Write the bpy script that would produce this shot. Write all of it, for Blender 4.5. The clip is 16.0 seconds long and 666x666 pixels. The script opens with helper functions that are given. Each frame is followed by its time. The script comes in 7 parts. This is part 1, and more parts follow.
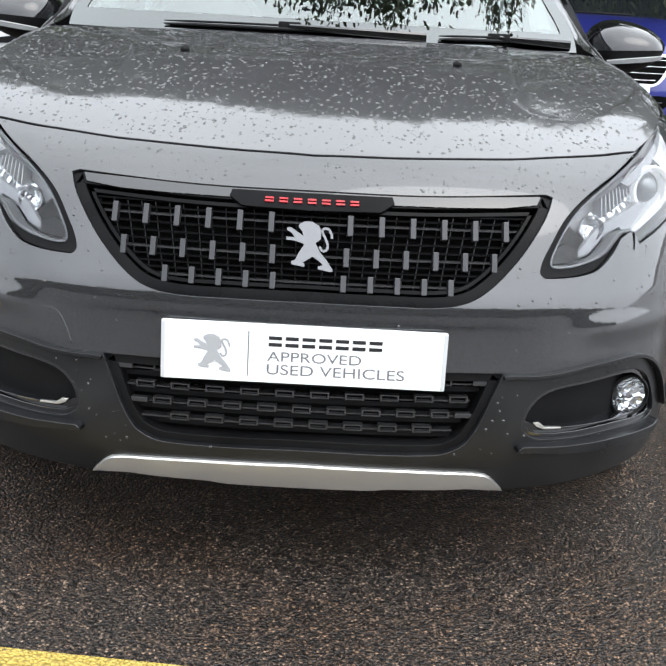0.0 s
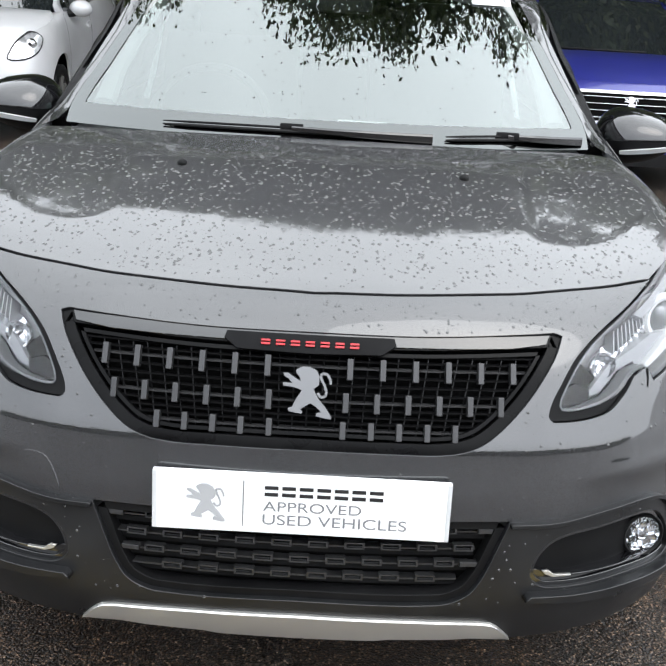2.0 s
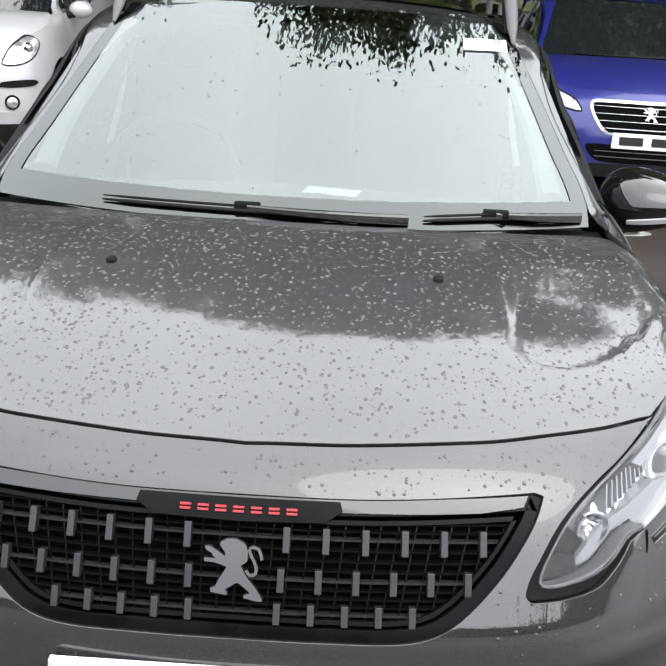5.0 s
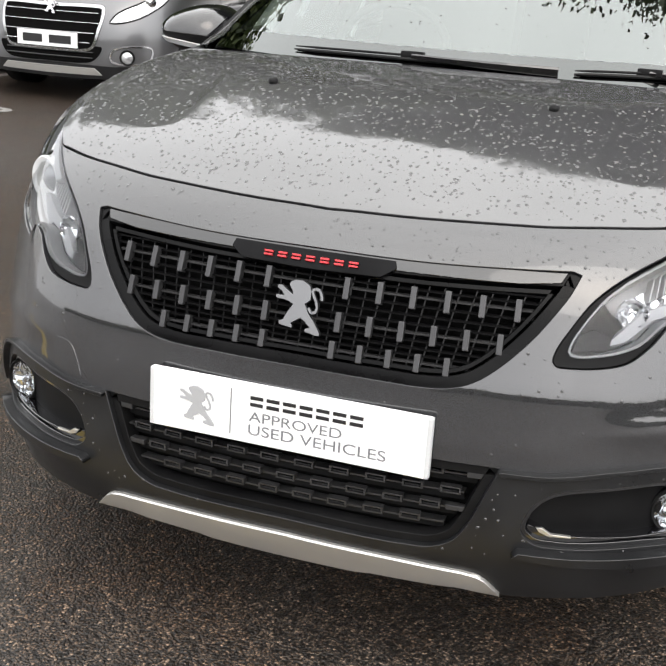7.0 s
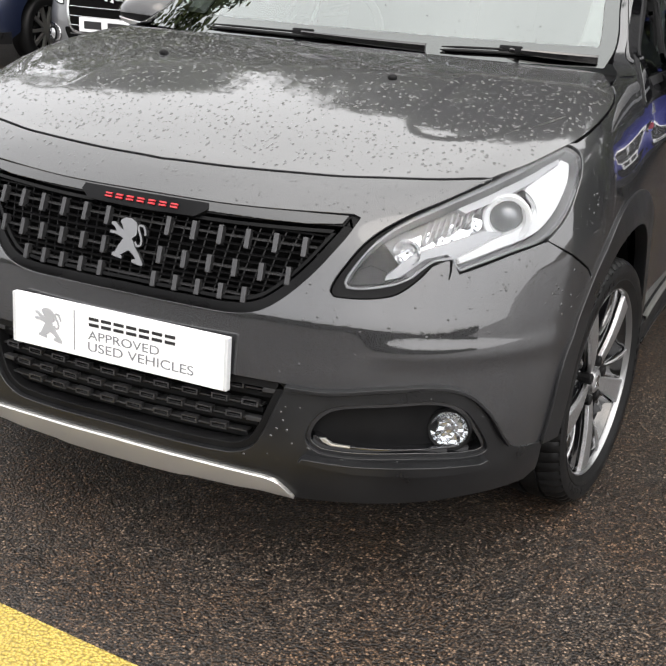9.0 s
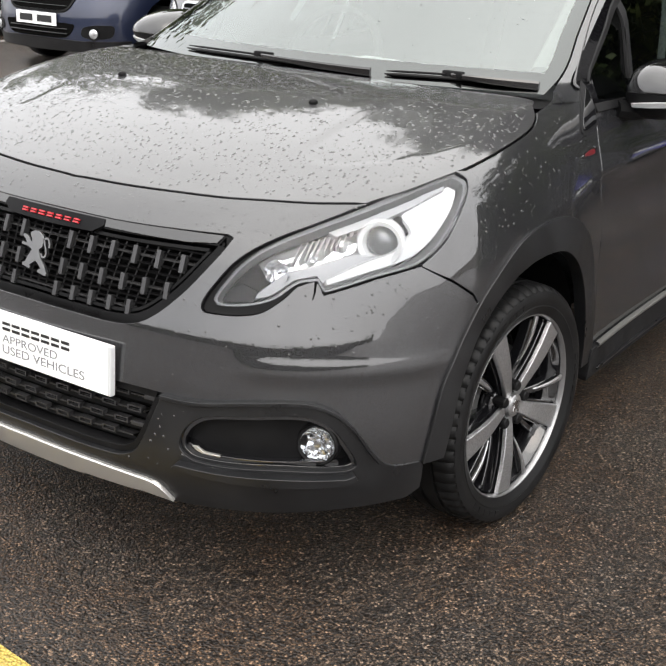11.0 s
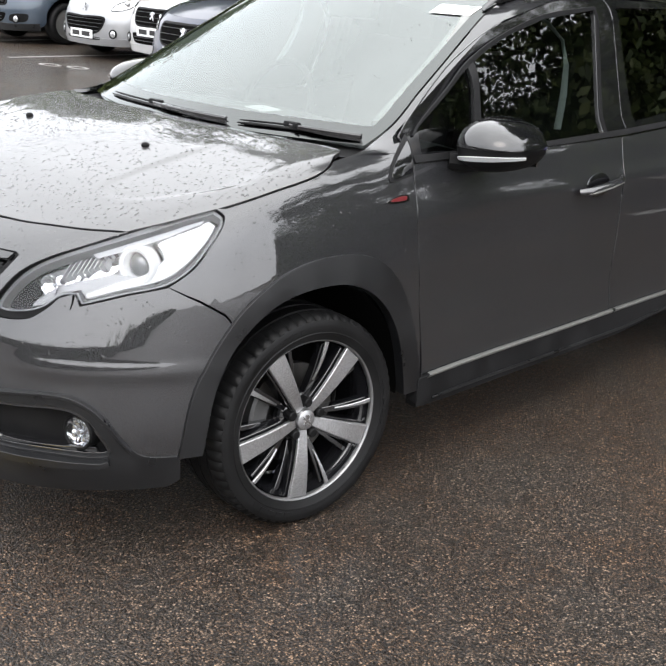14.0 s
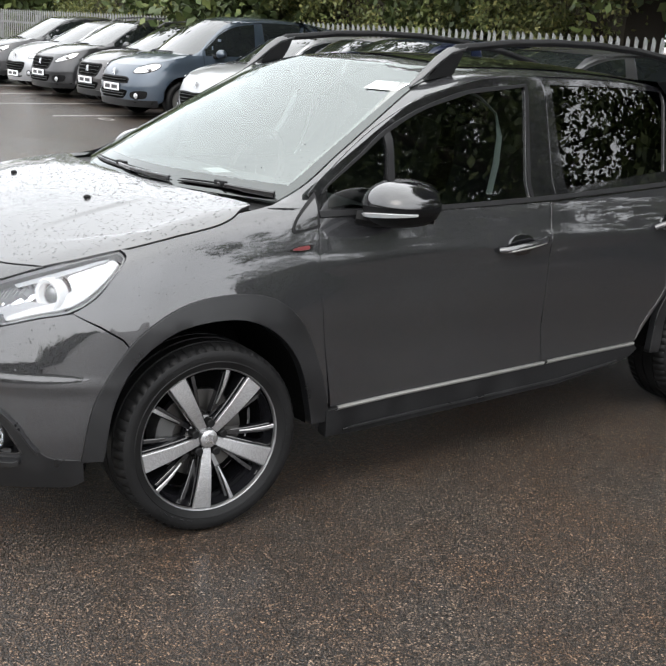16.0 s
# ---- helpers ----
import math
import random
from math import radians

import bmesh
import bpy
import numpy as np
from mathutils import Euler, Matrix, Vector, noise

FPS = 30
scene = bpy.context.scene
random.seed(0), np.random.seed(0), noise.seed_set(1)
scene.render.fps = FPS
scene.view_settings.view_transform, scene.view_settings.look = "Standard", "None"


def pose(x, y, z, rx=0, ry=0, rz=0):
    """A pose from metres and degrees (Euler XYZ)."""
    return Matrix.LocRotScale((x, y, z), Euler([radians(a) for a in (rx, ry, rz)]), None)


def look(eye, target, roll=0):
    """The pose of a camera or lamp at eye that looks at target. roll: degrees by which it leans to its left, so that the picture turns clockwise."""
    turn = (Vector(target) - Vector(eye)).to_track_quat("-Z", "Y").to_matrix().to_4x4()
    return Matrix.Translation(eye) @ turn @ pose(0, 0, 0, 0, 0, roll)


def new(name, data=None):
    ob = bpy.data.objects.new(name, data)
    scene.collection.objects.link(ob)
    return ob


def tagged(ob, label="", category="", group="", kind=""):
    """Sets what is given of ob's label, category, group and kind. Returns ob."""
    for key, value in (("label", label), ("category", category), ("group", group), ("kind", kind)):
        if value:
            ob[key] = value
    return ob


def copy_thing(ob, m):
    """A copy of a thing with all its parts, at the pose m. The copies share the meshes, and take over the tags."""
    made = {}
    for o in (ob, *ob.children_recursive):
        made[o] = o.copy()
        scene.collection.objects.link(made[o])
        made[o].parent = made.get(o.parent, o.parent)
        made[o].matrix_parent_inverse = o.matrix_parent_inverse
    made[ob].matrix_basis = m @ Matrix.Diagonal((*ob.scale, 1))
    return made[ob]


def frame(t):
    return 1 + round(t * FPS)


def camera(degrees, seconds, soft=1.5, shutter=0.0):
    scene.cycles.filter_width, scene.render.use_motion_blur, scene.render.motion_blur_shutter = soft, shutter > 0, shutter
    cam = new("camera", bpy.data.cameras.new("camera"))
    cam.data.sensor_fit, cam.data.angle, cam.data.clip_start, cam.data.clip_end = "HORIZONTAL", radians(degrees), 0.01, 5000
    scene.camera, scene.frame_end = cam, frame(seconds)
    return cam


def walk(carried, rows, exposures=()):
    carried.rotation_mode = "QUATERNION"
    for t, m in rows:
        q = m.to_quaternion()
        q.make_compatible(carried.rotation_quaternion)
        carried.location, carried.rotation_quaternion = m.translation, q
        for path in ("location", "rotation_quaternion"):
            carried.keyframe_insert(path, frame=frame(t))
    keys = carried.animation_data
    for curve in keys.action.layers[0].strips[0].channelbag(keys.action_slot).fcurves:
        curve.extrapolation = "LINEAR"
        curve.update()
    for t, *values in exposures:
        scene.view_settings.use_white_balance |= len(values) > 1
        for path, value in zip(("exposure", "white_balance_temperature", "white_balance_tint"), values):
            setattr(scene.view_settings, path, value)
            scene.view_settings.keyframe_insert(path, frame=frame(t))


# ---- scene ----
# ---- camera ----
cam = camera(33.05, 16.0, soft=1.7)
PATH = [
    (0, (0.017, -1.948, 1.147), (0.050, -0.041, 0.544), 3.34),
    (0.5, (0.002, -1.935, 1.175), (0.034, -0.027, 0.575), 3.42),
    (1, (-0.002, -1.923, 1.231), (0.020, -0.014, 0.634), 3.38),
    (1.5, (0.001, -1.875, 1.289), (0.017, 0.035, 0.695), 3.36),
    (2, (0.032, -1.791, 1.353), (0.039, 0.121, 0.767), 3.17),
    (2.5, (0.042, -1.687, 1.421), (0.048, 0.228, 0.844), 3.24),
    (3, (0.030, -1.584, 1.462), (0.036, 0.332, 0.889), 3.33),
    (3.5, (0.005, -1.451, 1.509), (0.012, 0.466, 0.940), 3.30),
    (3.7, (-0.002, -1.411, 1.523), (0.004, 0.507, 0.956), 3.15),
    (5.8, (0.334, -1.388, 1.480), (0.208, 0.502, 0.838), 3.98),
    (6, (0.384, -1.437, 1.435), (0.183, 0.449, 0.798), 3.68),
    (6.5, (0.495, -1.547, 1.354), (0.131, 0.309, 0.702), 3.63),
    (7, (0.656, -1.659, 1.274), (0.038, 0.125, 0.613), 3.09),
    (7.5, (0.798, -1.736, 1.260), (0.073, 0.001, 0.585), 3.06),
    (8, (0.979, -1.767, 1.246), (0.200, -0.053, 0.569), 2.81),
    (8.5, (1.118, -1.755, 1.243), (0.327, -0.047, 0.566), 2.82),
    (9, (1.288, -1.736, 1.282), (0.497, -0.028, 0.606), 3.05),
    (9.2, (1.349, -1.733, 1.299), (0.558, -0.027, 0.620), 3.36),
    (11.3, (1.915, -1.490, 1.375), (0.859, 0.059, 0.679), 2.61),
    (11.5, (1.992, -1.474, 1.388), (0.937, 0.064, 0.666), 2.68),
    (12, (2.214, -1.442, 1.424), (1.103, 0.035, 0.660), 2.85),
    (12.5, (2.376, -1.369, 1.449), (1.243, 0.088, 0.678), 3.12),
    (13, (2.492, -1.222, 1.462), (1.314, 0.196, 0.688), 3.05),
    (13.5, (2.621, -1.148, 1.487), (1.379, 0.248, 0.775), 3.14),
    (14, (2.827, -1.137, 1.492), (1.487, 0.203, 0.852), 2.97),
    (14.5, (3.025, -1.124, 1.511), (1.565, 0.121, 0.947), 2.98),
    (15, (3.194, -1.031, 1.496), (1.718, 0.210, 0.965), 2.90),
    (15.5, (3.371, -0.932, 1.504), (1.878, 0.289, 0.977), 2.94),
    (16, (3.592, -0.881, 1.528), (2.059, 0.293, 1.005), 2.91),
]
walk(cam, [(t, look(eye, target, roll)) for t, eye, target, roll in PATH],
     exposures=[(0.0, -0.06, 6150, 9), (3.7, 0.0, 6250, 9), (6.0, -0.02, 6450, 10), (8.0, -0.1, 6750, 11), (9.2, -0.12, 6650, 11), (11.4, -0.02, 6700, 11), (12.2, 0.14, 6700, 11), (14.0, 0.10, 6450, 11), (15.0, 0.03, 6380, 11), (16.0, 0.03, 6450, 10)])

# ---- overcast daylight ----
world = bpy.data.worlds.new("overcast_sky")
scene.world = world
world.use_nodes = True
wn, wl = world.node_tree.nodes, world.node_tree.links
wn.clear()
w_out = wn.new("ShaderNodeOutputWorld")
w_add = wn.new("ShaderNodeAddShader")
w_sky = wn.new("ShaderNodeTexSky")
w_sky.sky_type = "NISHITA"
w_sky.sun_disc = False
w_sky.sun_elevation, w_sky.sun_rotation = radians(52), radians(142)
w_sky.dust_density, w_sky.air_density = 4.0, 1.0
w_bg1 = wn.new("ShaderNodeBackground")
w_bg1.inputs["Strength"].default_value = 0.05
wl.new(w_sky.outputs["Color"], w_bg1.inputs["Color"])
# cloud cover: somewhat brighter overhead than at the horizon, as under thin cloud
w_geo = wn.new("ShaderNodeTexCoord")
w_sep = wn.new("ShaderNodeSeparateXYZ")
wl.new(w_geo.outputs["Generated"], w_sep.inputs["Vector"])
w_ramp = wn.new("ShaderNodeValToRGB")
wl.new(w_sep.outputs["Z"], w_ramp.inputs["Fac"])
w_ramp.color_ramp.elements[0].position, w_ramp.color_ramp.elements[0].color = 0.0, (0.66, 0.67, 0.69, 1)
w_ramp.color_ramp.elements[1].position, w_ramp.color_ramp.elements[1].color = 0.9, (1.0, 1.01, 1.0, 1)
w_cloud = wn.new("ShaderNodeTexNoise")
w_cloud.inputs["Scale"].default_value, w_cloud.inputs["Detail"].default_value = 2.2, 4.0
wl.new(w_geo.outputs["Generated"], w_cloud.inputs["Vector"])
w_cr = wn.new("ShaderNodeMapRange")
w_cr.inputs["From Min"].default_value, w_cr.inputs["From Max"].default_value = 0.3, 0.7
w_cr.inputs["To Min"].default_value, w_cr.inputs["To Max"].default_value = 0.88, 1.08
wl.new(w_cloud.outputs["Fac"], w_cr.inputs["Value"])
w_mul = wn.new("ShaderNodeVectorMath")
w_mul.operation = "SCALE"
wl.new(w_ramp.outputs["Color"], w_mul.inputs[0])
wl.new(w_cr.outputs["Result"], w_mul.inputs["Scale"])
w_bg2 = wn.new("ShaderNodeBackground")
w_bg2.inputs["Strength"].default_value = 3.6
w_east = wn.new("ShaderNodeMath")
w_east.operation, w_east.inputs[1].default_value, w_east.inputs[2].default_value = "MULTIPLY_ADD", 0.22, 1.0
wl.new(w_sep.outputs["X"], w_east.inputs[0])
w_mul2 = wn.new("ShaderNodeVectorMath")
w_mul2.operation = "SCALE"
wl.new(w_mul.outputs["Vector"], w_mul2.inputs[0])
wl.new(w_east.outputs["Value"], w_mul2.inputs["Scale"])
wl.new(w_mul2.outputs["Vector"], w_bg2.inputs["Color"])
wl.new(w_bg1.outputs["Background"], w_add.inputs[0])
wl.new(w_bg2.outputs["Background"], w_add.inputs[1])
wl.new(w_add.outputs["Shader"], w_out.inputs["Surface"])

sun = new("sun", bpy.data.lights.new("sun", "SUN"))
sun.data.energy, sun.data.angle, sun.data.color = 0.6, radians(40), (1.0, 0.97, 0.93)
sun.matrix_world = look((10, -13, 22), (0, 1, 0))

# ---- materials ----
def material(name, base, rough=0.5, metal=0.0, **extra):
    """A principled material and its nodes: (material, nodes, links, shader)."""
    m = bpy.data.materials.new(name)
    m.use_nodes = True
    n, l = m.node_tree.nodes, m.node_tree.links
    s = n["Principled BSDF"]
    s.inputs["Base Color"].default_value = (*base, 1)
    s.inputs["Roughness"].default_value, s.inputs["Metallic"].default_value = rough, metal
    for key, value in extra.items():
        s.inputs[key.replace("_", " ")].default_value = value
    return m, n, l, s


def coords(n, l, scale=1.0):
    c = n.new("ShaderNodeTexCoord")
    m = n.new("ShaderNodeMapping")
    m.inputs["Scale"].default_value = (scale,) * 3 if isinstance(scale, (int, float)) else scale
    l.new(c.outputs["Object"], m.inputs["Vector"])
    return m.outputs["Vector"]


def noise_tex(n, l, vec, scale, detail=3.0, rough=0.5):
    t = n.new("ShaderNodeTexNoise")
    t.inputs["Scale"].default_value, t.inputs["Detail"].default_value, t.inputs["Roughness"].default_value = scale, detail, rough
    l.new(vec, t.inputs["Vector"])
    return t.outputs["Fac"]


def ramp(n, l, fac, *stops):
    r = n.new("ShaderNodeValToRGB")
    e = r.color_ramp.elements
    while len(e) < len(stops):
        e.new(0.5)
    for el, (pos, col) in zip(e, stops):
        el.position, el.color = pos, (*col, 1) if len(col) == 3 else col
    l.new(fac, r.inputs["Fac"])
    return r.outputs["Color"]


def bump(n, l, height, s, strength=0.2, distance=0.01):
    b = n.new("ShaderNodeBump")
    b.inputs["Strength"].default_value, b.inputs["Distance"].default_value = strength, distance
    l.new(height, b.inputs["Height"])
    l.new(b.outputs["Normal"], s.inputs["Normal"])
    return b


def mixed(n, l, a, b, fac, how="MIX"):
    m = n.new("ShaderNodeMix")
    m.data_type, m.blend_type = "RGBA", how
    for i, v in ((6, a), (7, b), (0, fac)):
        if isinstance(v, (int, float)):
            m.inputs[i].default_value = v
        elif isinstance(v, tuple):
            m.inputs[i].default_value = (*v, 1)
        else:
            l.new(v, m.inputs[i])
    return m.outputs[2]


def scaled(n, l, fac, lo, hi, a=0.3, b=0.7):
    r = n.new("ShaderNodeMapRange")
    r.inputs["From Min"].default_value, r.inputs["From Max"].default_value = a, b
    r.inputs["To Min"].default_value, r.inputs["To Max"].default_value = lo, hi
    l.new(fac, r.inputs["Value"])
    return r.outputs["Result"]


def car_paint(name, base, metal=0.42, rough=0.48, flake=0.05, film=0.012, coat=1.84):
    """Metallic lacquer with flakes, a clear coat and a thin uneven water film."""
    m, n, l, s = material(name, base, rough, metal)
    v = coords(n, l)
    fine = noise_tex(n, l, v, 900, 1.0)
    broad = noise_tex(n, l, v, 3.0, 4.0)
    dark, light = tuple(c * (1 - flake * 3) for c in base), tuple(min(1, c * (1 + flake * 3)) for c in base)
    col = ramp(n, l, fine, (0.35, dark), (0.65, light))
    l.new(mixed(n, l, col, tuple(c * 0.9 for c in base), scaled(n, l, broad, 0.0, 0.35)), s.inputs["Base Color"])
    s.inputs["Specular IOR Level"].default_value = 0.25
    s.inputs["Coat Weight"].default_value, s.inputs["Coat IOR"].default_value = 1.0, coat
    l.new(scaled(n, l, broad, 0.002, 0.010), s.inputs["Coat Roughness"])
    b = n.new("ShaderNodeBump")
    b.inputs["Strength"].default_value, b.inputs["Distance"].default_value = film, 0.004
    l.new(noise_tex(n, l, v, 55, 3.0, 0.6), b.inputs["Height"])
    l.new(b.outputs["Normal"], s.inputs["Coat Normal"])
    return m


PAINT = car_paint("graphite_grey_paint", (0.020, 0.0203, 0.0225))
# the body's grey, its base lightened for the sky's brightness on the bonnet
LITWETPAINT = car_paint("sky_brightened_wet_paint", (0.046, 0.0457, 0.048), film=0.022, coat=1.92)


def plastic(name, base, rough=0.55, grain=0.25, scale=700, spec=0.28):
    m, n, l, s = material(name, base, rough, 0.0, Specular_IOR_Level=spec)
    v = coords(n, l)
    bump(n, l, noise_tex(n, l, v, scale, 2.0), s, grain, 0.0006)
    broad = noise_tex(n, l, v, 9, 4.0)
    l.new(mixed(n, l, base, tuple(min(1, c * 1.35 + 0.004) for c in base), scaled(n, l, broad, 0, 1)), s.inputs["Base Color"])
    l.new(scaled(n, l, broad, rough - 0.1, rough + 0.08), s.inputs["Roughness"])
    return m


CLAD = plastic("dark_grey_bumper_plastic", (0.0055, 0.0057, 0.0064), 0.36, spec=0.46)
BLACK = plastic("black_plastic", (0.0035, 0.0035, 0.0038), 0.5, spec=0.12)
TRIM = plastic("black_trim_rubber", (0.006, 0.006, 0.0065), 0.62, spec=0.18)
GLOSS, *_ = material("piano_black", (0.006, 0.006, 0.007), 0.08, Coat_Weight=1.0, Coat_Roughness=0.03)
# near-black that puts the shade of gaps, wells and openings into the colour
DEEP, *_ = material("cavity_shade_black", (0.003, 0.003, 0.003), 0.95, Specular_IOR_Level=0.05)
CHROME, *_ = material("chrome", (0.50, 0.50, 0.51), 0.14, 1.0)
SATIN, _n, _l, _s = material("satin_aluminium", (0.62, 0.61, 0.585), 0.36, 0.85)
_v = coords(_n, _l, (4, 60, 60))
bump(_n, _l, noise_tex(_n, _l, _v, 12, 4), _s, 0.06, 0.001)
_l.new(scaled(_n, _l, noise_tex(_n, _l, coords(_n, _l), 14, 4), 0.26, 0.42), _s.inputs["Roughness"])
SILVER, *_ = material("silver_painted_plastic", (0.24, 0.237, 0.228), 0.34, 0.7, Coat_Weight=0.2)
TABGREY, *_ = material("satin_grey_grille_tab", (0.060, 0.060, 0.062), 0.42, 0.7)
RED, *_ = material("red_lettering", (0.42, 0.012, 0.018), 0.35)
WHITE, _n, _l, _s = material("white_plate_plastic", (0.83, 0.84, 0.85), 0.35)
_l.new(mixed(_n, _l, (0.84, 0.85, 0.86), (0.78, 0.78, 0.77), scaled(_n, _l, noise_tex(_n, _l, coords(_n, _l), 20, 4), 0, 0.6)), _s.inputs["Base Color"])
INK, *_ = material("black_print", (0.015, 0.015, 0.016), 0.4)
GREYINK, *_ = material("grey_print", (0.16, 0.165, 0.175), 0.4)
PALEINK, *_ = material("mid_grey_print", (0.34, 0.345, 0.355), 0.4)
LIGHTINK, *_ = material("pale_grey_print", (0.52, 0.53, 0.54), 0.4)
RUBBER = plastic("tyre_rubber", (0.0042, 0.0042, 0.0044), 0.45, 0.5, 260, spec=0.16)
DISC, *_ = material("brake_disc_steel", (0.12, 0.115, 0.11), 0.45, 1.0)
CALIPER, *_ = material("grey_cast_caliper", (0.09, 0.09, 0.09), 0.5, 0.6)
CABIN = plastic("dark_cabin_trim", (0.022, 0.022, 0.024), 0.7, 0.0)
# dark skin; the windscreen's pale haze is put into its lighter grey
DASH = plastic("haze_lightened_dashboard", (0.075, 0.078, 0.080), 0.75, 0.0)
EMBLEM, *_ = material("satin_chrome_emblem", (0.22, 0.22, 0.225), 0.36, 1.0)
GRILLEBLACK = plastic("grille_black_plastic", (0.0012, 0.0012, 0.0014), 0.30, 0.05, spec=0.10)
LATTICE, *_ = material("lattice_black_plastic", (0.003, 0.003, 0.0033), 0.34, 0.0, Specular_IOR_Level=0.18)
PILLAR = plastic("pale_grey_pillar_trim", (0.20, 0.205, 0.20), 0.8)
FABRIC = plastic("charcoal_seat_fabric", (0.028, 0.028, 0.030), 0.9, 0.6, 500)
PAPER, *_ = material("white_paper", (0.8, 0.8, 0.8), 0.7)
BELT, *_ = material("pale_grey_webbing", (0.42, 0.44, 0.44), 0.7)


def glass(name, tint, see=0.85, ior=1.5, rough=0.0, sheen=(1, 1, 1)):
    """A pane: clear or tinted view through it, with mirror gloss that grows with the angle."""
    m = bpy.data.materials.new(name)
    m.use_nodes = True
    n, l = m.node_tree.nodes, m.node_tree.links
    n.clear()
    out, mix = n.new("ShaderNodeOutputMaterial"), n.new("ShaderNodeMixShader")
    tr, gl, fr = n.new("ShaderNodeBsdfTransparent"), n.new("ShaderNodeBsdfGlossy"), n.new("ShaderNodeFresnel")
    tr.inputs["Color"].default_value = (*(c * see for c in tint), 1)
    gl.inputs["Color"].default_value, gl.inputs["Roughness"].default_value = (*sheen, 1), rough
    fr.inputs["IOR"].default_value = ior
    l.new(fr.outputs["Fac"], mix.inputs["Fac"])
    l.new(tr.outputs["BSDF"], mix.inputs[1])
    l.new(gl.outputs["BSDF"], mix.inputs[2])
    l.new(mix.outputs["Shader"], out.inputs["Surface"])
    return m


SCREEN = glass("coated_windscreen_glass", (0.84, 0.94, 0.91), 0.80, 2.35, sheen=(0.94, 1.0, 0.985))
BORDER = glass("black_printed_glass", (0.004, 0.004, 0.004), 1.0, 1.85, sheen=(0.96, 1.0, 0.99))
PANE = glass("green_tinted_side_glass", (0.70, 0.82, 0.78), 0.42, 1.65)
PRIVACY = glass("dark_privacy_glass", (0.5, 0.55, 0.55), 0.10, 1.65)
LENS = glass("clear_lamp_lens", (0.97, 0.98, 1.0), 0.96, 1.45)
ROOFGLASS, *_ = material("black_glass_roof", (0.008, 0.008, 0.009), 0.03, Coat_Weight=1.0, Coat_Roughness=0.02)
WATER, _n, _l, _s = material("water_bead", (0.030, 0.030, 0.031), 0.03, Specular_IOR_Level=0.4, Coat_Weight=1.0, Coat_Roughness=0.0)
DRL = bpy.data.materials.new("lit_light_guide")
DRL.use_nodes = True
DRL.node_tree.nodes["Principled BSDF"].inputs["Base Color"].default_value = (0.40, 0.41, 0.42, 1)
DRL.node_tree.nodes["Principled BSDF"].inputs["Emission Color"].default_value = (1.0, 1.0, 0.98, 1)
DRL.node_tree.nodes["Principled BSDF"].inputs["Emission Strength"].default_value = 0.32
HOUSING, *_ = material("silver_lamp_housing", (0.29, 0.294, 0.302), 0.42, 0.2)
LAMPWALL, *_ = material("grey_lamp_wall", (0.17, 0.172, 0.176), 0.3, 0.4)
CRINKLE, _n, _l, _s = material("faceted_reflector", (0.78, 0.79, 0.80), 0.12, 1.0)
_c = _n.new("ShaderNodeTexVoronoi")
_c.inputs["Scale"].default_value = 48
_l.new(coords(_n, _l), _c.inputs["Vector"])
bump(_n, _l, _c.outputs["Distance"], _s, 0.6, 0.012)


def ground_asphalt():
    """Wet dense macadam: tight stone chips in dark binder, rusty and grey drifts, damp sheen on the chips."""
    m, n, l, s = material("wet_asphalt", (0.05, 0.05, 0.05), 0.4)
    v = coords(n, l)
    def cells(scale):
        c = n.new("ShaderNodeTexVoronoi")
        c.inputs["Scale"].default_value = scale
        l.new(v, c.inputs["Vector"])
        p = n.new("ShaderNodeSeparateColor")
        l.new(c.outputs["Color"], p.inputs["Color"])
        return c.outputs["Distance"], p.outputs[0], p.outputs[1]
    d1, tone1, hue1 = cells(170)
    d2, tone2, hue2 = cells(350)
    mid = noise_tex(n, l, v, 2.4, 6.0, 0.65)
    broad = noise_tex(n, l, v, 0.9, 5.0, 0.6)
    big = ramp(n, l, tone1, (0.0, (0.004, 0.0032, 0.0026)), (0.45, (0.013, 0.0102, 0.0079)), (0.70, (0.076, 0.059, 0.045)), (1.0, (0.34, 0.285, 0.232)))
    grit = ramp(n, l, tone2, (0.0, (0.004, 0.0032, 0.0026)), (0.55, (0.024, 0.0190, 0.0150)), (1.0, (0.22, 0.182, 0.146)))
    stone = mixed(n, l, big, grit, scaled(n, l, hue1, 0.0, 0.85, 0.40, 0.62))
    stone = mixed(n, l, stone, (0.006, 0.0055, 0.005), scaled(n, l, d1, 0.0, 0.9, 0.40, 0.66))
    rust = mixed(n, l, stone, (1.0, 0.74, 0.54), scaled(n, l, mid, 0.25, 1.0, 0.36, 0.62), "MULTIPLY")
    col = mixed(n, l, rust, (0.74, 0.72, 0.71), scaled(n, l, broad, 0.0, 0.8, 0.35, 0.65), "MULTIPLY")
    l.new(col, s.inputs["Base Color"])
    l.new(scaled(n, l, tone1, 0.34, 0.58, 0.0, 1.0), s.inputs["Roughness"])
    s.inputs["Specular IOR Level"].default_value = 0.38
    l.new(scaled(n, l, broad, 0.30, 0.60, 0.35, 0.65), s.inputs["Coat Weight"])
    s.inputs["Coat Roughness"].default_value, s.inputs["Coat IOR"].default_value = 0.22, 1.33
    height = n.new("ShaderNodeMath")
    height.operation = "MULTIPLY_ADD"
    l.new(d1, height.inputs[0])
    height.inputs[1].default_value = -1.4
    l.new(tone2, height.inputs[2])
    bump(n, l, height.outputs[0], s, 0.8, 0.005)
    return m


ASPHALT = ground_asphalt()


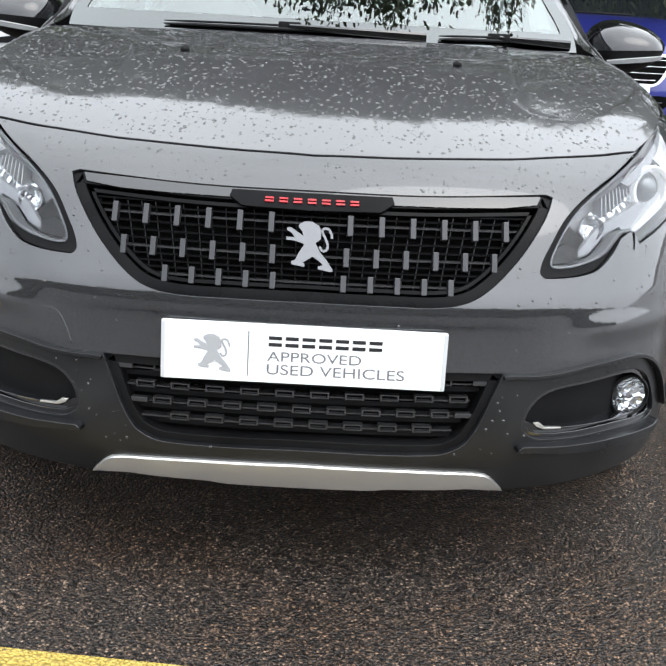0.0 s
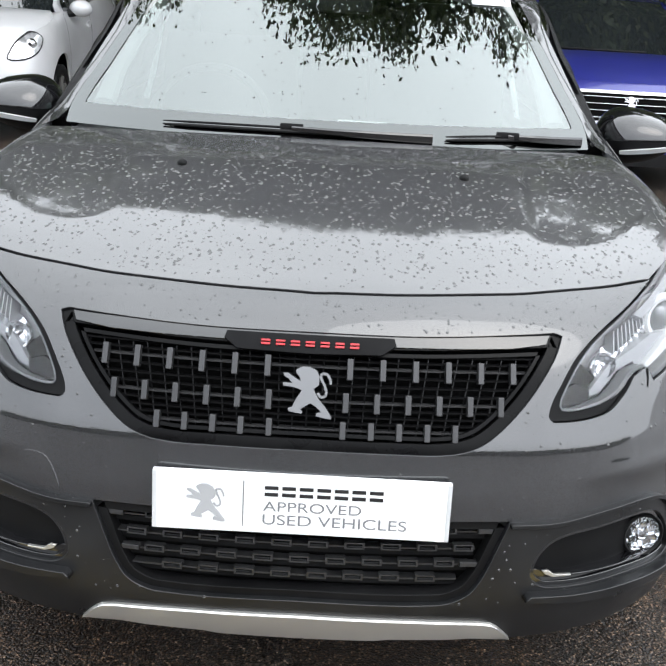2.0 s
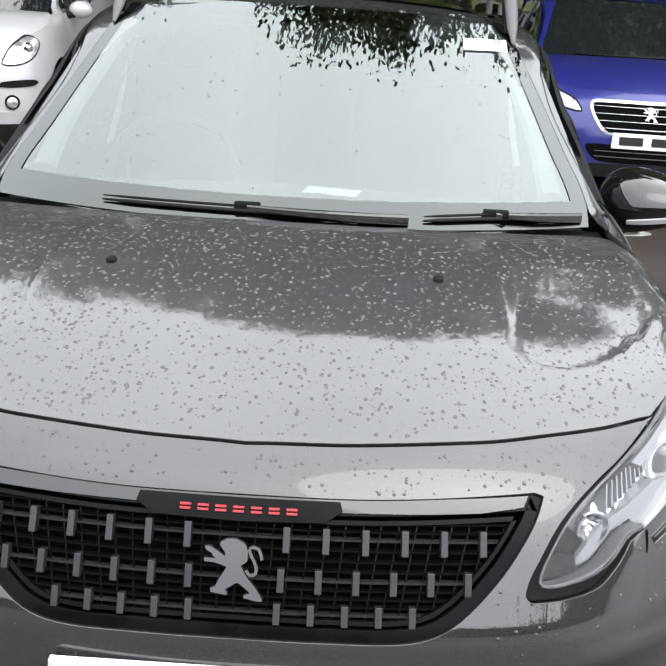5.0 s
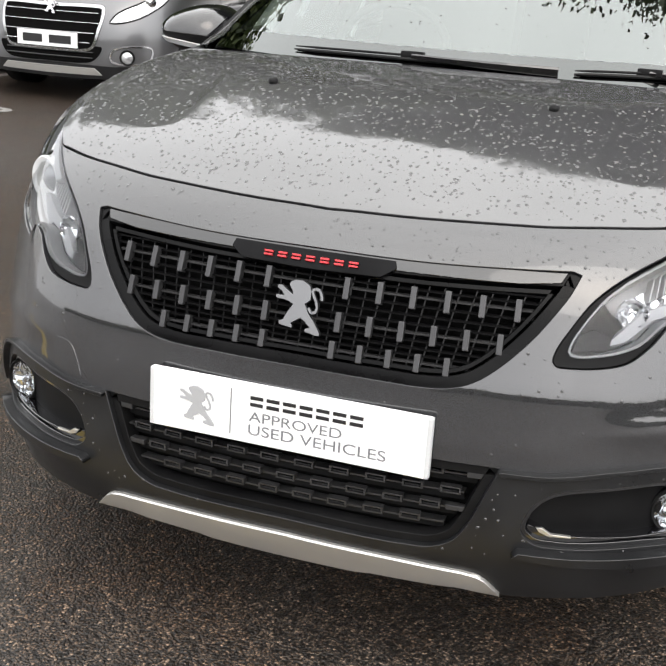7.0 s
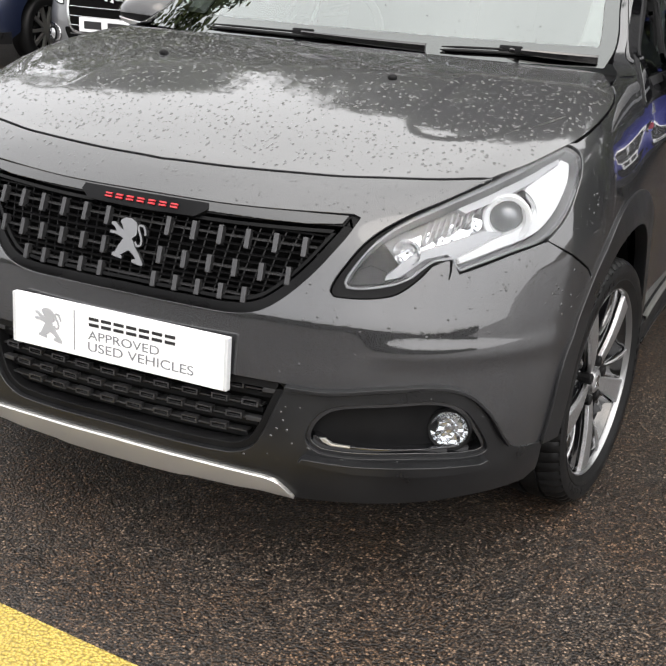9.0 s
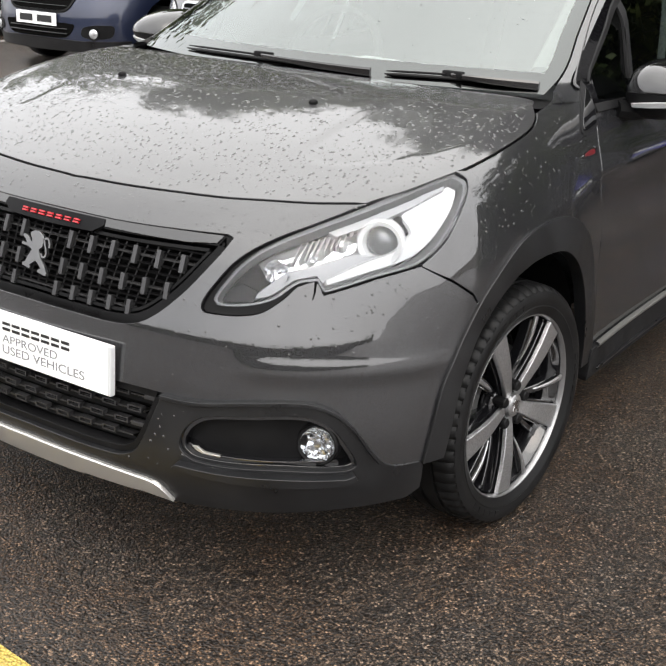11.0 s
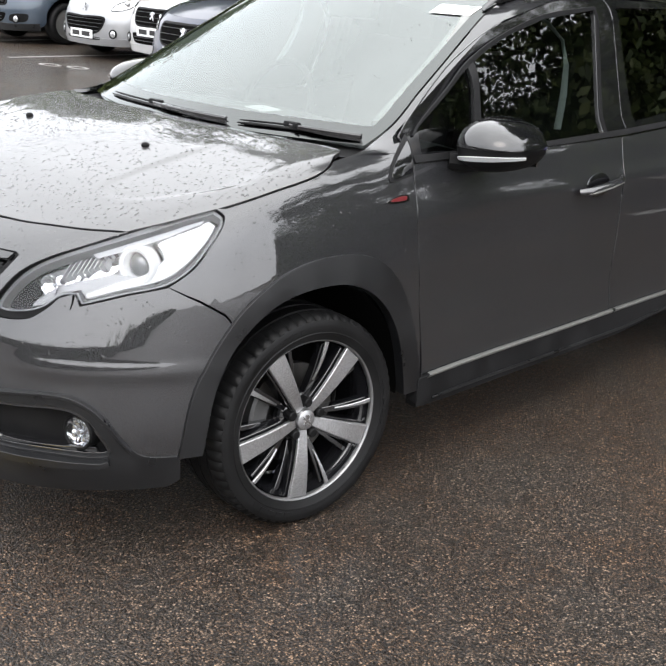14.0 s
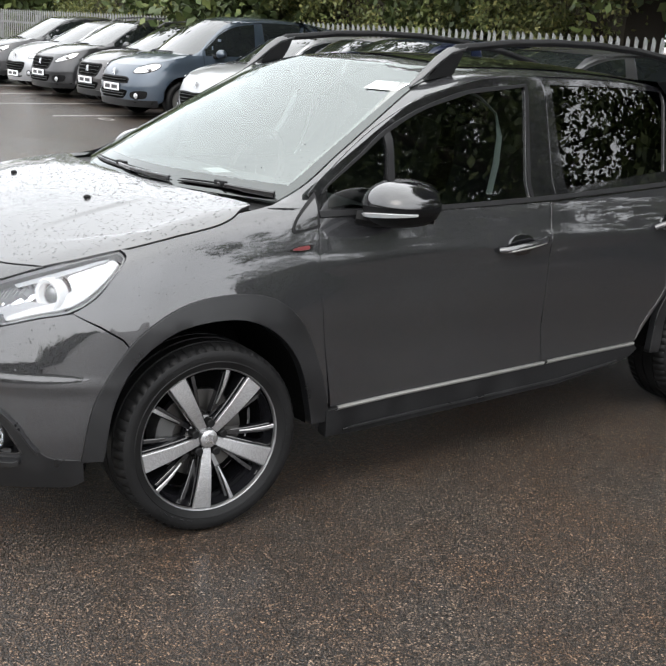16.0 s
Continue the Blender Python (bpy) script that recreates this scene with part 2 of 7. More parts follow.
def road_paint(name, base, worn):
    m, n, l, s = material(name, base, 0.45)
    v = coords(n, l)
    chips = n.new("ShaderNodeTexVoronoi")
    chips.inputs["Scale"].default_value = 150
    l.new(v, chips.inputs["Vector"])
    wear = noise_tex(n, l, v, 26, 6.0, 0.7)
    broad = noise_tex(n, l, v, 5, 4.0)
    a = mixed(n, l, base, tuple(c * 0.8 for c in base), scaled(n, l, broad, 0, 0.8))
    a = mixed(n, l, a, tuple(c * 0.45 for c in base), scaled(n, l, chips.outputs["Distance"], 0.0, 1.0, 0.35, 0.75))
    l.new(mixed(n, l, a, (0.05, 0.045, 0.04), scaled(n, l, wear, 0.0, 1.0, worn, worn + 0.07)), s.inputs["Base Color"])
    bump(n, l, chips.outputs["Distance"], s, 0.9, 0.004)
    return m


YELLOW = road_paint("worn_yellow_road_paint", (0.50, 0.36, 0.075), 0.62)
ROADWHITE = road_paint("worn_white_road_paint", (0.45, 0.44, 0.42), 0.60)


def leafy(name, a, b):
    m, n, l, s = material(name, a, 0.5)
    g = n.new("ShaderNodeNewGeometry")
    l.new(ramp(n, l, g.outputs["Random Per Island"], (0.0, tuple(c * 0.55 for c in a)), (0.5, a), (1.0, b)), s.inputs["Base Color"])
    s.inputs["Specular IOR Level"].default_value = 0.35
    return m


LEAF = leafy("dark_green_leaves", (0.055, 0.080, 0.024), (0.110, 0.130, 0.040))
IVY = leafy("hedge_leaves", (0.10, 0.12, 0.036), (0.21, 0.20, 0.066))
BARK, _n, _l, _s = material("bark", (0.10, 0.08, 0.06), 0.9)
_t = noise_tex(_n, _l, coords(_n, _l, (9, 9, 2)), 6, 5)
_l.new(ramp(_n, _l, _t, (0.3, (0.035, 0.028, 0.022)), (0.7, (0.12, 0.10, 0.08))), _s.inputs["Base Color"])
bump(_n, _l, _t, _s, 0.8, 0.02)
GALV, _n, _l, _s = material("galvanised_steel", (0.42, 0.43, 0.42), 0.55, 0.5)
_l.new(ramp(_n, _l, noise_tex(_n, _l, coords(_n, _l), 7, 5), (0.3, (0.17, 0.175, 0.17)), (0.7, (0.29, 0.295, 0.29))), _s.inputs["Base Color"])
RENDERWALL, _n, _l, _s = material("white_rendered_wall", (0.78, 0.78, 0.77), 0.8)
_l.new(ramp(_n, _l, noise_tex(_n, _l, coords(_n, _l), 1.5, 5), (0.3, (0.72, 0.72, 0.70)), (0.7, (0.80, 0.80, 0.79))), _s.inputs["Base Color"])
# soil of the verge, also the colour for shade inside the hedges
SOILSHADE, *_ = material("verge_soil_and_hedge_shade", (0.045, 0.037, 0.026), 0.95)

# ---- mesh tools ----
from mathutils import geometry


def link_mesh(name, verts, faces, mat, parent=None, label="", smooth=True, normals=None):
    me = bpy.data.meshes.new(name)
    me.from_pydata([tuple(map(float, v)) for v in verts], [], [tuple(f) for f in faces])
    me.materials.append(mat)
    if smooth:
        me.polygons.foreach_set("use_smooth", [True] * len(me.polygons))
    me.update()
    if normals is not None:
        me.normals_split_custom_set_from_vertices([tuple(map(float, v)) for v in normals])
    ob = new(name, me)
    ob.parent = parent
    if label:
        tagged(ob, label)
    return ob


def part(name, bm, mat, parent, label="", smooth=False):
    """Links a bmesh as one mesh object under a thing or a part."""
    me = bpy.data.meshes.new(name)
    bm.to_mesh(me)
    bm.free()
    me.materials.append(mat)
    if smooth:
        me.polygons.foreach_set("use_smooth", [True] * len(me.polygons))
        me.set_sharp_from_angle(angle=radians(38))
    ob = new(name, me)
    ob.parent = parent
    if label:
        tagged(ob, label)
    return ob


def thing(name, label, category, group="", at=None, kind=""):
    ob = new(name)
    ob.empty_display_size = 0.1
    if at is not None:
        ob.matrix_world = at
    return tagged(ob, label, category, group, kind)


def box(bm, x0, x1, y0, y1, z0, z1, bevel=0.0, m=None):
    r = bmesh.ops.create_cube(bm, size=1.0)
    for v in r["verts"]:
        v.co = Vector((x0 + (v.co.x + 0.5) * (x1 - x0), y0 + (v.co.y + 0.5) * (y1 - y0), z0 + (v.co.z + 0.5) * (z1 - z0)))
    made = r["verts"]
    if bevel:
        es = {e for v in made for e in v.link_edges}
        out = bmesh.ops.bevel(bm, geom=list(es), offset=bevel, segments=2, affect="EDGES", profile=0.6)
        made = list({v for f in out["faces"] for v in f.verts} | {v for v in made if v.is_valid})
    if m is not None:
        bmesh.ops.transform(bm, matrix=m, verts=made)
    return made


def tube(points, radius, sides=8, ends=True, flat=1.0):
    """A swept tube through points; radius may be a list. flat squashes it vertically."""
    bm = bmesh.new()
    pts = [Vector(p) for p in points]
    rad = radius if isinstance(radius, (list, tuple)) else [radius] * len(pts)
    rings = []
    for i, p in enumerate(pts):
        d = (pts[min(i + 1, len(pts) - 1)] - pts[max(i - 1, 0)]).normalized()
        side = d.cross(Vector((0, 0, 1)))
        side = side.normalized() if side.length > 1e-4 else Vector((1, 0, 0))
        up = side.cross(d)
        rings.append([bm.verts.new(p + (side * math.cos(a) + up * math.sin(a) * flat) * rad[i]) for a in [2 * math.pi * k / sides for k in range(sides)]])
    for r0, r1 in zip(rings, rings[1:]):
        for k in range(sides):
            bm.faces.new((r0[k], r0[(k + 1) % sides], r1[(k + 1) % sides], r1[k]))
    if ends:
        bm.faces.new(rings[0][::-1])
        bm.faces.new(rings[-1])
    bmesh.ops.recalc_face_normals(bm, faces=bm.faces)
    return bm


def revolve(profile, sides=64, axis="x", bm=None):
    """A solid of revolution round x; profile is (x, r) pairs."""
    bm = bm or bmesh.new()
    rings = []
    for x, r in profile:
        rings.append([bm.verts.new((x, r * math.cos(2 * math.pi * k / sides), r * math.sin(2 * math.pi * k / sides))) for k in range(sides)])
    for r0, r1 in zip(rings, rings[1:]):
        for k in range(sides):
            bm.faces.new((r0[k], r1[k], r1[(k + 1) % sides], r0[(k + 1) % sides]))
    bmesh.ops.recalc_face_normals(bm, faces=bm.faces)
    return bm


def plate_bm(outline, depth, plane="xz"):
    """A flat plate: the outline in x, z, from y = 0 to y = depth."""
    bm = bmesh.new()
    front = [bm.verts.new((a, 0, b)) for a, b in outline]
    back = [bm.verts.new((a, depth, b)) for a, b in outline]
    bm.faces.new(front)
    bm.faces.new(back[::-1])
    for i in range(len(front)):
        j = (i + 1) % len(front)
        bm.faces.new((front[i], back[i], back[j], front[j]))
    bmesh.ops.triangulate(bm, faces=[f for f in bm.faces if len(f.verts) > 4])
    bmesh.ops.recalc_face_normals(bm, faces=bm.faces)
    return bm


def rounded(pts, closed=True, per=6, sharp=()):
    """A smooth curve through design points; those whose index is in sharp stay corners."""
    p = np.array(pts, float)
    n = len(p)
    out = []
    for i in range(n if closed else n - 1):
        j = (i + 1) % n
        a, b = p[i], p[j]
        before = p[i - 1] if (closed or i > 0) and i not in sharp else 2 * a - b
        after = p[(j + 1) % n] if (closed or j < n - 1) and j not in sharp else 2 * b - a
        la, lb, lc = np.linalg.norm(a - before), np.linalg.norm(b - a), np.linalg.norm(after - b)
        ta = (b - before) * lb / (la + lb + 1e-9)
        tb = (after - a) * lb / (lb + lc + 1e-9)
        if i in sharp: ta = b - a
        if j in sharp: tb = b - a
        for k in range(per):
            t = k / per
            out.append((2*t**3-3*t**2+1)*a + (t**3-2*t**2+t)*ta + (-2*t**3+3*t**2)*b + (t**3-t**2)*tb)
    if not closed:
        out.append(p[-1])
    return np.array(out)


def densify(poly, step):
    out = []
    for a, b in zip(poly, np.roll(poly, -1, 0)):
        k = max(1, int(np.ceil(np.linalg.norm(b - a) / step)))
        out += [a + (b - a) * i / k for i in range(k)]
    return np.array(out)


def inside(poly, q):
    """Which of the points q lie in the polygon."""
    x, y = q[:, 0], q[:, 1]
    c = np.zeros(len(q), bool)
    for (ax, ay), (bx, by) in zip(poly, np.roll(poly, -1, 0)):
        hit = ((ay > y) != (by > y)) & (x < (bx - ax) * (y - ay) / (by - ay + 1e-15) + ax)
        c ^= hit
    return c


def away(poly, q, d):
    """Which of the points q lie further than d from the polygon's edge."""
    ok = np.ones(len(q), bool)
    for a, b in zip(poly, np.roll(poly, -1, 0)):
        e = b - a
        t = np.clip(((q - a) @ e) / (e @ e + 1e-15), 0, 1)
        ok &= np.linalg.norm(q - a - t[:, None] * e, axis=1) > d
    return ok


def gradient(fn, p, h=1e-4):
    g = np.stack([(fn(*(p + h * e).T) - fn(*(p - h * e).T)) / (2 * h) for e in np.eye(3)], 1)
    return g / (np.linalg.norm(g, axis=1, keepdims=True) + 1e-12)


def offset_poly(poly, d):
    """The outline moved inwards by d (outwards if negative)."""
    area = 0.5 * np.sum(poly[:, 0] * np.roll(poly[:, 1], -1) - np.roll(poly[:, 0], -1) * poly[:, 1])
    t = np.roll(poly, -1, 0) - np.roll(poly, 1, 0)
    t /= np.linalg.norm(t, axis=1, keepdims=True) + 1e-12
    n = np.stack([-t[:, 1], t[:, 0]], 1) * (1 if area > 0 else -1)
    return poly + n * d


def sheet(poly, holes, surf, fn, step=0.03, lift=0.0, skirt=0.012, edge_step=None, round_edge=True):
    """A panel cut from a skin: vertices, faces and normals. The outline and holes lie in the skin's own two coordinates, and surf
    turns those into places. Its edges are turned in by skirt metres."""
    edge_step = edge_step or step
    loops = [densify(np.asarray(q, float), edge_step) for q in (poly, *holes)]
    lo, hi = loops[0].min(0), loops[0].max(0)
    gx, gy = np.meshgrid(np.arange(lo[0], hi[0], step) + step * 0.37, np.arange(lo[1], hi[1], step) + step * 0.41)
    gx[1::2] += step * 0.5
    g = np.stack([gx.ravel(), gy.ravel()], 1)
    g = g[inside(loops[0], g)]
    for i, q in enumerate(loops):
        if i: g = g[~inside(q, g)]
        g = g[away(q, g, step * 0.45)]
    flat, edges = [], []
    for q in loops:
        s = len(flat)
        flat += [tuple(v) for v in q]
        edges += [(s + i, s + (i + 1) % len(q)) for i in range(len(q))]
    flat += [tuple(v) for v in g]
    vs, es, fs, *_ = geometry.delaunay_2d_cdt([Vector(v) for v in flat], edges, [], 0, 1e-7)
    v2 = np.array([(v.x, v.y) for v in vs])
    tri = np.array([f for f in fs if len(f) == 3])
    mid = v2[tri].mean(1)
    keep = inside(loops[0], mid)
    for q in loops[1:]:
        keep &= ~inside(q, mid)
    tri = tri[keep]
    p = surf(v2[:, 0], v2[:, 1])
    nor = gradient(fn, p)
    p = p + nor * lift
    # outward winding
    fn_ = np.cross(p[tri[:, 1]] - p[tri[:, 0]], p[tri[:, 2]] - p[tri[:, 0]])
    flip = (fn_ * nor[tri[:, 0]]).sum(1) < 0
    tri[flip] = tri[flip][:, ::-1]
    count = {}
    for a, b, c in tri:
        for e in ((a, b), (b, c), (c, a)):
            count[e] = count.get(e, 0) + 1
    rim = [(a, b) for (a, b) in count if (b, a) not in count]
    verts, norms, faces = list(p), list(nor), [tuple(t) for t in tri]
    if skirt:
        nxt, prv = {}, {}
        for a, b in rim:
            nxt[a], prv[b] = b, a
        made = {}
        for a in nxt:
            t = p[nxt[a]] - p[prv.get(a, a)]
            out = np.cross(t, nor[a])
            out /= np.linalg.norm(out) + 1e-12
            lip = min(0.0022, skirt * 0.3)
            ring = [(p[a] + out * 0.0 - nor[a] * 0.0, nor[a] * 0.72 + out * 0.69), (p[a] + out * lip * 0.6 - nor[a] * lip, out), (p[a] + out * lip * 0.6 - nor[a] * skirt, out)]
            made[a] = []
            for pos, nn in ring:
                made[a].append(len(verts))
                verts.append(pos)
                norms.append(nn)
        for a, b in rim:
            if b in made and a in made:
                for k in range(2):
                    faces.append((made[b][k], made[a][k], made[a][k + 1], made[b][k + 1]))
    return np.array(verts), faces, np.array(norms)


def panel(name, poly, surf, fn, mat, parent, label="", holes=(), mirror=False, **kw):
    v, f, n = sheet(poly, holes, surf, fn, **kw)
    if mirror:
        v, n, f = v * (-1, 1, 1), n * (-1, 1, 1), [q[::-1] for q in f]
    return link_mesh(name, v, f, mat, parent, label, True, n)


def both_sides(name, poly, surf, fn, mat, parent, label="", holes=(), **kw):
    return [panel(name, poly, surf, fn, mat, parent, label, holes, side, **kw) for side in (False, True)]


def grid_patch(name, at, way, fn, shape, mat, parent, label="", lift=0.0, hi=3.0, flipx=False, face=None):
    """A patch of the skin hit by a grid of rays; face gives its normals where they differ from the blended skin's."""
    p = solve_out(fn, at, way, 0.0, hi)
    nor = gradient(face or fn, p)
    p = p + nor * lift
    r, c = shape
    faces = [(i * c + j, i * c + j + 1, (i + 1) * c + j + 1, (i + 1) * c + j) for i in range(r - 1) for j in range(c - 1)]
    a, b, d, _ = faces[0]
    if np.cross(p[b] - p[a], p[d] - p[a]) @ nor[a] < 0:
        faces = [q[::-1] for q in faces]
    if flipx:
        p, nor, faces = p * (-1, 1, 1), nor * (-1, 1, 1), [q[::-1] for q in faces]
    return link_mesh(name, p, faces, mat, parent, label, True, nor)


def mirrored(right):
    """A symmetric outline from its right half, which runs from the middle round to the middle."""
    r = np.asarray(right, float)
    left = r[::-1] * (-1, 1)
    keep = np.abs(left[:, 0]) > 1e-6
    return np.concatenate([r, left[keep]])

# ---- shape of the hatchback's shell ----
def hermite(knots, v):
    """A smooth curve through (v, value) knots."""
    k = np.array(knots, float)
    a, b = k[:, 0], k[:, 1]
    m = np.gradient(b, a)
    v = np.clip(v, a[0], a[-1])
    i = np.clip(np.searchsorted(a, v) - 1, 0, len(a) - 2)
    h = a[i + 1] - a[i]
    t = (v - a[i]) / h
    return ((2 * t**3 - 3 * t**2 + 1) * b[i] + (t**3 - 2 * t**2 + t) * h * m[i]
            + (-2 * t**3 + 3 * t**2) * b[i + 1] + (t**3 - t**2) * h * m[i + 1])


def smax(a, b, k):
    h = np.clip(k - np.abs(a - b), 0, None) / k
    return np.maximum(a, b) + h * h * k * 0.25


def step01(t):
    t = np.clip(t, 0, 1)
    return t * t * (3 - 2 * t)


NOSE = [(0.10, 0.08), (0.17, 0.024), (0.23, 0.002), (0.30, -0.008), (0.42, -0.006), (0.465, -0.004), (0.52, 0.001), (0.56, 0.006), (0.60, 0.019), (0.76, 0.078), (0.90, 0.13), (1.2, 0.24)]
HOOD = [(-0.2, 0.60), (0.04, 0.746), (0.10, 0.783), (0.16, 0.816), (0.24, 0.857), (0.34, 0.899), (0.46, 0.938), (0.577, 0.970), (0.80, 1.006), (1.0, 1.023), (1.3, 1.04), (4.3, 1.08)]
FLANK = [(0.10, 0.74), (0.20, 0.785), (0.34, 0.806), (0.55, 0.809), (0.72, 0.808), (0.87, 0.792), (0.95, 0.770), (1.05, 0.735), (1.3, 0.60)]
BOW, CORNER = 0.20, 0.42


def lower(x, y, z):
    """Less than 0 inside the body below the windows."""
    ax = np.abs(x)
    front = hermite(NOSE, z) + BOW * ax**2 - y
    flare = (0.040 * np.exp(-((y - 0.80) / 0.42) ** 2) + 0.024 * np.exp(-((y - 3.34) / 0.42) ** 2)) * np.clip((0.95 - z) / 0.28, 0, 1)
    crease = 0.007 * np.exp(-((z - 0.838 - 0.035 * (y - 1.4)) / 0.030) ** 2) * step01((y - 1.0) / 0.4) - 0.006 * np.exp(-((z - 0.52) / 0.10) ** 2) * step01((y - 1.2) / 0.4)
    taper = 0.06 * np.clip((y - 3.0) / 1.1, 0, 1) ** 2
    side = ax - hermite(FLANK, z) - crease - flare - 0.012 * np.clip((y - 1.1) / 0.8, 0, 1) + taper
    run = y - BOW * ax**2
    inset = -smax(0.414 + 0.06 * (run - 0.4) - ax, 0.300 + 4.0 * np.clip(ax - 0.5, 0, None) ** 2 - run, 0.08)
    scallop = step01(inset / 0.030) * (0.0015 + 0.016 * np.clip(run - 0.30, 0, 0.6)) * (1 - step01((run - 0.56) / 0.16)) * (1 - step01((ax - 0.66) / 0.09))
    top = z - hermite(HOOD, run) + 0.03 * ax**2 + scallop
    back = y - (4.13 - 0.12 * ax**2 - 0.1 * np.clip(z - 0.6, 0, 1))
    bulge = 0.0042 * np.exp(-((z - 0.512) / 0.024) ** 2) * step01((ax - 0.46) / 0.14) * step01((0.55 - y) / 0.25)
    return smax(smax(smax(front, side, CORNER) - bulge, top, 0.07), back, 0.15)


def solve_out(fn, at, way, lo, hi, steps=34):
    """Where the ray at + d * way leaves the solid, for arrays of points."""
    at, way = np.asarray(at, float), np.asarray(way, float)
    a, b = np.full(len(at), float(lo)), np.full(len(at), float(hi))
    for _ in range(steps):
        m = (a + b) / 2
        p = at + way * m[:, None]
        inside = fn(p[:, 0], p[:, 1], p[:, 2]) < 0
        a, b = np.where(inside, m, a), np.where(inside, b, m)
    return at + way * ((a + b) / 2)[:, None]


def green(x, y, z):
    """Less than 0 inside the glasshouse."""
    ax = np.abs(x)
    screen = (0.87 + 1.85 * (z - 1.0) + 0.45 * ax**2 - y) * 0.47
    side = (ax - 0.742 + 0.28 * (z - 1.008) + 0.05 * np.clip((y - 2.6) / 1.3, 0, 1) ** 2) * 0.96
    roof = z - 1.50 + 0.14 * ax**2 + 0.06 * (y - 2.5) ** 2
    back = (y - 4.05 + 0.45 * (z - 1.0)) * 0.9
    return smax(smax(smax(screen, side, 0.05), roof, 0.07), back, 0.1)


def shell(x, y, z):
    """The whole skin: lower body and glasshouse blended."""
    return -smax(-lower(x, y, z), -np.maximum(green(x, y, z), 0.93 - z), 0.03)


CX, CY, CR = 0.45, 0.42, 0.35
QUARTER = CR * math.pi / 2


def wrap(u, z):
    """The skin at u metres round the body from the middle of the nose and z metres up."""
    u, z = np.asarray(u, float), np.asarray(z, float)
    side, u = np.where(u < 0, -1.0, 1.0), np.abs(u)
    phi = np.clip((u - CX) / CR, 0, math.pi / 2)
    at = np.stack([np.clip(u, 0, CX), CY + np.clip(u - CX - QUARTER, 0, None), z], 1)
    way = np.stack([np.sin(phi), -np.cos(phi), 0 * z], 1)
    p = solve_out(shell, at, way, 0.0, 1.4)
    p[:, 0] *= side
    return p


# ---- the grey crossover: painted panels ----
TILT = Matrix.Translation((0, 0.8, 0)) @ pose(0, 0, 0, -2.0) @ Matrix.Translation((0, -0.8, 0))
car = thing("crossover_car", "graphite grey crossover car, wet with raindrops, parked on asphalt", "car", at=TILT)

SEAM = [(0, 0.142), (0.17, 0.153), (0.36, 0.186), (0.46, 0.217), (0.56, 0.256), (0.648, 0.306)]
HOODSIDE = [(0.698, 0.382), (0.738, 0.475), (0.757, 0.545), (0.767, 0.645), (0.762, 0.78), (0.746, 0.86), (0.712, 0.915)]
HOODREAR = [(0.69, 0.958), (0.62, 0.954), (0.55, 0.932), (0.38, 0.892), (0.19, 0.866), (0, 0.859)]
LAMP_TOP = [(0.488, 0.716), (0.56, 0.757), (0.676, 0.792), (0.823, 0.829), (0.96, 0.861), (1.074, 0.888)]
LAMP_OUT = [(1.084, 0.872), (1.036, 0.811), (0.990, 0.758), (0.922, 0.714)]
LAMP_LOW = [(0.815, 0.694), (0.690, 0.662), (0.672, 0.686), (0.63, 0.676), (0.597, 0.646), (0.547, 0.617), (0.445, 0.608)]
LAMP_TIP = [(0.433, 0.620), (0.447, 0.658)]
ARCH_OUT = [(0.950, 0.285), (0.976, 0.447), (1.031, 0.558), (1.120, 0.664), (1.252, 0.733), (1.424, 0.752), (1.565, 0.724), (1.672, 0.635), (1.752, 0.480), (1.800, 0.335)]
ARCH_IN = [(1.010, 0.285), (1.030, 0.444), (1.086, 0.562), (1.199, 0.652), (1.338, 0.680), (1.472, 0.668), (1.586, 0.606), (1.668, 0.504), (1.722, 0.345)]
CLAD_TOP = [(0.375, 0.429), (0.455, 0.431), (0.549, 0.446), (0.657, 0.453), (0.715, 0.437), (0.765, 0.397), (0.812, 0.337), (0.856, 0.300), (0.947, 0.289)]
GRILLE = [(0, 0.746), (0.209, 0.746), (0.440, 0.755), (0.457, 0.750), (0.438, 0.708), (0.387, 0.634), (0.322, 0.573), (0.262, 0.552), (0.139, 0.550), (0, 0.551)]
REAR = 2.50  # wheelbase


def hood_xy(x, y):
    return solve_out(lower, np.stack([x, y, 0 * x + 0.5], 1), np.array([[0, 0, 1.0]]) + 0 * x[:, None], 0.0, 0.8)


seam_pts = rounded(SEAM, closed=False, per=5)
hood_half = np.concatenate([seam_pts, rounded([SEAM[-1]] + HOODSIDE, False, 5)[1:], rounded([HOODSIDE[-1]] + HOODREAR, False, 5)[1:]])
hood = panel("hood", offset_poly(mirrored(hood_half), 0.0016), hood_xy, lower, LITWETPAINT, car, "grey bonnet covered in raindrops", step=0.013, edge_step=0.012)

seam3 = hood_xy(seam_pts[:, 0], seam_pts[:, 1])
def to_u(p):
    x, y = p[0], p[1]
    if y > CY: return CX + QUARTER + y - CY
    if x < CX: return x
    return CX + CR * math.atan2(x - CX, CY - y)
seam_uz = np.array([(to_u(p), p[2]) for p in seam3])
side3 = hood_xy(*rounded([SEAM[-1]] + HOODSIDE, False, 5).T)
side_uz = np.array([(to_u(p), p[2]) for p in side3])

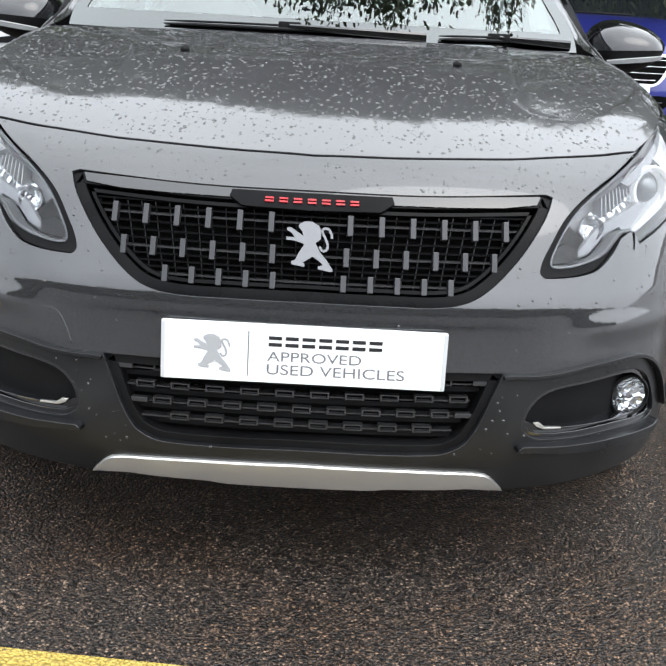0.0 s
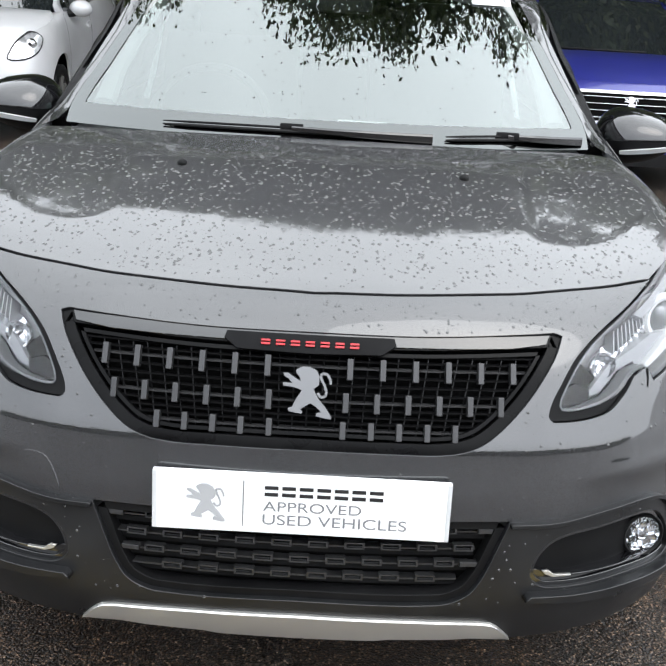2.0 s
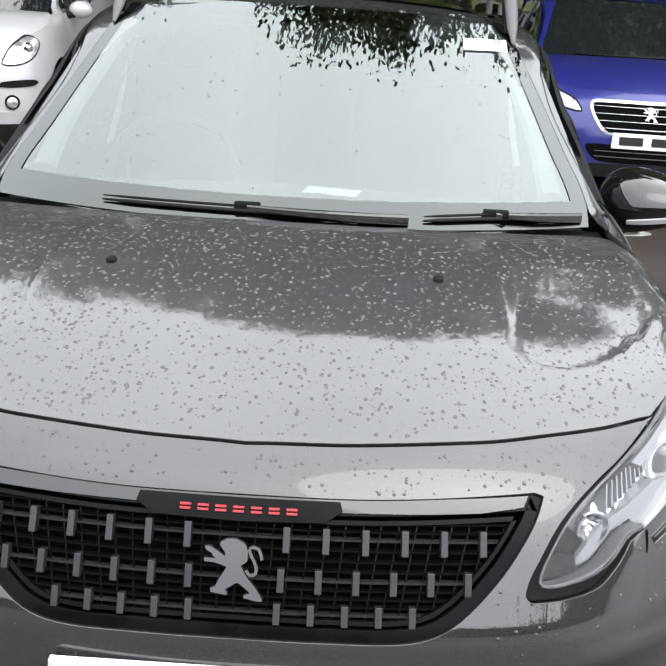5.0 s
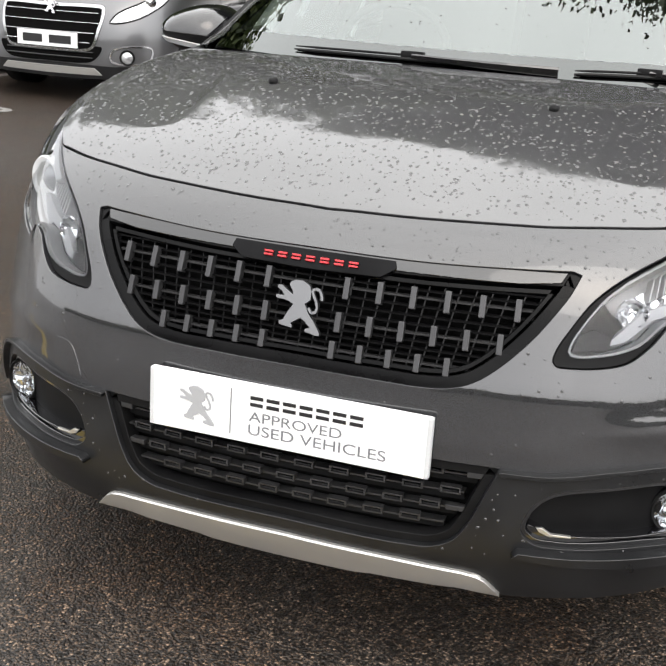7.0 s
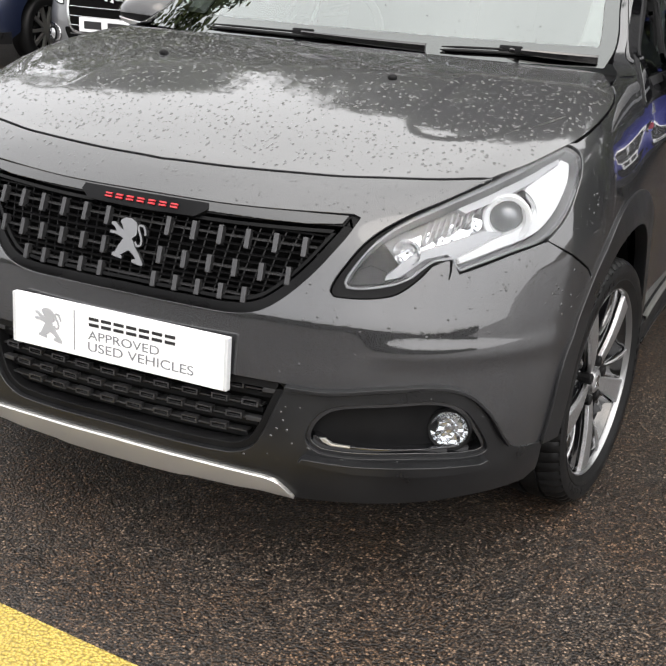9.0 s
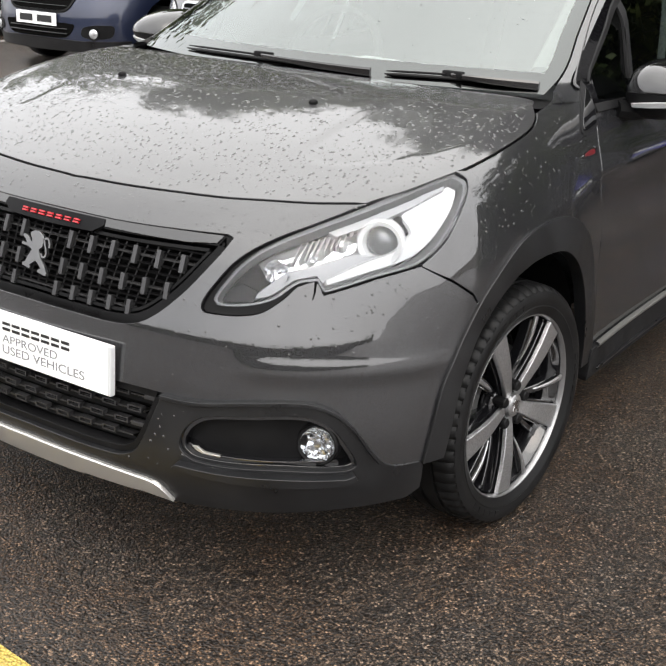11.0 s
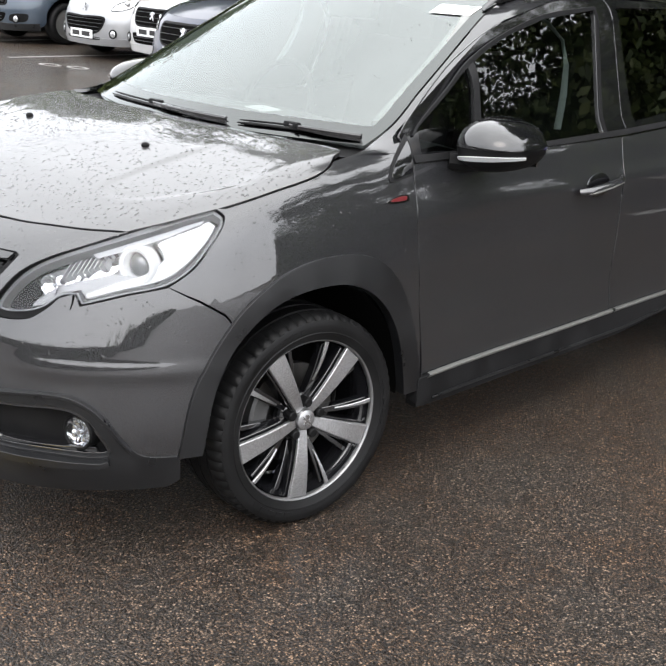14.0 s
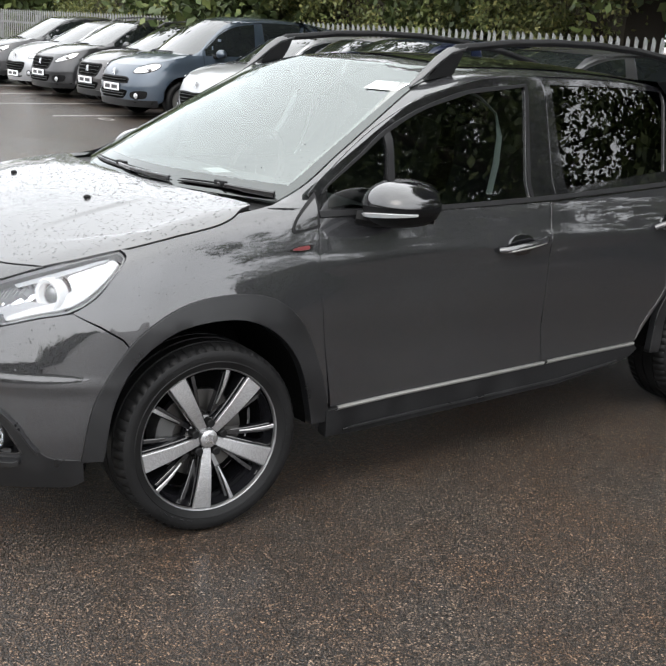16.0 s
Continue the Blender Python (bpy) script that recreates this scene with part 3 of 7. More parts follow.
lamp_in = rounded([LAMP_TOP[3], *LAMP_TOP[2::-1], LAMP_TIP[1], LAMP_TIP[0], LAMP_LOW[-1], *LAMP_LOW[-2::-1], LAMP_OUT[3]], False, 5, sharp=(9, 11, 12))
arch_pts = rounded(ARCH_OUT, False, 6)
cut = [p for p in arch_pts if p[1] < 0.612 and p[0] < 1.3][::-1]
bumper_half = np.concatenate([seam_uz[:-1] - (0, 0.0018), lamp_in, [(0.993, 0.678), (1.055, 0.640), (1.076, 0.613)], cut, rounded(CLAD_TOP, False, 5)[::-1], [(0.0, 0.429)]])
grille_hole = mirrored(rounded(GRILLE, False, 5, sharp=(2, 3)))
bumper = panel("front_bumper", offset_poly(mirrored(bumper_half), 0.0012), wrap, shell, PAINT, car, "grey painted front bumper", holes=[grille_hole], step=0.016, edge_step=0.012)

POCKET = rounded([(0.420, 0.322), (0.430, 0.366), (0.468, 0.399), (0.551, 0.413), (0.660, 0.420), (0.715, 0.400), (0.757, 0.353), (0.781, 0.310), (0.756, 0.298), (0.625, 0.301), (0.455, 0.298)], per=5)
MOUTH = [(0, 0.266), (0.255, 0.265), (0.306, 0.284), (0.332, 0.321), (0.359, 0.388), (0.375, 0.429)]
clad_half = np.concatenate([rounded(MOUTH, False, 5)[:-1], rounded(CLAD_TOP, False, 5), [(0.953, 0.285), (0.962, 0.222), (0.93, 0.204), (0.757, 0.203), (0.60, 0.196), (0.416, 0.188), (0.0, 0.186)]])
clad = panel("lower_bumper_cladding", mirrored(clad_half), wrap, shell, CLAD, car, "dark grey unpainted plastic lower bumper", holes=[POCKET, POCKET[::-1] * (-1, 1)], lift=0.003, step=0.022, edge_step=0.012, skirt=0.02)
skid_half = np.array([(0, 0.240), (0.20, 0.236), (0.335, 0.231), (0.362, 0.226), (0.378, 0.212), (0.394, 0.192), (0.365, 0.192), (0.325, 0.195), (0.28, 0.192), (0.17, 0.191), (0.14, 0.187), (0, 0.187)])
us = np.linspace(-0.395, 0.395, 64)
top_z = np.interp(np.abs(us), [p[0] for p in skid_half[:6]], [p[1] for p in skid_half[:6]])
low_z = np.interp(np.abs(us), [p[0] for p in skid_half[:5:-1]], [p[1] for p in skid_half[:5:-1]])
low_z = np.minimum(low_z, top_z - 0.0015)
rows = []
for tz, lift_ in ((0.0, -0.002), (0.0, 0.009), (0.06, 0.0115), (0.55, 0.012), (0.97, 0.0105), (1.0, 0.008), (1.0, -0.004)):
    q = wrap(us, top_z + (low_z - top_z) * tz)
    rows.append(q + gradient(shell, q) * lift_)
ob = link_mesh("skid_plate", np.concatenate(rows), [(i * 64 + j, i * 64 + j + 1, i * 64 + j + 65, i * 64 + j + 64) for i in range(6) for j in range(63)], SATIN, car, "silver skid plate under the bumper")
ob.data.set_sharp_from_angle(angle=radians(35))
ct = rounded(CLAD_TOP, False, 5)
lip_line = np.concatenate([ct[:-8] - (0, 0.001), ct[:-8][::-1] - (0, 0.007)])
both_sides("cladding_lip", lip_line, wrap, shell, CLAD, car, "raised edge along the lower bumper", lift=0.016, step=0.02, edge_step=0.012, skirt=0.015)
ledge = np.array([(0.42, 0.292), (0.50, 0.290), (0.62, 0.292), (0.755, 0.290), (0.772, 0.296), (0.778, 0.286), (0.75, 0.276), (0.62, 0.273), (0.50, 0.275), (0.41, 0.283)])
both_sides("cladding_ledge", ledge, wrap, shell, CLAD, car, "ledge under the fog lamp pocket", lift=0.024, step=0.02, edge_step=0.012, skirt=0.022)
slit = np.array([(0.668, 0.688), (0.674, 0.686), (0.672, 0.668), (0.667, 0.652), (0.6645, 0.653), (0.668, 0.668)])
both_sides("bumper_notch", slit, wrap, shell, DEEP, car, "dark notch below the headlamp", lift=0.001, step=0.02, edge_step=0.01, skirt=0)

fender_low = [p for p in arch_pts if not (p[1] < 0.606 and p[0] < 1.3)]
fender_poly = np.concatenate([[LAMP_OUT[3]], rounded(LAMP_OUT[::-1] + [LAMP_TOP[-1]], False, 5)[1:], side_uz[side_uz[:, 0] > 1.09][:-2] - (0, 0.002),
    [(1.515, 0.986), (1.60, 0.999), (1.668, 1.008), (1.735, 1.018), (1.748, 0.975), (1.742, 0.93), (1.737, 0.788), (1.752, 0.637), (1.779, 0.493), (1.803, 0.35)], fender_low[::-1], [(1.078, 0.616), (1.057, 0.643), (0.995, 0.681)]])
both_sides("fender", offset_poly(fender_poly, 0.0012), wrap, shell, PAINT, car, "grey painted front wing", step=0.025, edge_step=0.012)
arch_ring = np.concatenate([arch_pts, [(1.80, 0.30), (1.735, 0.30)], rounded(ARCH_IN, False, 6)[::-1]])
both_sides("wheel_arch_trim", arch_ring, wrap, shell, CLAD, car, "dark grey plastic wheel arch trim", lift=0.007, step=0.025, edge_step=0.012, skirt=0.03)

# doors, sill and quarter panel
FRONT_CUT = [(1.752, 0.962), (1.746, 0.93), (1.741, 0.788), (1.756, 0.637), (1.783, 0.493), (1.815, 0.345)]
REAR_CUT = [(2.812, 1.003), (2.794, 0.871), (2.783, 0.683), (2.789, 0.519), (2.809, 0.390)]
door_f = np.concatenate([rounded(FRONT_CUT, False, 5), rounded(REAR_CUT, False, 5)[::-1], [(2.30, 0.983), (1.95, 0.971)]])
DOOR_R = [(3.350, 0.43), (3.39, 0.50), (3.460, 0.585), (3.500, 0.66), (3.53, 0.80), (3.56, 1.08)]
door_r = np.concatenate([rounded(REAR_CUT, False, 5) + (0.005, 0), [(2.82, 0.388)], rounded(DOOR_R, False, 5), [(3.2, 1.052)]])
front_doors = both_sides("front_door", door_f, wrap, shell, PAINT, car, "closed grey front door", step=0.03, edge_step=0.014)
rear_doors = both_sides("rear_door", door_r, wrap, shell, PAINT, car, "closed grey rear door", step=0.035, edge_step=0.016)
rear_arch = rounded(ARCH_OUT, False, 6) + (REAR, 0.087)
quarter = np.concatenate([rounded(DOOR_R, False, 5)[::-1] + (0.005, 0), [q for q in rear_arch if q[0] > 3.52], [(4.31, 0.36), (4.60, 0.40), (4.68, 0.60), (4.62, 1.0), (4.45, 1.14), (3.9, 1.11)]])
both_sides("quarter_panel", quarter, wrap, shell, PAINT, car, "grey rear quarter panel", step=0.045, edge_step=0.03)
both_sides("wheel_arch_trim", np.concatenate([rear_arch, [(4.30, 0.40), (4.23, 0.40)], (rounded(ARCH_IN, False, 6) + (REAR, 0.087))[::-1]]), wrap, shell, CLAD, car, "dark grey plastic rear wheel arch trim", lift=0.007, step=0.03, edge_step=0.016, skirt=0.03)
sill = np.array([(1.79, 0.338), (2.2, 0.366), (2.815, 0.398), (3.33, 0.424), (3.36, 0.40), (3.32, 0.372), (3.25, 0.352), (2.9, 0.300), (1.97, 0.246), (1.80, 0.246)])
# same plastic as the bumper; duller black trim puts its shade into the colour
both_sides("sill_cladding", sill, wrap, shell, TRIM, car, "dark grey plastic sill along the doors, blackened for its shade", lift=0.012, step=0.03, edge_step=0.02, skirt=0.04)
for u0, z0, u1, z1 in ((1.826, 0.337, 2.806, 0.3885), (2.822, 0.390, 3.328, 0.416)):
    us = np.linspace(u0, u1, 40)
    zl = np.linspace(z0, z1, 40)
    rows = []
    for dz, lift_ in ((0.012, 0.004), (0.011, 0.014), (0.009, 0.017), (0.002, 0.017), (0.0, 0.014), (0.0, 0.004)):
        q = wrap(us + 0.8 * dz, zl + dz)
        rows.append(q + gradient(shell, q) * lift_)
    rows = np.concatenate(rows)
    for s in (1, -1):
        link_mesh("sill_strip", rows * (s, 1, 1), [(i * 40 + j, i * 40 + j + 1, i * 40 + j + 41, i * 40 + j + 40) for i in range(5) for j in range(39)], SILVER, car, "satin silver trim strip")
both_sides("sill_lip", np.array([(1.87, 0.268), (2.9, 0.322), (3.24, 0.362), (3.24, 0.357), (2.9, 0.316), (1.87, 0.262)]), wrap, shell, CLAD, car, lift=0.018, step=0.04, edge_step=0.02, skirt=0.008)

# inner shell that closes the gaps behind the panels, black for their shade
inner = mirrored(np.array([(0, 0.79), (0.45, 0.79), (0.62, 0.62), (0.90, 0.64), (1.12, 0.84), (1.45, 0.95), (1.80, 0.95), (2.5, 0.97), (3.5, 1.03), (3.5, 0.66), (3.33, 0.45), (2.9, 0.33), (1.95, 0.28), (1.79, 0.32),
    (1.76, 0.44), (1.68, 0.60), (1.57, 0.69), (1.42, 0.715), (1.26, 0.695), (1.13, 0.63), (1.04, 0.53), (0.99, 0.42), (0.97, 0.22), (0.75, 0.215), (0.40, 0.20), (0, 0.195)]))
panel("inner_shell", inner, wrap, shell, DEEP, car, "black sheet for the shade in the panel gaps", lift=-0.045, step=0.06, edge_step=0.05, skirt=0)

# ---- glasshouse ----
zs = np.linspace(1.004, 1.449, 18)
def screen_half(z):
    return hermite([(1.0, 0.668), (1.03, 0.672), (1.15, 0.632), (1.30, 0.575), (1.39, 0.540), (1.45, 0.515)], z)
def screen_y(x, z):
    return 0.87 + 1.85 * (z - 1.0) + 0.45 * x * x
def screen_face(x, y, z):
    return screen_y(x, z) - y
ts = np.linspace(-1, 1, 25)
at = np.array([(t * screen_half(z) , 2.3, z - 0.012 * (1 - t * t) * (1 if z < 1.05 else 0)) for z in zs for t in ts])
windscreen = grid_patch("windscreen", at, np.array([[0, -1.0, 0]]) + 0 * at, green, (len(zs), len(ts)), SCREEN, car, "windscreen reflecting the white sky", lift=0.001, face=screen_face)
windscreen.visible_shadow = False
# dark printed border of the screen, just inside it
for nm, half in (("screen_border", ((-1.0, -0.945), (0.945, 1.0))),):
    for a, b in half:
        at = np.array([(t * screen_half(z), 2.3, z) for z in zs for t in np.linspace(a, b, 5)])
        grid_patch(nm, at, np.array([[0, -1.0, 0]]) + 0 * at, green, (len(zs), 5), BORDER, car, "black printed glass border", lift=0.003, face=screen_face)
at = np.array([(t * screen_half(z), 2.3, z) for z in np.linspace(1.0, 1.046, 4) for t in ts])
grid_patch("screen_border", at, np.array([[0, -1.0, 0]]) + 0 * at, green, (4, len(ts)), BORDER, car, "black printed glass border", lift=0.0035, face=screen_face)

FRAME_TOP = [(1.16, 1.030), (1.222, 1.074), (1.37, 1.170), (1.515, 1.257), (1.69, 1.346), (1.96, 1.418), (2.27, 1.442), (3.2, 1.43), (3.9, 1.33)]
def frame_line(y):
    return hermite(FRAME_TOP, y)
# A-pillars and the roof's painted sides
zp = np.linspace(0.992, 1.445, 26)
rows_at, rows_way = [], []
for z in zp:
    zc = min(z, 1.425)
    xw = float(screen_half(zc)) + 0.004
    yw = screen_y(xw, z) if z < 1.40 else screen_y(xw, 1.40) + (z - 1.40) * 4
    ye = float(np.interp(z, [p[1] for p in FRAME_TOP[:7]], [p[0] for p in FRAME_TOP[:7]])) - 0.004
    cx, cy = 0.22, yw + 0.5
    a0 = math.atan2(xw - cx, cy - yw)
    a1 = math.atan2(0.70 - (z - 1.0) * 0.28 - cx, cy - max(ye, yw + 0.02))
    for k in range(9):
        a = a0 + (a1 - a0) * k / 8
        rows_at.append((cx, cy, z))
        rows_way.append((math.sin(a), -math.cos(a), 0))
for flip in (False, True):
    grid_patch("windscreen_pillar", np.array(rows_at), np.array(rows_way), shell, (len(zp), 9), PAINT, car, "grey windscreen pillar", flipx=flip)
yr = np.linspace(1.60, 3.85, 26)
rows_at, rows_way = [], []
for y in yr:
    zf = float(frame_line(y))
    a0 = math.atan2(zf - 1.2, 0.62 - (zf - 1.3) * 0.28 - 0.15)
    for k in range(9):
        a = a0 + (math.radians(62) - a0) * k / 8
        rows_at.append((0.15, y, 1.2))
        rows_way.append((math.cos(a), 0, math.sin(a)))
for flip in (False, True):
    grid_patch("roof_side", np.array(rows_at), np.array(rows_way), green, (len(yr), 9), PAINT, car, "grey roof edge over the doors", flipx=flip)
yr = np.linspace(0, 1, 24)
xr = np.linspace(-1, 1, 17)
def roof_front(x):
    return 1.738 + 0.34 * x * x
at = np.array([(0.60 * t, roof_front(0.60 * t) + s * (3.85 - roof_front(0.6 * t)), 1.0) for s in yr for t in xr])
roof = grid_patch("roof", at, np.array([[0, 0, 1.0]]) + 0 * at, green, (24, 17), PAINT, car, "grey painted roof")
at = np.array([(0.47 * t, roof_front(0.47 * t) + 0.17 + s * 1.35, 1.0) for s in yr for t in xr])
grid_patch("glass_roof", at, np.array([[0, 0, 1.0]]) + 0 * at, green, (24, 17), ROOFGLASS, car, "black panoramic glass roof", lift=0.004)
at = np.array([(0.66 * t, 3.0, z) for z in np.linspace(0.35, 1.46, 16) for t in xr])
grid_patch("tailgate", at, np.array([[0, 1.0, 0]]) + 0 * at, shell, (16, 17), PAINT, car, "grey tailgate")


def side_yz(y, z):
    return wrap(np.asarray(y) + CX + QUARTER - CY, z)


def side_plane(x, y, z):
    """The flat glass side, without the blend into roof and screen."""
    return np.abs(x) - 0.742 + 0.28 * (z - 1.008) + 0.05 * np.clip((y - 2.6) / 1.3, 0, 1) ** 2


def pane(name, pts, mat, label, parent=car, lift=0.0, sharp=(), skirt=0.004, step=0.05):
    poly = rounded(pts, per=4, sharp=sharp)
    obs = both_sides(name, poly, side_yz, side_plane, mat, parent, label, step=step, edge_step=0.03, skirt=skirt, lift=lift)
    return obs


frame_curve = [tuple(p) for p in rounded(FRAME_TOP[:7], False, 4)]
surround = np.array([(1.168, 0.962), *frame_curve, (2.272, 1.0), (1.75, 0.982), (1.37, 0.970)])
GLASS_F = [(1.212, 0.990), (1.236, 1.058), (1.382, 1.149), (1.495, 1.221), (1.675, 1.309), (1.875, 1.367), (2.168, 1.402), (2.128, 1.012), (1.727, 0.992)]
gf = rounded(GLASS_F, per=4, sharp=(0, 6, 7))
both_sides("door_frame", surround, side_yz, side_plane, GLOSS, car, "gloss black window surround", holes=[gf], lift=0.001, step=0.04, edge_step=0.02, skirt=0.012)
bright = [tuple(p) for p in rounded([(1.20, 1.030), (1.236, 1.062), (1.382, 1.156), (1.505, 1.236), (1.68, 1.320), (1.88, 1.379), (2.185, 1.414)], False, 4)]
edge = np.concatenate([bright, [(2.150, 1.0), (2.134, 1.0), (2.170, 1.404)], rounded(GLASS_F[1:6], False, 4)[::-1]])
both_sides("glass_channel", edge, side_yz, side_plane, TRIM, car, lift=0.004, step=0.03, edge_step=0.02, skirt=0.006)
GL1 = [(1.214, 0.990), (1.238, 1.058), (1.382, 1.147), (1.488, 1.214), (1.462, 0.991)]
for ob in pane("quarterlight", GL1, PANE, "small fixed door quarterlight", lift=-0.006, sharp=(0, 1, 3, 4)):
    ob.visible_shadow = False
both_sides("window_divider", np.array([(1.462, 0.991), (1.488, 1.217), (1.516, 1.232), (1.497, 0.991)]), side_yz, shell, TRIM, car, "black bar between the door panes", lift=0.003, step=0.03, edge_step=0.03, skirt=0.01)
GL2 = [(1.497, 0.991), (1.516, 1.231), (1.675, 1.309), (1.875, 1.367), (2.168, 1.402), (2.128, 1.012), (1.727, 0.992)]
for ob in pane("door_glass", GL2, PANE, "closed tinted front door window", lift=-0.006, sharp=(0, 1, 4, 5)):
    ob.visible_shadow = False
RFRAME = np.array([(2.275, 1.0), (2.278, 1.440), (2.7, 1.446), (3.2, 1.432), (3.55, 1.39), (3.62, 1.25), (3.55, 1.09), (3.2, 1.06)])
GL3 = [(2.345, 1.043), (2.320, 1.250), (2.312, 1.416), (2.70, 1.424), (3.00, 1.418), (2.955, 1.105)]
both_sides("rear_door_frame", RFRAME, side_yz, side_plane, GLOSS, car, "gloss black rear window surround", holes=[rounded(GL3, per=4, sharp=(0, 2, 4, 5))], lift=0.001, step=0.05, edge_step=0.03, skirt=0.012)
for ob in pane("rear_door_glass", GL3, PRIVACY, "dark privacy rear door window", lift=-0.006, sharp=(0, 2, 4, 5)):
    ob.visible_shadow = False
both_sides("beltline_trim", np.array([(1.172, 0.964), (1.72, 0.980), (2.27, 1.004), (2.28, 1.006), (3.2, 1.062), (3.54, 1.09), (3.54, 1.104), (3.2, 1.077), (2.28, 1.020), (1.72, 0.994), (1.172, 0.982)]), side_yz, shell, TRIM, car, "black belt trim under the windows", lift=0.008, step=0.03, edge_step=0.02, skirt=0.012)
# triangular pane ahead of the door
TRI = [(1.062, 0.922), (1.088, 0.968), (1.182, 1.036), (1.163, 0.935)]
both_sides("front_quarter_frame", rounded(TRI, per=4, sharp=(2, 3)), side_yz, shell, TRIM, car, "black rubber frame of the front quarter pane", lift=0.003, step=0.02, edge_step=0.01, skirt=0.01)
both_sides("front_quarter_pane", offset_poly(rounded([(1.072, 0.928), (1.094, 0.964), (1.174, 1.020), (1.156, 0.940)], per=4, sharp=(2, 3)), 0.0), side_yz, shell, GLOSS, car, "dark front quarter pane", lift=0.005, step=0.02, edge_step=0.01, skirt=0.004)

# ---- the car's fittings ----
def skin_frame(u, z, lift=0.0):
    """Pose on the skin: x along it, y inwards, z up it."""
    p = wrap([u], [z])
    n = Vector(gradient(shell, p)[0])
    x = n.cross(Vector((0, 0, 1))) * -1
    x.normalize()
    up = x.cross(n * -1) * -1
    if up.z < 0: up = -up
    y = -n
    m = Matrix((x, y, up)).transposed().to_4x4()
    m.translation = Vector(p[0]) + n * lift
    return m


def skin_line(us, zs_, lift):
    p = wrap(us, zs_)
    return p + gradient(shell, p) * lift


def place(ob, m, parent):
    ob.parent = parent
    ob.matrix_basis = m
    return ob


def slat(points, wide, deep, mat, name, parent, label=""):
    """A rectangular bar along points, wide in z and deep in y."""
    bm = bmesh.new()
    rings = []
    for p in points:
        rings.append([bm.verts.new((p[0], p[1] + dy, p[2] + dz)) for dy, dz in ((0, -wide / 2), (0, wide / 2), (deep, wide / 2), (deep, -wide / 2))])
    for a, b in zip(rings, rings[1:]):
        for k in range(4):
            bm.faces.new((a[k], a[(k + 1) % 4], b[(k + 1) % 4], b[k]))
    bm.faces.new(rings[0])
    bm.faces.new(rings[-1][::-1])
    bmesh.ops.recalc_face_normals(bm, faces=bm.faces)
    return part(name, bm, mat, parent, label)


BADGE = plastic("matt_black_badge", (0.003, 0.003, 0.0035), 0.4, 0.05, spec=0.08)

# main grille
grille = new("grille")
grille.parent = car
tagged(grille, "gloss black grille with grey upright tabs")
ring_out = mirrored(rounded(GRILLE, False, 5, sharp=(2, 3)))
ring_in = offset_poly(ring_out, 0.020)
panel("grille_surround", offset_poly(ring_out, 0.001), wrap, shell, GRILLEBLACK, grille, "black grille surround", holes=[ring_in], lift=-0.006, step=0.02, edge_step=0.012, skirt=0.03)
ring_mid = offset_poly(ring_out, 0.026)
panel("grille_inner_rim", ring_mid, wrap, shell, GRILLEBLACK, grille, holes=[offset_poly(ring_out, 0.032)], lift=-0.010, step=0.02, edge_step=0.012, skirt=0.02)
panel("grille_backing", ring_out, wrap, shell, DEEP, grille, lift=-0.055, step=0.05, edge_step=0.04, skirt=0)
lip = mirrored(np.array([(0, 0.7445), (0.21, 0.745), (0.432, 0.752), (0.425, 0.738), (0.36, 0.731), (0.28, 0.729), (0.155, 0.7285), (0, 0.7285)]))
panel("grille_top_strip", lip, wrap, shell, GLOSS, grille, "gloss black strip along the grille's top", lift=-0.003, step=0.02, edge_step=0.012, skirt=0.012)
badge_poly = mirrored(np.array([(0, 0.741), (0.148, 0.741), (0.152, 0.730), (0.128, 0.7145), (0, 0.712)]))
panel("badge_panel", badge_poly, wrap, shell, BADGE, grille, "black badge panel", lift=-0.0005, step=0.02, edge_step=0.012, skirt=0.014)
reach = offset_poly(ring_out, 0.024)
for z in (0.716, 0.704, 0.692, 0.677, 0.662, 0.648, 0.634, 0.622, 0.610, 0.599, 0.588, 0.577):
    us = np.linspace(-0.46, 0.46, 93)
    ok = us[inside(reach, np.stack([us, 0 * us + z], 1))]
    thick = 0.0034 if z in (0.692, 0.634, 0.588) else 0.003
    slat(skin_line(ok[::2], 0 * ok[::2] + z, -0.014), thick, 0.010, LATTICE if thick < 0.0032 else TABGREY, "grille_bar", grille)
for k in range(-16, 17):
    u = k * 0.0272
    zz = np.linspace(0.555, 0.75, 66)
    ok = zz[inside(reach, np.stack([0 * zz + u * (0.88 + 0.12 * (zz - 0.55) / 0.2), zz], 1))]
    if len(ok) < 6: continue
    ok = ok[::6] if len(ok) > 12 else ok[::3]
    pts = skin_line(u * (0.88 + 0.12 * (ok - 0.55) / 0.2), ok, -0.017)
    bm = tube(pts, 0.0016, 4)
    part("grille_upright", bm, LATTICE, grille)
TAB_ROWS = ((0.690, 0.038, 0.073, 0.0585, 6), (0.634, 0.035, 0.068, 0.0555, 6), (0.588, 0.031, 0.065, 0.0500, 5))
for z, h, first, gap, count in TAB_ROWS:
    bm = bmesh.new()
    box(bm, -0.0052, 0.0052, -0.006, 0.010, -h / 2, h / 2, 0.0012)
    tab_mesh = None
    for side in (1, -1):
        for k in range(count):
            u = first + gap * k
            if tab_mesh is None:
                ob = part("grille_tab", bm, TABGREY, grille, "satin grey upright tab")
                tab_mesh = ob.data
            else:
                ob = tagged(new("grille_tab", tab_mesh), "satin grey upright tab")
            m = skin_frame(u, z, -0.010) @ pose(0, 0, 0, 4, 0, 0)
            if side < 0:
                m = Matrix.Diagonal((-1, 1, 1, 1)) @ m @ Matrix.Diagonal((-1, 1, 1, 1))
            place(ob, m, grille)
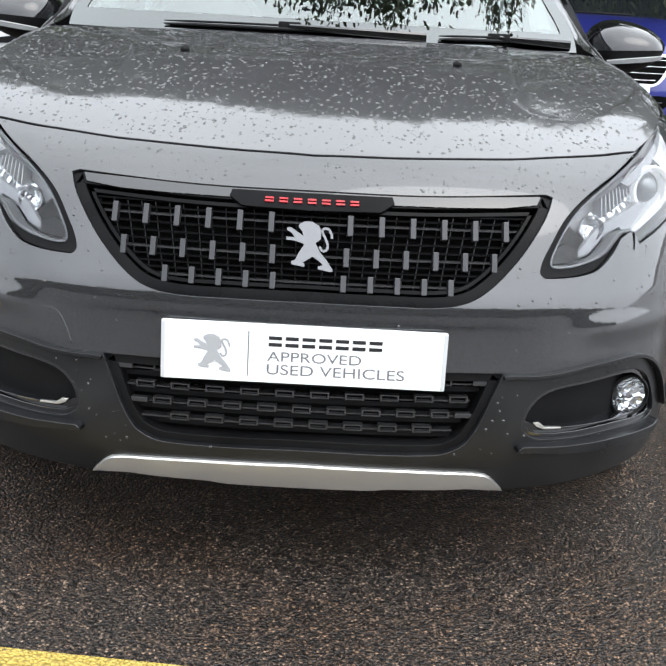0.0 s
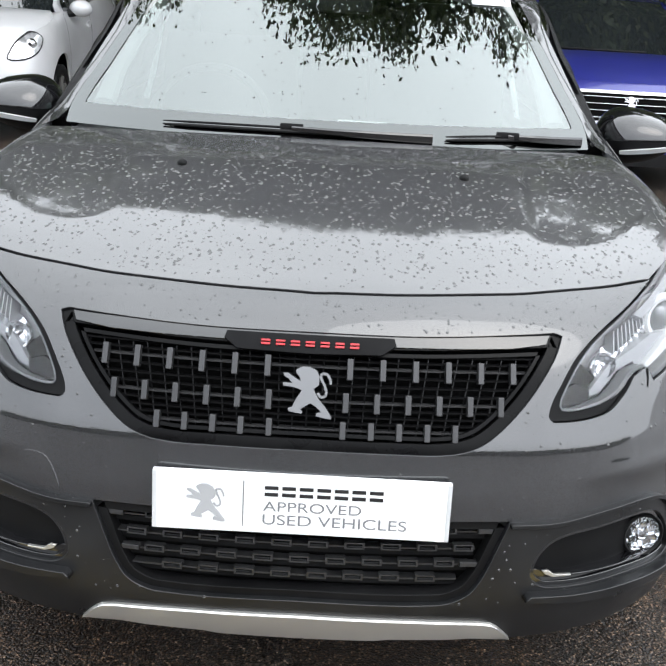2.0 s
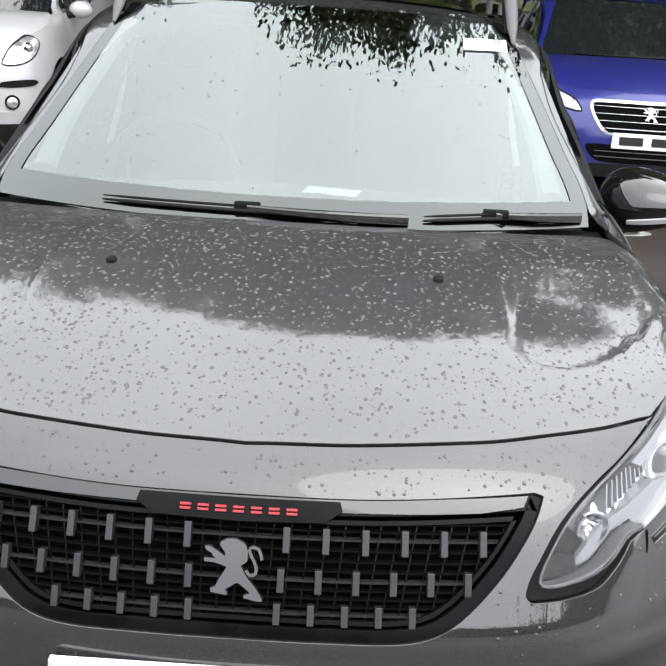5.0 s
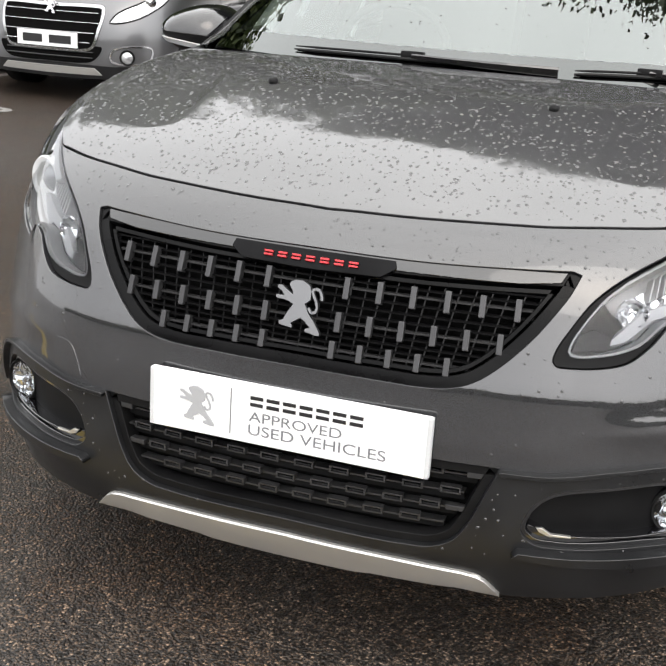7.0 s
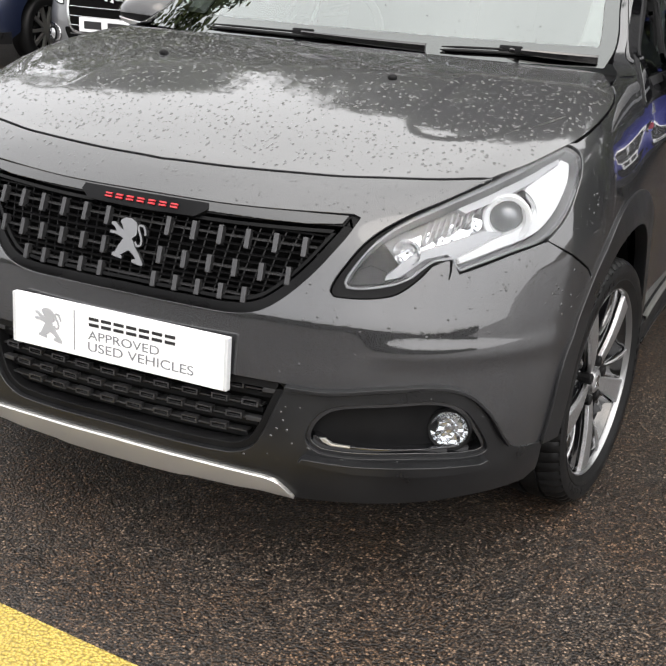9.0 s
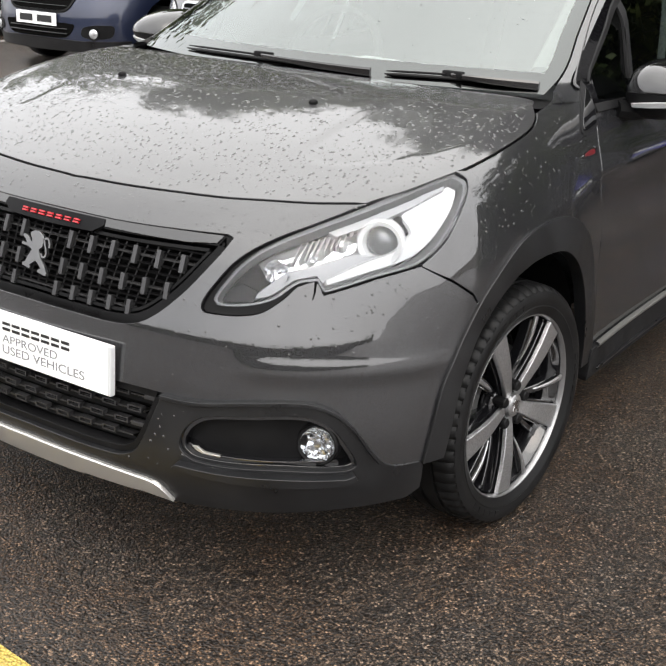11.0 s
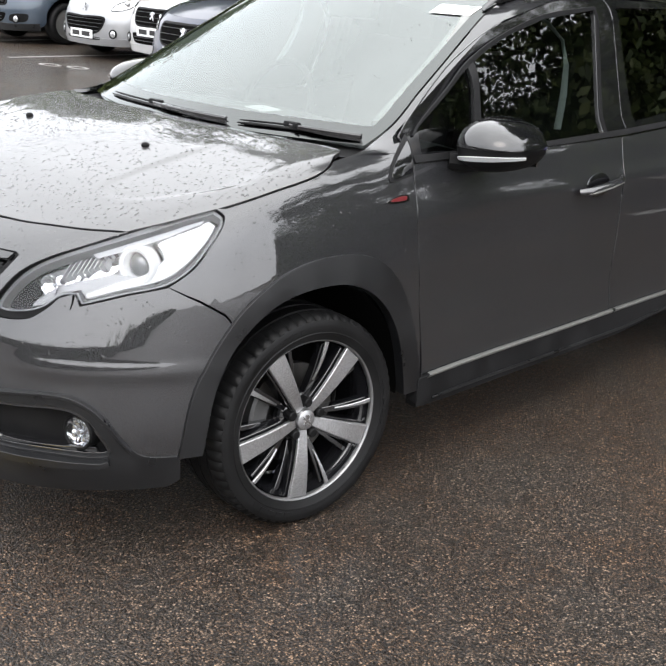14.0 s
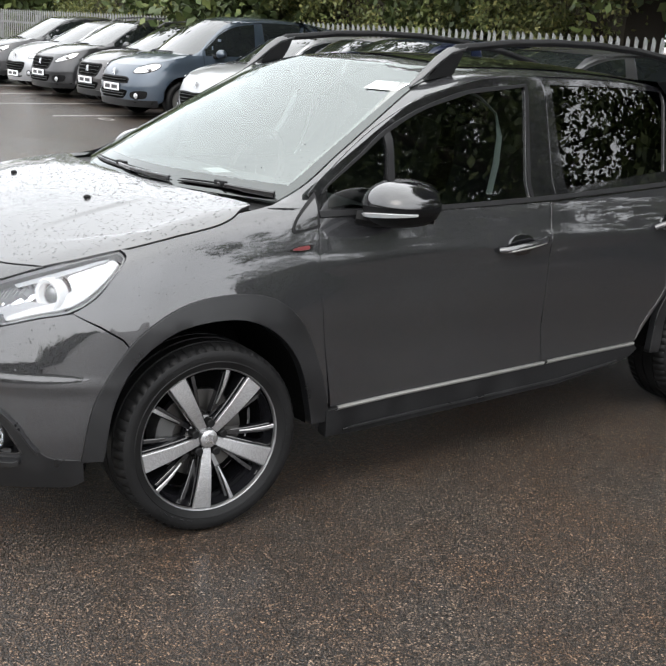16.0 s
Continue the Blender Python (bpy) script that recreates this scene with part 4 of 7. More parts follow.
# seven red marks on the strip
for k in range(7):
    u = (k - 3) * 0.0262
    bm = bmesh.new()
    box(bm, -0.0080, 0.0080, -0.002, 0.002, -0.0048, -0.0014)
    box(bm, -0.0080, 0.0080, -0.002, 0.002, 0.0014, 0.0048)
    place(part("red_mark", bm, RED, grille, "small red raised mark"), skin_frame(u, 0.7265, 0.0012), grille)


BEAST = [(-17, 44), (-9, 49), (2, 49), (13, 42), (17, 31), (17, 15), (13, 10), (9, 7), (17, -11), (27, -25), (37, -43), (37, -49), (30, -49), (14, -45), (14, -39),
         (21, -36), (14, -28), (5, -21), (-1, -26), (-9, -33), (-6, -36), (-7, -42), (-27, -38), (-28, -31), (-22, -28), (-17, -14), (-12, -3), (-9, 3), (-15, 6), (-24, 9), (-37, 10),
         (-37, 17), (-24, 17), (-29, 24), (-36, 29), (-37, 35), (-30, 36), (-20, 28), (-11, 21), (-13, 28), (-18, 36), (-19, 40)]
TAIL = [(15, 0), (20, -9), (27, -6), (28, 3), (25, 14), (20, 25), (18, 33), (22, 37), (29, 35), (33, 25), (34, 17)]


def emblem(name, parent, width, mat, m, depth, label):
    """A standing heraldic beast as a bevelled cut-out plate with a thin tail."""
    outline = np.array(BEAST, float) * (1.28, 1.0) / 100
    lip = offset_poly(outline, 0.006)
    bm = bmesh.new()
    rings = [[bm.verts.new((x * width, y, z * width)) for x, z in pts] for pts, y in ((outline, depth), (outline, 0.0), (lip, -depth * 0.3))]
    for a, b in zip(rings, rings[1:]):
        for i in range(len(a)):
            j = (i + 1) % len(a)
            bm.faces.new((a[i], a[j], b[j], b[i]))
    front = bm.faces.new(rings[2])
    front.normal_update()
    bmesh.ops.triangulate(bm, faces=[front])
    for p, q in zip(TAIL, TAIL[1:]):
        p, q = Vector((p[0] * 1.28, p[1])) / 100, Vector((q[0] * 1.28, q[1])) / 100
        side = Vector((-(q - p).y, (q - p).x)).normalized() * 0.024
        ends = [p - side, p + side, q + side, q - side]
        lo = [bm.verts.new((v.x * width, depth, v.y * width)) for v in ends]
        hi = [bm.verts.new((v.x * width, -depth * 0.2, v.y * width)) for v in ends]
        bm.faces.new(hi)
        for i in range(4):
            bm.faces.new((lo[i], lo[(i + 1) % 4], hi[(i + 1) % 4], hi[i]))
    bmesh.ops.recalc_face_normals(bm, faces=bm.faces)
    return place(part(name, bm, mat, parent, label), m, parent)


emblem("grille_emblem", grille, 0.092, EMBLEM, pose(0.0, 0.026, 0.652, -14), 0.006, "chrome beast-shaped emblem")

# plate
plate = new("number_plate")
plate.parent = car
plate.matrix_basis = pose(0, -0.011, 0)
tagged(plate, "white dealer plate with dark lettering")
bm = bmesh.new()
box(bm, -0.26, 0.26, -0.002, 0.010, 0.399, 0.510, 0.003)
part("plate_base", bm, WHITE, plate)
for side in (-1, 1):
    bm = bmesh.new()
    box(bm, side * 0.2585 - 0.004, side * 0.2585 + 0.004, -0.003, 0.012, 0.400, 0.509, 0.002)
    part("plate_edge", bm, LIGHTINK, plate, "pale grey plate edge")


def lettering(name, text, width, height, mat, parent, m):
    cu = bpy.data.curves.new(name, "FONT")
    cu.body, cu.size, cu.extrude = text, 1.0, 0.012
    tmp = new(name, cu)
    bpy.context.view_layer.update()
    me = bpy.data.meshes.new_from_object(tmp.evaluated_get(bpy.context.evaluated_depsgraph_get()))
    bpy.data.objects.remove(tmp)
    co = np.array([v.co[:] for v in me.vertices])
    lo, hi = co.min(0), co.max(0)
    for v in me.vertices:
        x, y, z = v.co
        v.co = ((x - lo[0]) / (hi[0] - lo[0]) * width, -z * 0.02, (y - lo[1]) / (hi[1] - lo[1]) * height)
    me.materials.clear()
    me.materials.append(mat)
    return place(new(name, me), m, parent)


lettering("plate_text", "APPROVED", 0.173, 0.0185, GREYINK, plate, pose(-0.0675, -0.0024, 0.4415))
lettering("plate_text", "USED VEHICLES", 0.254, 0.0195, GREYINK, plate, pose(-0.0675, -0.0024, 0.4160))
for k in range(7):
    x0 = -0.0655 + k * 0.0307
    bm = bmesh.new()
    box(bm, x0, x0 + 0.024, -0.0032, -0.001, 0.4700, 0.4765)
    box(bm, x0, x0 + 0.024, -0.0032, -0.001, 0.4825, 0.4890)
    part("word_mark", bm, INK, plate, "plain dark bars printed on the plate")
bm = bmesh.new()
box(bm, -0.1035, -0.1015, -0.003, -0.001, 0.411, 0.497)
part("plate_rule", bm, GREYINK, plate)
emblem("plate_emblem", plate, 0.072, PALEINK, pose(-0.168, -0.0035, 0.453), 0.002, "grey beast-shaped print")

# lower grille
mouth_poly = mirrored(rounded(MOUTH, False, 5))
lower_grille = new("lower_grille")
lower_grille.parent = car
tagged(lower_grille, "black lower grille with chain-like bars")
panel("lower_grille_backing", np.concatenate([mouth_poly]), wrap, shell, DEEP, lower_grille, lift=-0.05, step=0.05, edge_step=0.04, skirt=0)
mouth_in = offset_poly(mouth_poly, 0.012)
panel("lower_grille_rim", offset_poly(mouth_poly, 0.0005), wrap, shell, BLACK, lower_grille, holes=[offset_poly(mouth_poly, 0.016)], lift=-0.008, step=0.025, edge_step=0.015, skirt=0.03)
for row, z in enumerate((0.407, 0.374, 0.343, 0.312)):
    us = np.linspace(-0.38, 0.38, 77)
    ok = us[inside(mouth_in, np.stack([us, 0 * us + z], 1))]
    slat(skin_line(ok[::3], 0 * ok[::3] + z - 0.004, -0.020), 0.0030, 0.022, TABGREY, "lower_grille_bar", lower_grille, "dark bar with raised links")
    slat(skin_line(ok[::3], 0 * ok[::3] + z - 0.016, -0.030), 0.010, 0.016, BLACK, "lower_grille_bar", lower_grille)
    for k in range(-6, 7):
        u = k * 0.066 + (0.033 if row % 2 else 0.0)
        if abs(u) > ok.max() - 0.022: continue
        bm = bmesh.new()
        for x0, x1, z0, z1 in ((-0.018, 0.018, 0.004, 0.0065), (-0.018, 0.018, -0.006, -0.0035), (-0.018, -0.0145, -0.004, 0.0045), (0.0145, 0.018, -0.004, 0.0045)):
            box(bm, x0, x1, -0.003, 0.012, z0, z1)
        place(part("grille_link", bm, TABGREY, lower_grille), skin_frame(u, z, -0.016), lower_grille)
    for s in (-1, 1):
        if row in (0, 2):
            bm = bmesh.new()
            box(bm, -0.016, 0.016, -0.003, 0.012, -0.005, 0.004, 0.001)
            m = skin_frame(ok.max() - 0.012, z, -0.014)
            if s < 0:
                m = Matrix.Diagonal((-1, 1, 1, 1)) @ m @ Matrix.Diagonal((-1, 1, 1, 1))
            place(part("grille_end_tab", bm, TABGREY, lower_grille, "grey end tab"), m, lower_grille)

# headlamps
HL = rounded([(0.463, 0.632), (0.467, 0.656), (0.507, 0.712), (0.566, 0.748), (0.676, 0.784), (0.825, 0.821), (0.960, 0.853), (1.066, 0.880), (1.074, 0.868), (1.028, 0.811), (0.983, 0.763), (0.916, 0.724),
    (0.813, 0.703), (0.694, 0.673), (0.678, 0.694), (0.630, 0.687), (0.582, 0.655), (0.530, 0.638)], per=4, sharp=(7, 13, 14))
SUR = np.concatenate([lamp_in[:-1], rounded(LAMP_OUT[::-1] + [LAMP_TOP[-1]], False, 5), rounded(LAMP_TOP[:2:-1], False, 5)[1:-1]])
GLOBE, *_ = material("projector_glass", (0.12, 0.125, 0.13), 0.04, 0.35, Coat_Weight=1.0, Coat_Roughness=0.0)
for flip in (False, True):
    hl = new("headlamp")
    hl.parent = car
    tagged(hl, "clear swept-back headlamp with lit white light guide")
    kw = dict(mirror=flip, edge_step=0.012)
    panel("lamp_seal", offset_poly(SUR, 0.002), wrap, shell, BLACK, hl, "black seal round the lamp", holes=[offset_poly(HL, -0.005)], lift=-0.010, step=0.03, skirt=0.01, **kw)
    lens = panel("lens", offset_poly(HL, -0.005), wrap, shell, LENS, hl, "clear polycarbonate lens", lift=-0.003, step=0.03, skirt=0.012, **kw)
    lens.visible_shadow = False
    panel("lamp_wall", offset_poly(HL, -0.005), wrap, shell, LAMPWALL, hl, "grey rim inside the lens", holes=[offset_poly(HL, -0.0015)], lift=-0.010, step=0.03, skirt=0.028, **kw)
    panel("lamp_housing", offset_poly(HL, -0.006), wrap, shell, HOUSING, hl, "silver lamp housing", lift=-0.060, step=0.03, skirt=0, **kw)
    panel("lamp_tip", np.array([(0.466, 0.636), (0.475, 0.662), (0.50, 0.672), (0.535, 0.662), (0.530, 0.641)]), wrap, shell, BLACK, hl, "black inner corner", lift=-0.03, step=0.02, skirt=0.03, **kw)
    panel("lamp_shelf", np.array([(0.52, 0.645), (0.565, 0.655), (0.62, 0.69), (0.675, 0.70), (0.69, 0.685), (0.80, 0.712), (0.83, 0.735), (0.77, 0.745), (0.70, 0.73), (0.60, 0.705)]), wrap, shell, HOUSING, hl, lift=-0.035, step=0.03, skirt=0.03, **kw)
    panel("lamp_reflector", rounded([(0.545, 0.668), (0.555, 0.715), (0.60, 0.742), (0.69, 0.768), (0.775, 0.790), (0.772, 0.755), (0.72, 0.735), (0.66, 0.712), (0.60, 0.690)], per=3), wrap, shell, CRINKLE, hl, "faceted bright reflector", lift=-0.050, step=0.03, skirt=0.005, **kw)
    guide = rounded([(0.905, 0.818), (0.985, 0.848), (1.050, 0.871), (1.060, 0.862), (1.016, 0.806), (0.972, 0.766), (0.912, 0.733), (0.800, 0.708), (0.700, 0.683), (0.697, 0.691), (0.790, 0.724), (0.868, 0.744), (0.917, 0.780)], per=3, sharp=(2, 3, 8, 9))
    panel("light_guide", guide, wrap, shell, DRL, hl, "lit white daytime light guide", lift=-0.022, step=0.03, skirt=0.03, **kw)
    panel("upper_guide", np.array([(0.70, 0.783), (0.83, 0.816), (0.96, 0.848), (1.04, 0.870), (1.03, 0.862), (0.95, 0.836), (0.83, 0.803), (0.72, 0.776)]), wrap, shell, HOUSING, hl, lift=-0.016, step=0.03, skirt=0.02, **kw)
    sx = -1 if flip else 1
    c = wrap([0.845], [0.771])[0] - gradient(shell, wrap([0.845], [0.771]))[0] * 0.040
    aim = Matrix.Translation((sx * c[0], c[1], c[2])) @ pose(0, 0, 0, 0, 0, sx * 22) @ pose(0, 0, 0, 0, 0, -90)
    place(part("projector_ring", revolve([(-0.02, 0.046), (0.016, 0.048), (0.020, 0.045), (0.016, 0.036), (-0.01, 0.032)], 40), DRL, hl, "bright ring round the projector", True), aim, hl)
    place(part("projector_lens", revolve([(0.016, 0.001), (0.015, 0.010), (0.011, 0.020), (0.002, 0.029), (-0.008, 0.033)], 40), GLOBE, hl, "glass projector lens", True), aim, hl)
    place(part("projector_bowl", revolve([(-0.028, 0.001), (-0.026, 0.058), (-0.018, 0.060)], 32), BLACK, hl, "", True), aim, hl)
    for k in range(9):
        bm = bmesh.new()
        box(bm, -0.0013, 0.0013, 0.002, 0.030, -0.022 + 0.0015 * k, 0.024, 0.0006)
        m = skin_frame(0.615 + 0.016 * k, 0.742 + 0.0042 * k, -0.026) @ pose(0, 0, 0, 0, 18, 0)
        if flip:
            m = Matrix.Diagonal((-1, 1, 1, 1)) @ m @ Matrix.Diagonal((-1, 1, 1, 1))
        place(part("lamp_fin", bm, HOUSING, hl, "silvered fin"), m, hl)
    for u, z, r in ((0.575, 0.705, 0.026),):
        q = wrap([u], [z])[0] - gradient(shell, wrap([u], [z]))[0] * 0.036
        m = Matrix.Translation((sx * q[0], q[1], q[2])) @ pose(0, 0, 0, 0, 0, sx * 14) @ pose(0, 0, 0, 0, 0, -90)
        place(part("indicator_bowl", revolve([(-0.016, 0.003), (-0.010, r * 0.5), (0.002, r * 0.86), (0.008, r), (0.006, r * 1.06)], 14), CRINKLE, hl, "faceted chrome bowl"), m, hl)

    # fog lamp pocket
    fog_at = wrap([0.700], [0.352])[0] - gradient(shell, wrap([0.700], [0.352]))[0] * 0.024
    fog = new("fog_lamp")
    fog.parent = car
    tagged(fog, "round clear fog lamp in a black pocket")
    panel("pocket_floor", POCKET, wrap, shell, BLACK, fog, "matt black pocket", lift=-0.034, step=0.03, skirt=0, **kw)
    panel("pocket_rim", offset_poly(POCKET, 0.001), wrap, shell, GLOSS, fog, "gloss black pocket rim", holes=[offset_poly(POCKET, 0.009)], lift=-0.004, step=0.02, skirt=0.032, **kw)
    panel("pocket_strip", rounded([(0.432, 0.330), (0.452, 0.322), (0.462, 0.312), (0.60, 0.311), (0.74, 0.317), (0.744, 0.308), (0.60, 0.3025), (0.452, 0.3025), (0.436, 0.312)], per=3), wrap, shell, GLOSS, fog, "gloss black strip below the lamp", lift=-0.012, step=0.02, skirt=0.03, **kw)
    panel("pocket_bead", rounded([(0.446, 0.331), (0.462, 0.327), (0.463, 0.321), (0.478, 0.317), (0.60, 0.3165), (0.735, 0.3205), (0.735, 0.3180), (0.60, 0.3145), (0.468, 0.3145), (0.452, 0.322)], per=2), wrap, shell, GLOSS, fog, "gloss black bead", lift=-0.006, step=0.02, skirt=0.008, **kw)
    panel("chrome_tip", np.array([(0.446, 0.330), (0.456, 0.330), (0.468, 0.320), (0.500, 0.3175), (0.500, 0.3155), (0.466, 0.3165), (0.452, 0.323)]), wrap, shell, SATIN, fog, "bright strip end", lift=-0.003, step=0.02, skirt=0.006, **kw)
    aim = Matrix.Translation((sx * fog_at[0], fog_at[1], fog_at[2])) @ pose(0, 0, 0, 0, 0, sx * 16) @ pose(0, 0, 0, 0, 0, -90) @ Matrix.Scale(0.84, 4)
    place(part("lamp_collar", revolve([(-0.04, 0.052), (0.010, 0.053), (0.014, 0.049), (0.010, 0.044)], 36), BLACK, fog, "black lamp collar", True), aim, fog)
    place(part("reflector", revolve([(-0.004, 0.002), (-0.002, 0.018), (0.002, 0.034), (0.008, 0.0445)], 14), CRINKLE, fog, "faceted chrome reflector"), aim, fog)
    place(part("bulb_shield", revolve([(0.009, 0.001), (0.008, 0.009), (0.002, 0.010), (-0.008, 0.008)], 16), CHROME, fog, "", True), aim, fog)
    g = place(part("lamp_glass", revolve([(0.017, 0.001), (0.016, 0.02), (0.014, 0.035), (0.010, 0.045)], 32), LENS, fog, "clear glass", True), aim, fog)
    g.visible_shadow = False

DULLRED, *_ = material("dark_red_enamel", (0.10, 0.010, 0.012), 0.3)
# towing-eye cover, badges, washer jets
tow = rounded([(0.507, 0.501), (0.466, 0.502), (0.446, 0.472), (0.435, 0.440), (0.505, 0.446)], per=4, sharp=(3, 4))
panel("towing_eye_cover", tow, wrap, shell, PAINT, car, "small grey towing-eye cover", mirror=True, lift=0.0012, step=0.02, edge_step=0.01, skirt=0.004)
for flip in (False, True):
    panel("wing_badge", rounded([(1.618, 0.868), (1.640, 0.878), (1.708, 0.884), (1.706, 0.868), (1.66, 0.864)], per=3), wrap, shell, GLOSS, car, "small black and red wing badge", mirror=flip, lift=0.003, step=0.02, edge_step=0.01, skirt=0.004)
    panel("badge_inlay", rounded([(1.632, 0.870), (1.644, 0.876), (1.698, 0.881), (1.696, 0.871)], per=3), wrap, shell, DULLRED, car, "red badge inlay", mirror=flip, lift=0.005, step=0.02, edge_step=0.01, skirt=0.003)
    s = -1 if flip else 1
    p = hood_xy(np.array([0.305]), np.array([0.596]))[0]
    bm = bmesh.new()
    bmesh.ops.create_uvsphere(bm, u_segments=14, v_segments=8, radius=1)
    bmesh.ops.transform(bm, matrix=Matrix.Translation((s * 0.305, 0.596, p[2] + 0.003)) @ Matrix.Diagonal((0.011, 0.012, 0.008, 1)), verts=bm.verts)
    part("washer_jet", bm, BLACK, car, "black washer jet", True)

# cowl and wipers
at = np.array([(t * 0.70, y, 0.5) for y in np.linspace(0, 1, 4) for t in np.linspace(-1, 1, 21)])
at[:, 1] = 0.835 + 0.30 * at[:, 0] ** 2 + at[:, 1] * 0.13
cowl = solve_out(lower, at, np.array([[0, 0, 1.0]]) + 0 * at, 0, 0.9) - (0, 0, 0.022)
link_mesh("cowl", cowl, [(i * 21 + j, i * 21 + j + 1, (i + 1) * 21 + j + 1, (i + 1) * 21 + j) for i in range(3) for j in range(20)], BLACK, car, "black plastic cowl below the windscreen")


def wiper(x0, x1, xj):
    """A thin blade with a clip over it and a tapered arm from the clip to the pivot end."""
    w = new("wiper")
    w.parent = car
    tagged(w, "black wiper resting on the windscreen")
    def on(x, up, out=0.010):
        z = 1.008 + up
        return Vector((x, screen_y(x, z) - out, z + 0.004))
    xs = np.linspace(x0, x1, 11)
    part("wiper_blade", tube([on(x, 0.008 + 0.003 * math.sin(math.pi * i / 10)) for i, x in enumerate(xs)], [0.002] + [0.0045] * 9 + [0.003], 6), RUBBER, w)
    part("wiper_spine", tube([on(x, 0.015 + 0.004 * math.sin(math.pi * i / 10), 0.014) for i, x in enumerate(xs)], [0.0015] + [0.0032] * 9 + [0.002], 6), BLACK, w)
    bm = bmesh.new()
    p = on(xj, 0.020, 0.016)
    box(bm, -0.028, 0.028, -0.010, 0.010, -0.009, 0.009, 0.004, Matrix.Translation(p))
    part("wiper_joint", bm, BLACK, w, "", True)
    bm = bmesh.new()
    rings = []
    for t in np.linspace(0, 1, 7):
        q = on(xj + (x1 + 0.012 - xj) * t, 0.018 - 0.008 * t, 0.022 + 0.006 * math.sin(math.pi * t))
        h, d = 0.006 + 0.005 * t, 0.004
        rings.append([bm.verts.new(q + Vector((0, a * d, b * h))) for a, b in ((-1, -0.8), (-1, 0.5), (-0.4, 1), (1, 1), (1, -1), (-0.4, -1))])
    for a, b in zip(rings, rings[1:]):
        for k in range(6):
            bm.faces.new((a[k], a[(k + 1) % 6], b[(k + 1) % 6], b[k]))
    bm.faces.new(rings[0])
    bm.faces.new(rings[-1][::-1])
    bmesh.ops.recalc_face_normals(bm, faces=bm.faces)
    part("wiper_arm", bm, GLOSS, w, "black tapered wiper arm")


wiper(-0.405, 0.245, -0.085)
wiper(0.290, 0.640, 0.450)


# mirrors
def door_mirror(flip):
    s = -1 if flip else 1
    dm = new("door_mirror")
    dm.parent = car
    tagged(dm, "gloss black door mirror with a bright strip")
    c = Vector((0.878, 1.440, 1.016))
    def shape(th, ph, grow=1.0):
        x, y, z = math.cos(ph) * math.cos(th), math.cos(ph) * math.sin(th), math.sin(ph)
        e = lambda v, k: math.copysign(abs(v) ** k, v)
        x, y, z = e(x, 0.86), e(y, 0.85), e(z, 1.0)
        y = min(y, 0.45)
        taper = 1 - 0.26 * x
        return Vector((x * 0.114 * grow, y * 0.150 * grow - 0.02 * x * x, z * (0.080 if z > 0 else 0.074) * taper * grow + 0.006 * x))
    n, m_ = 32, 18
    def cap(lo, hi, grow, mat, name, label):
        bm = bmesh.new()
        rows = []
        for i in range(m_ + 1):
            ph = lo + (hi - lo) * i / m_
            rows.append([bm.verts.new(Matrix.Diagonal((s, 1, 1, 1)) @ (c + shape(2 * math.pi * j / n, ph, grow))) for j in range(n)])
        for a, b in zip(rows, rows[1:]):
            for j in range(n):
                bm.faces.new((a[j], a[(j + 1) % n], b[(j + 1) % n], b[j]))
        bmesh.ops.remove_doubles(bm, verts=bm.verts, dist=0.0004)
        bmesh.ops.recalc_face_normals(bm, faces=bm.faces)
        return part(name, bm, mat, dm, label, True)
    cap(-0.02, math.pi / 2, 1.0, GLOSS, "mirror_cap", "gloss black mirror cap with drops")
    cap(-math.pi / 2, -0.02, 0.985, BLACK, "mirror_housing", "black mirror housing")
    bm = bmesh.new()
    rows = []
    for j in range(15):
        th = math.radians(-125 + 115 * j / 14)
        wide = 0.10 * (0.35 + 0.65 * math.sin(math.pi * (j + 2) / 18))
        rows.append([bm.verts.new(Matrix.Diagonal((s, 1, 1, 1)) @ (c + shape(th, -0.40 + d * wide * 1.1, g))) for d, g in ((-1, 0.985), (-0.9, 1.045), (0.9, 1.045), (1, 0.985))])
    for a, b in zip(rows, rows[1:]):
        for k in range(3):
            bm.faces.new((a[k], a[k + 1], b[k + 1], b[k]))
    bmesh.ops.recalc_face_normals(bm, faces=bm.faces)
    part("mirror_strip", bm, LIGHTINK, dm, "pale indicator strip", True)
    arm = [Vector((s * x, y, z)) for x, y, z in ((0.755, 1.33, 0.962), (0.79, 1.37, 0.958), (0.835, 1.42, 0.962), (0.86, 1.435, 0.975))]
    part("mirror_arm", tube(arm, [0.045, 0.04, 0.034, 0.03], 10, flat=0.62), BLACK, dm, "black mirror foot", True)
    bm = bmesh.new()
    box(bm, s * 0.80, s * 0.955, 1.488, 1.492, 0.965, 1.065, 0.0)
    part("mirror_glass", bm, CHROME, dm, "mirror glass")


door_mirror(False)
door_mirror(True)


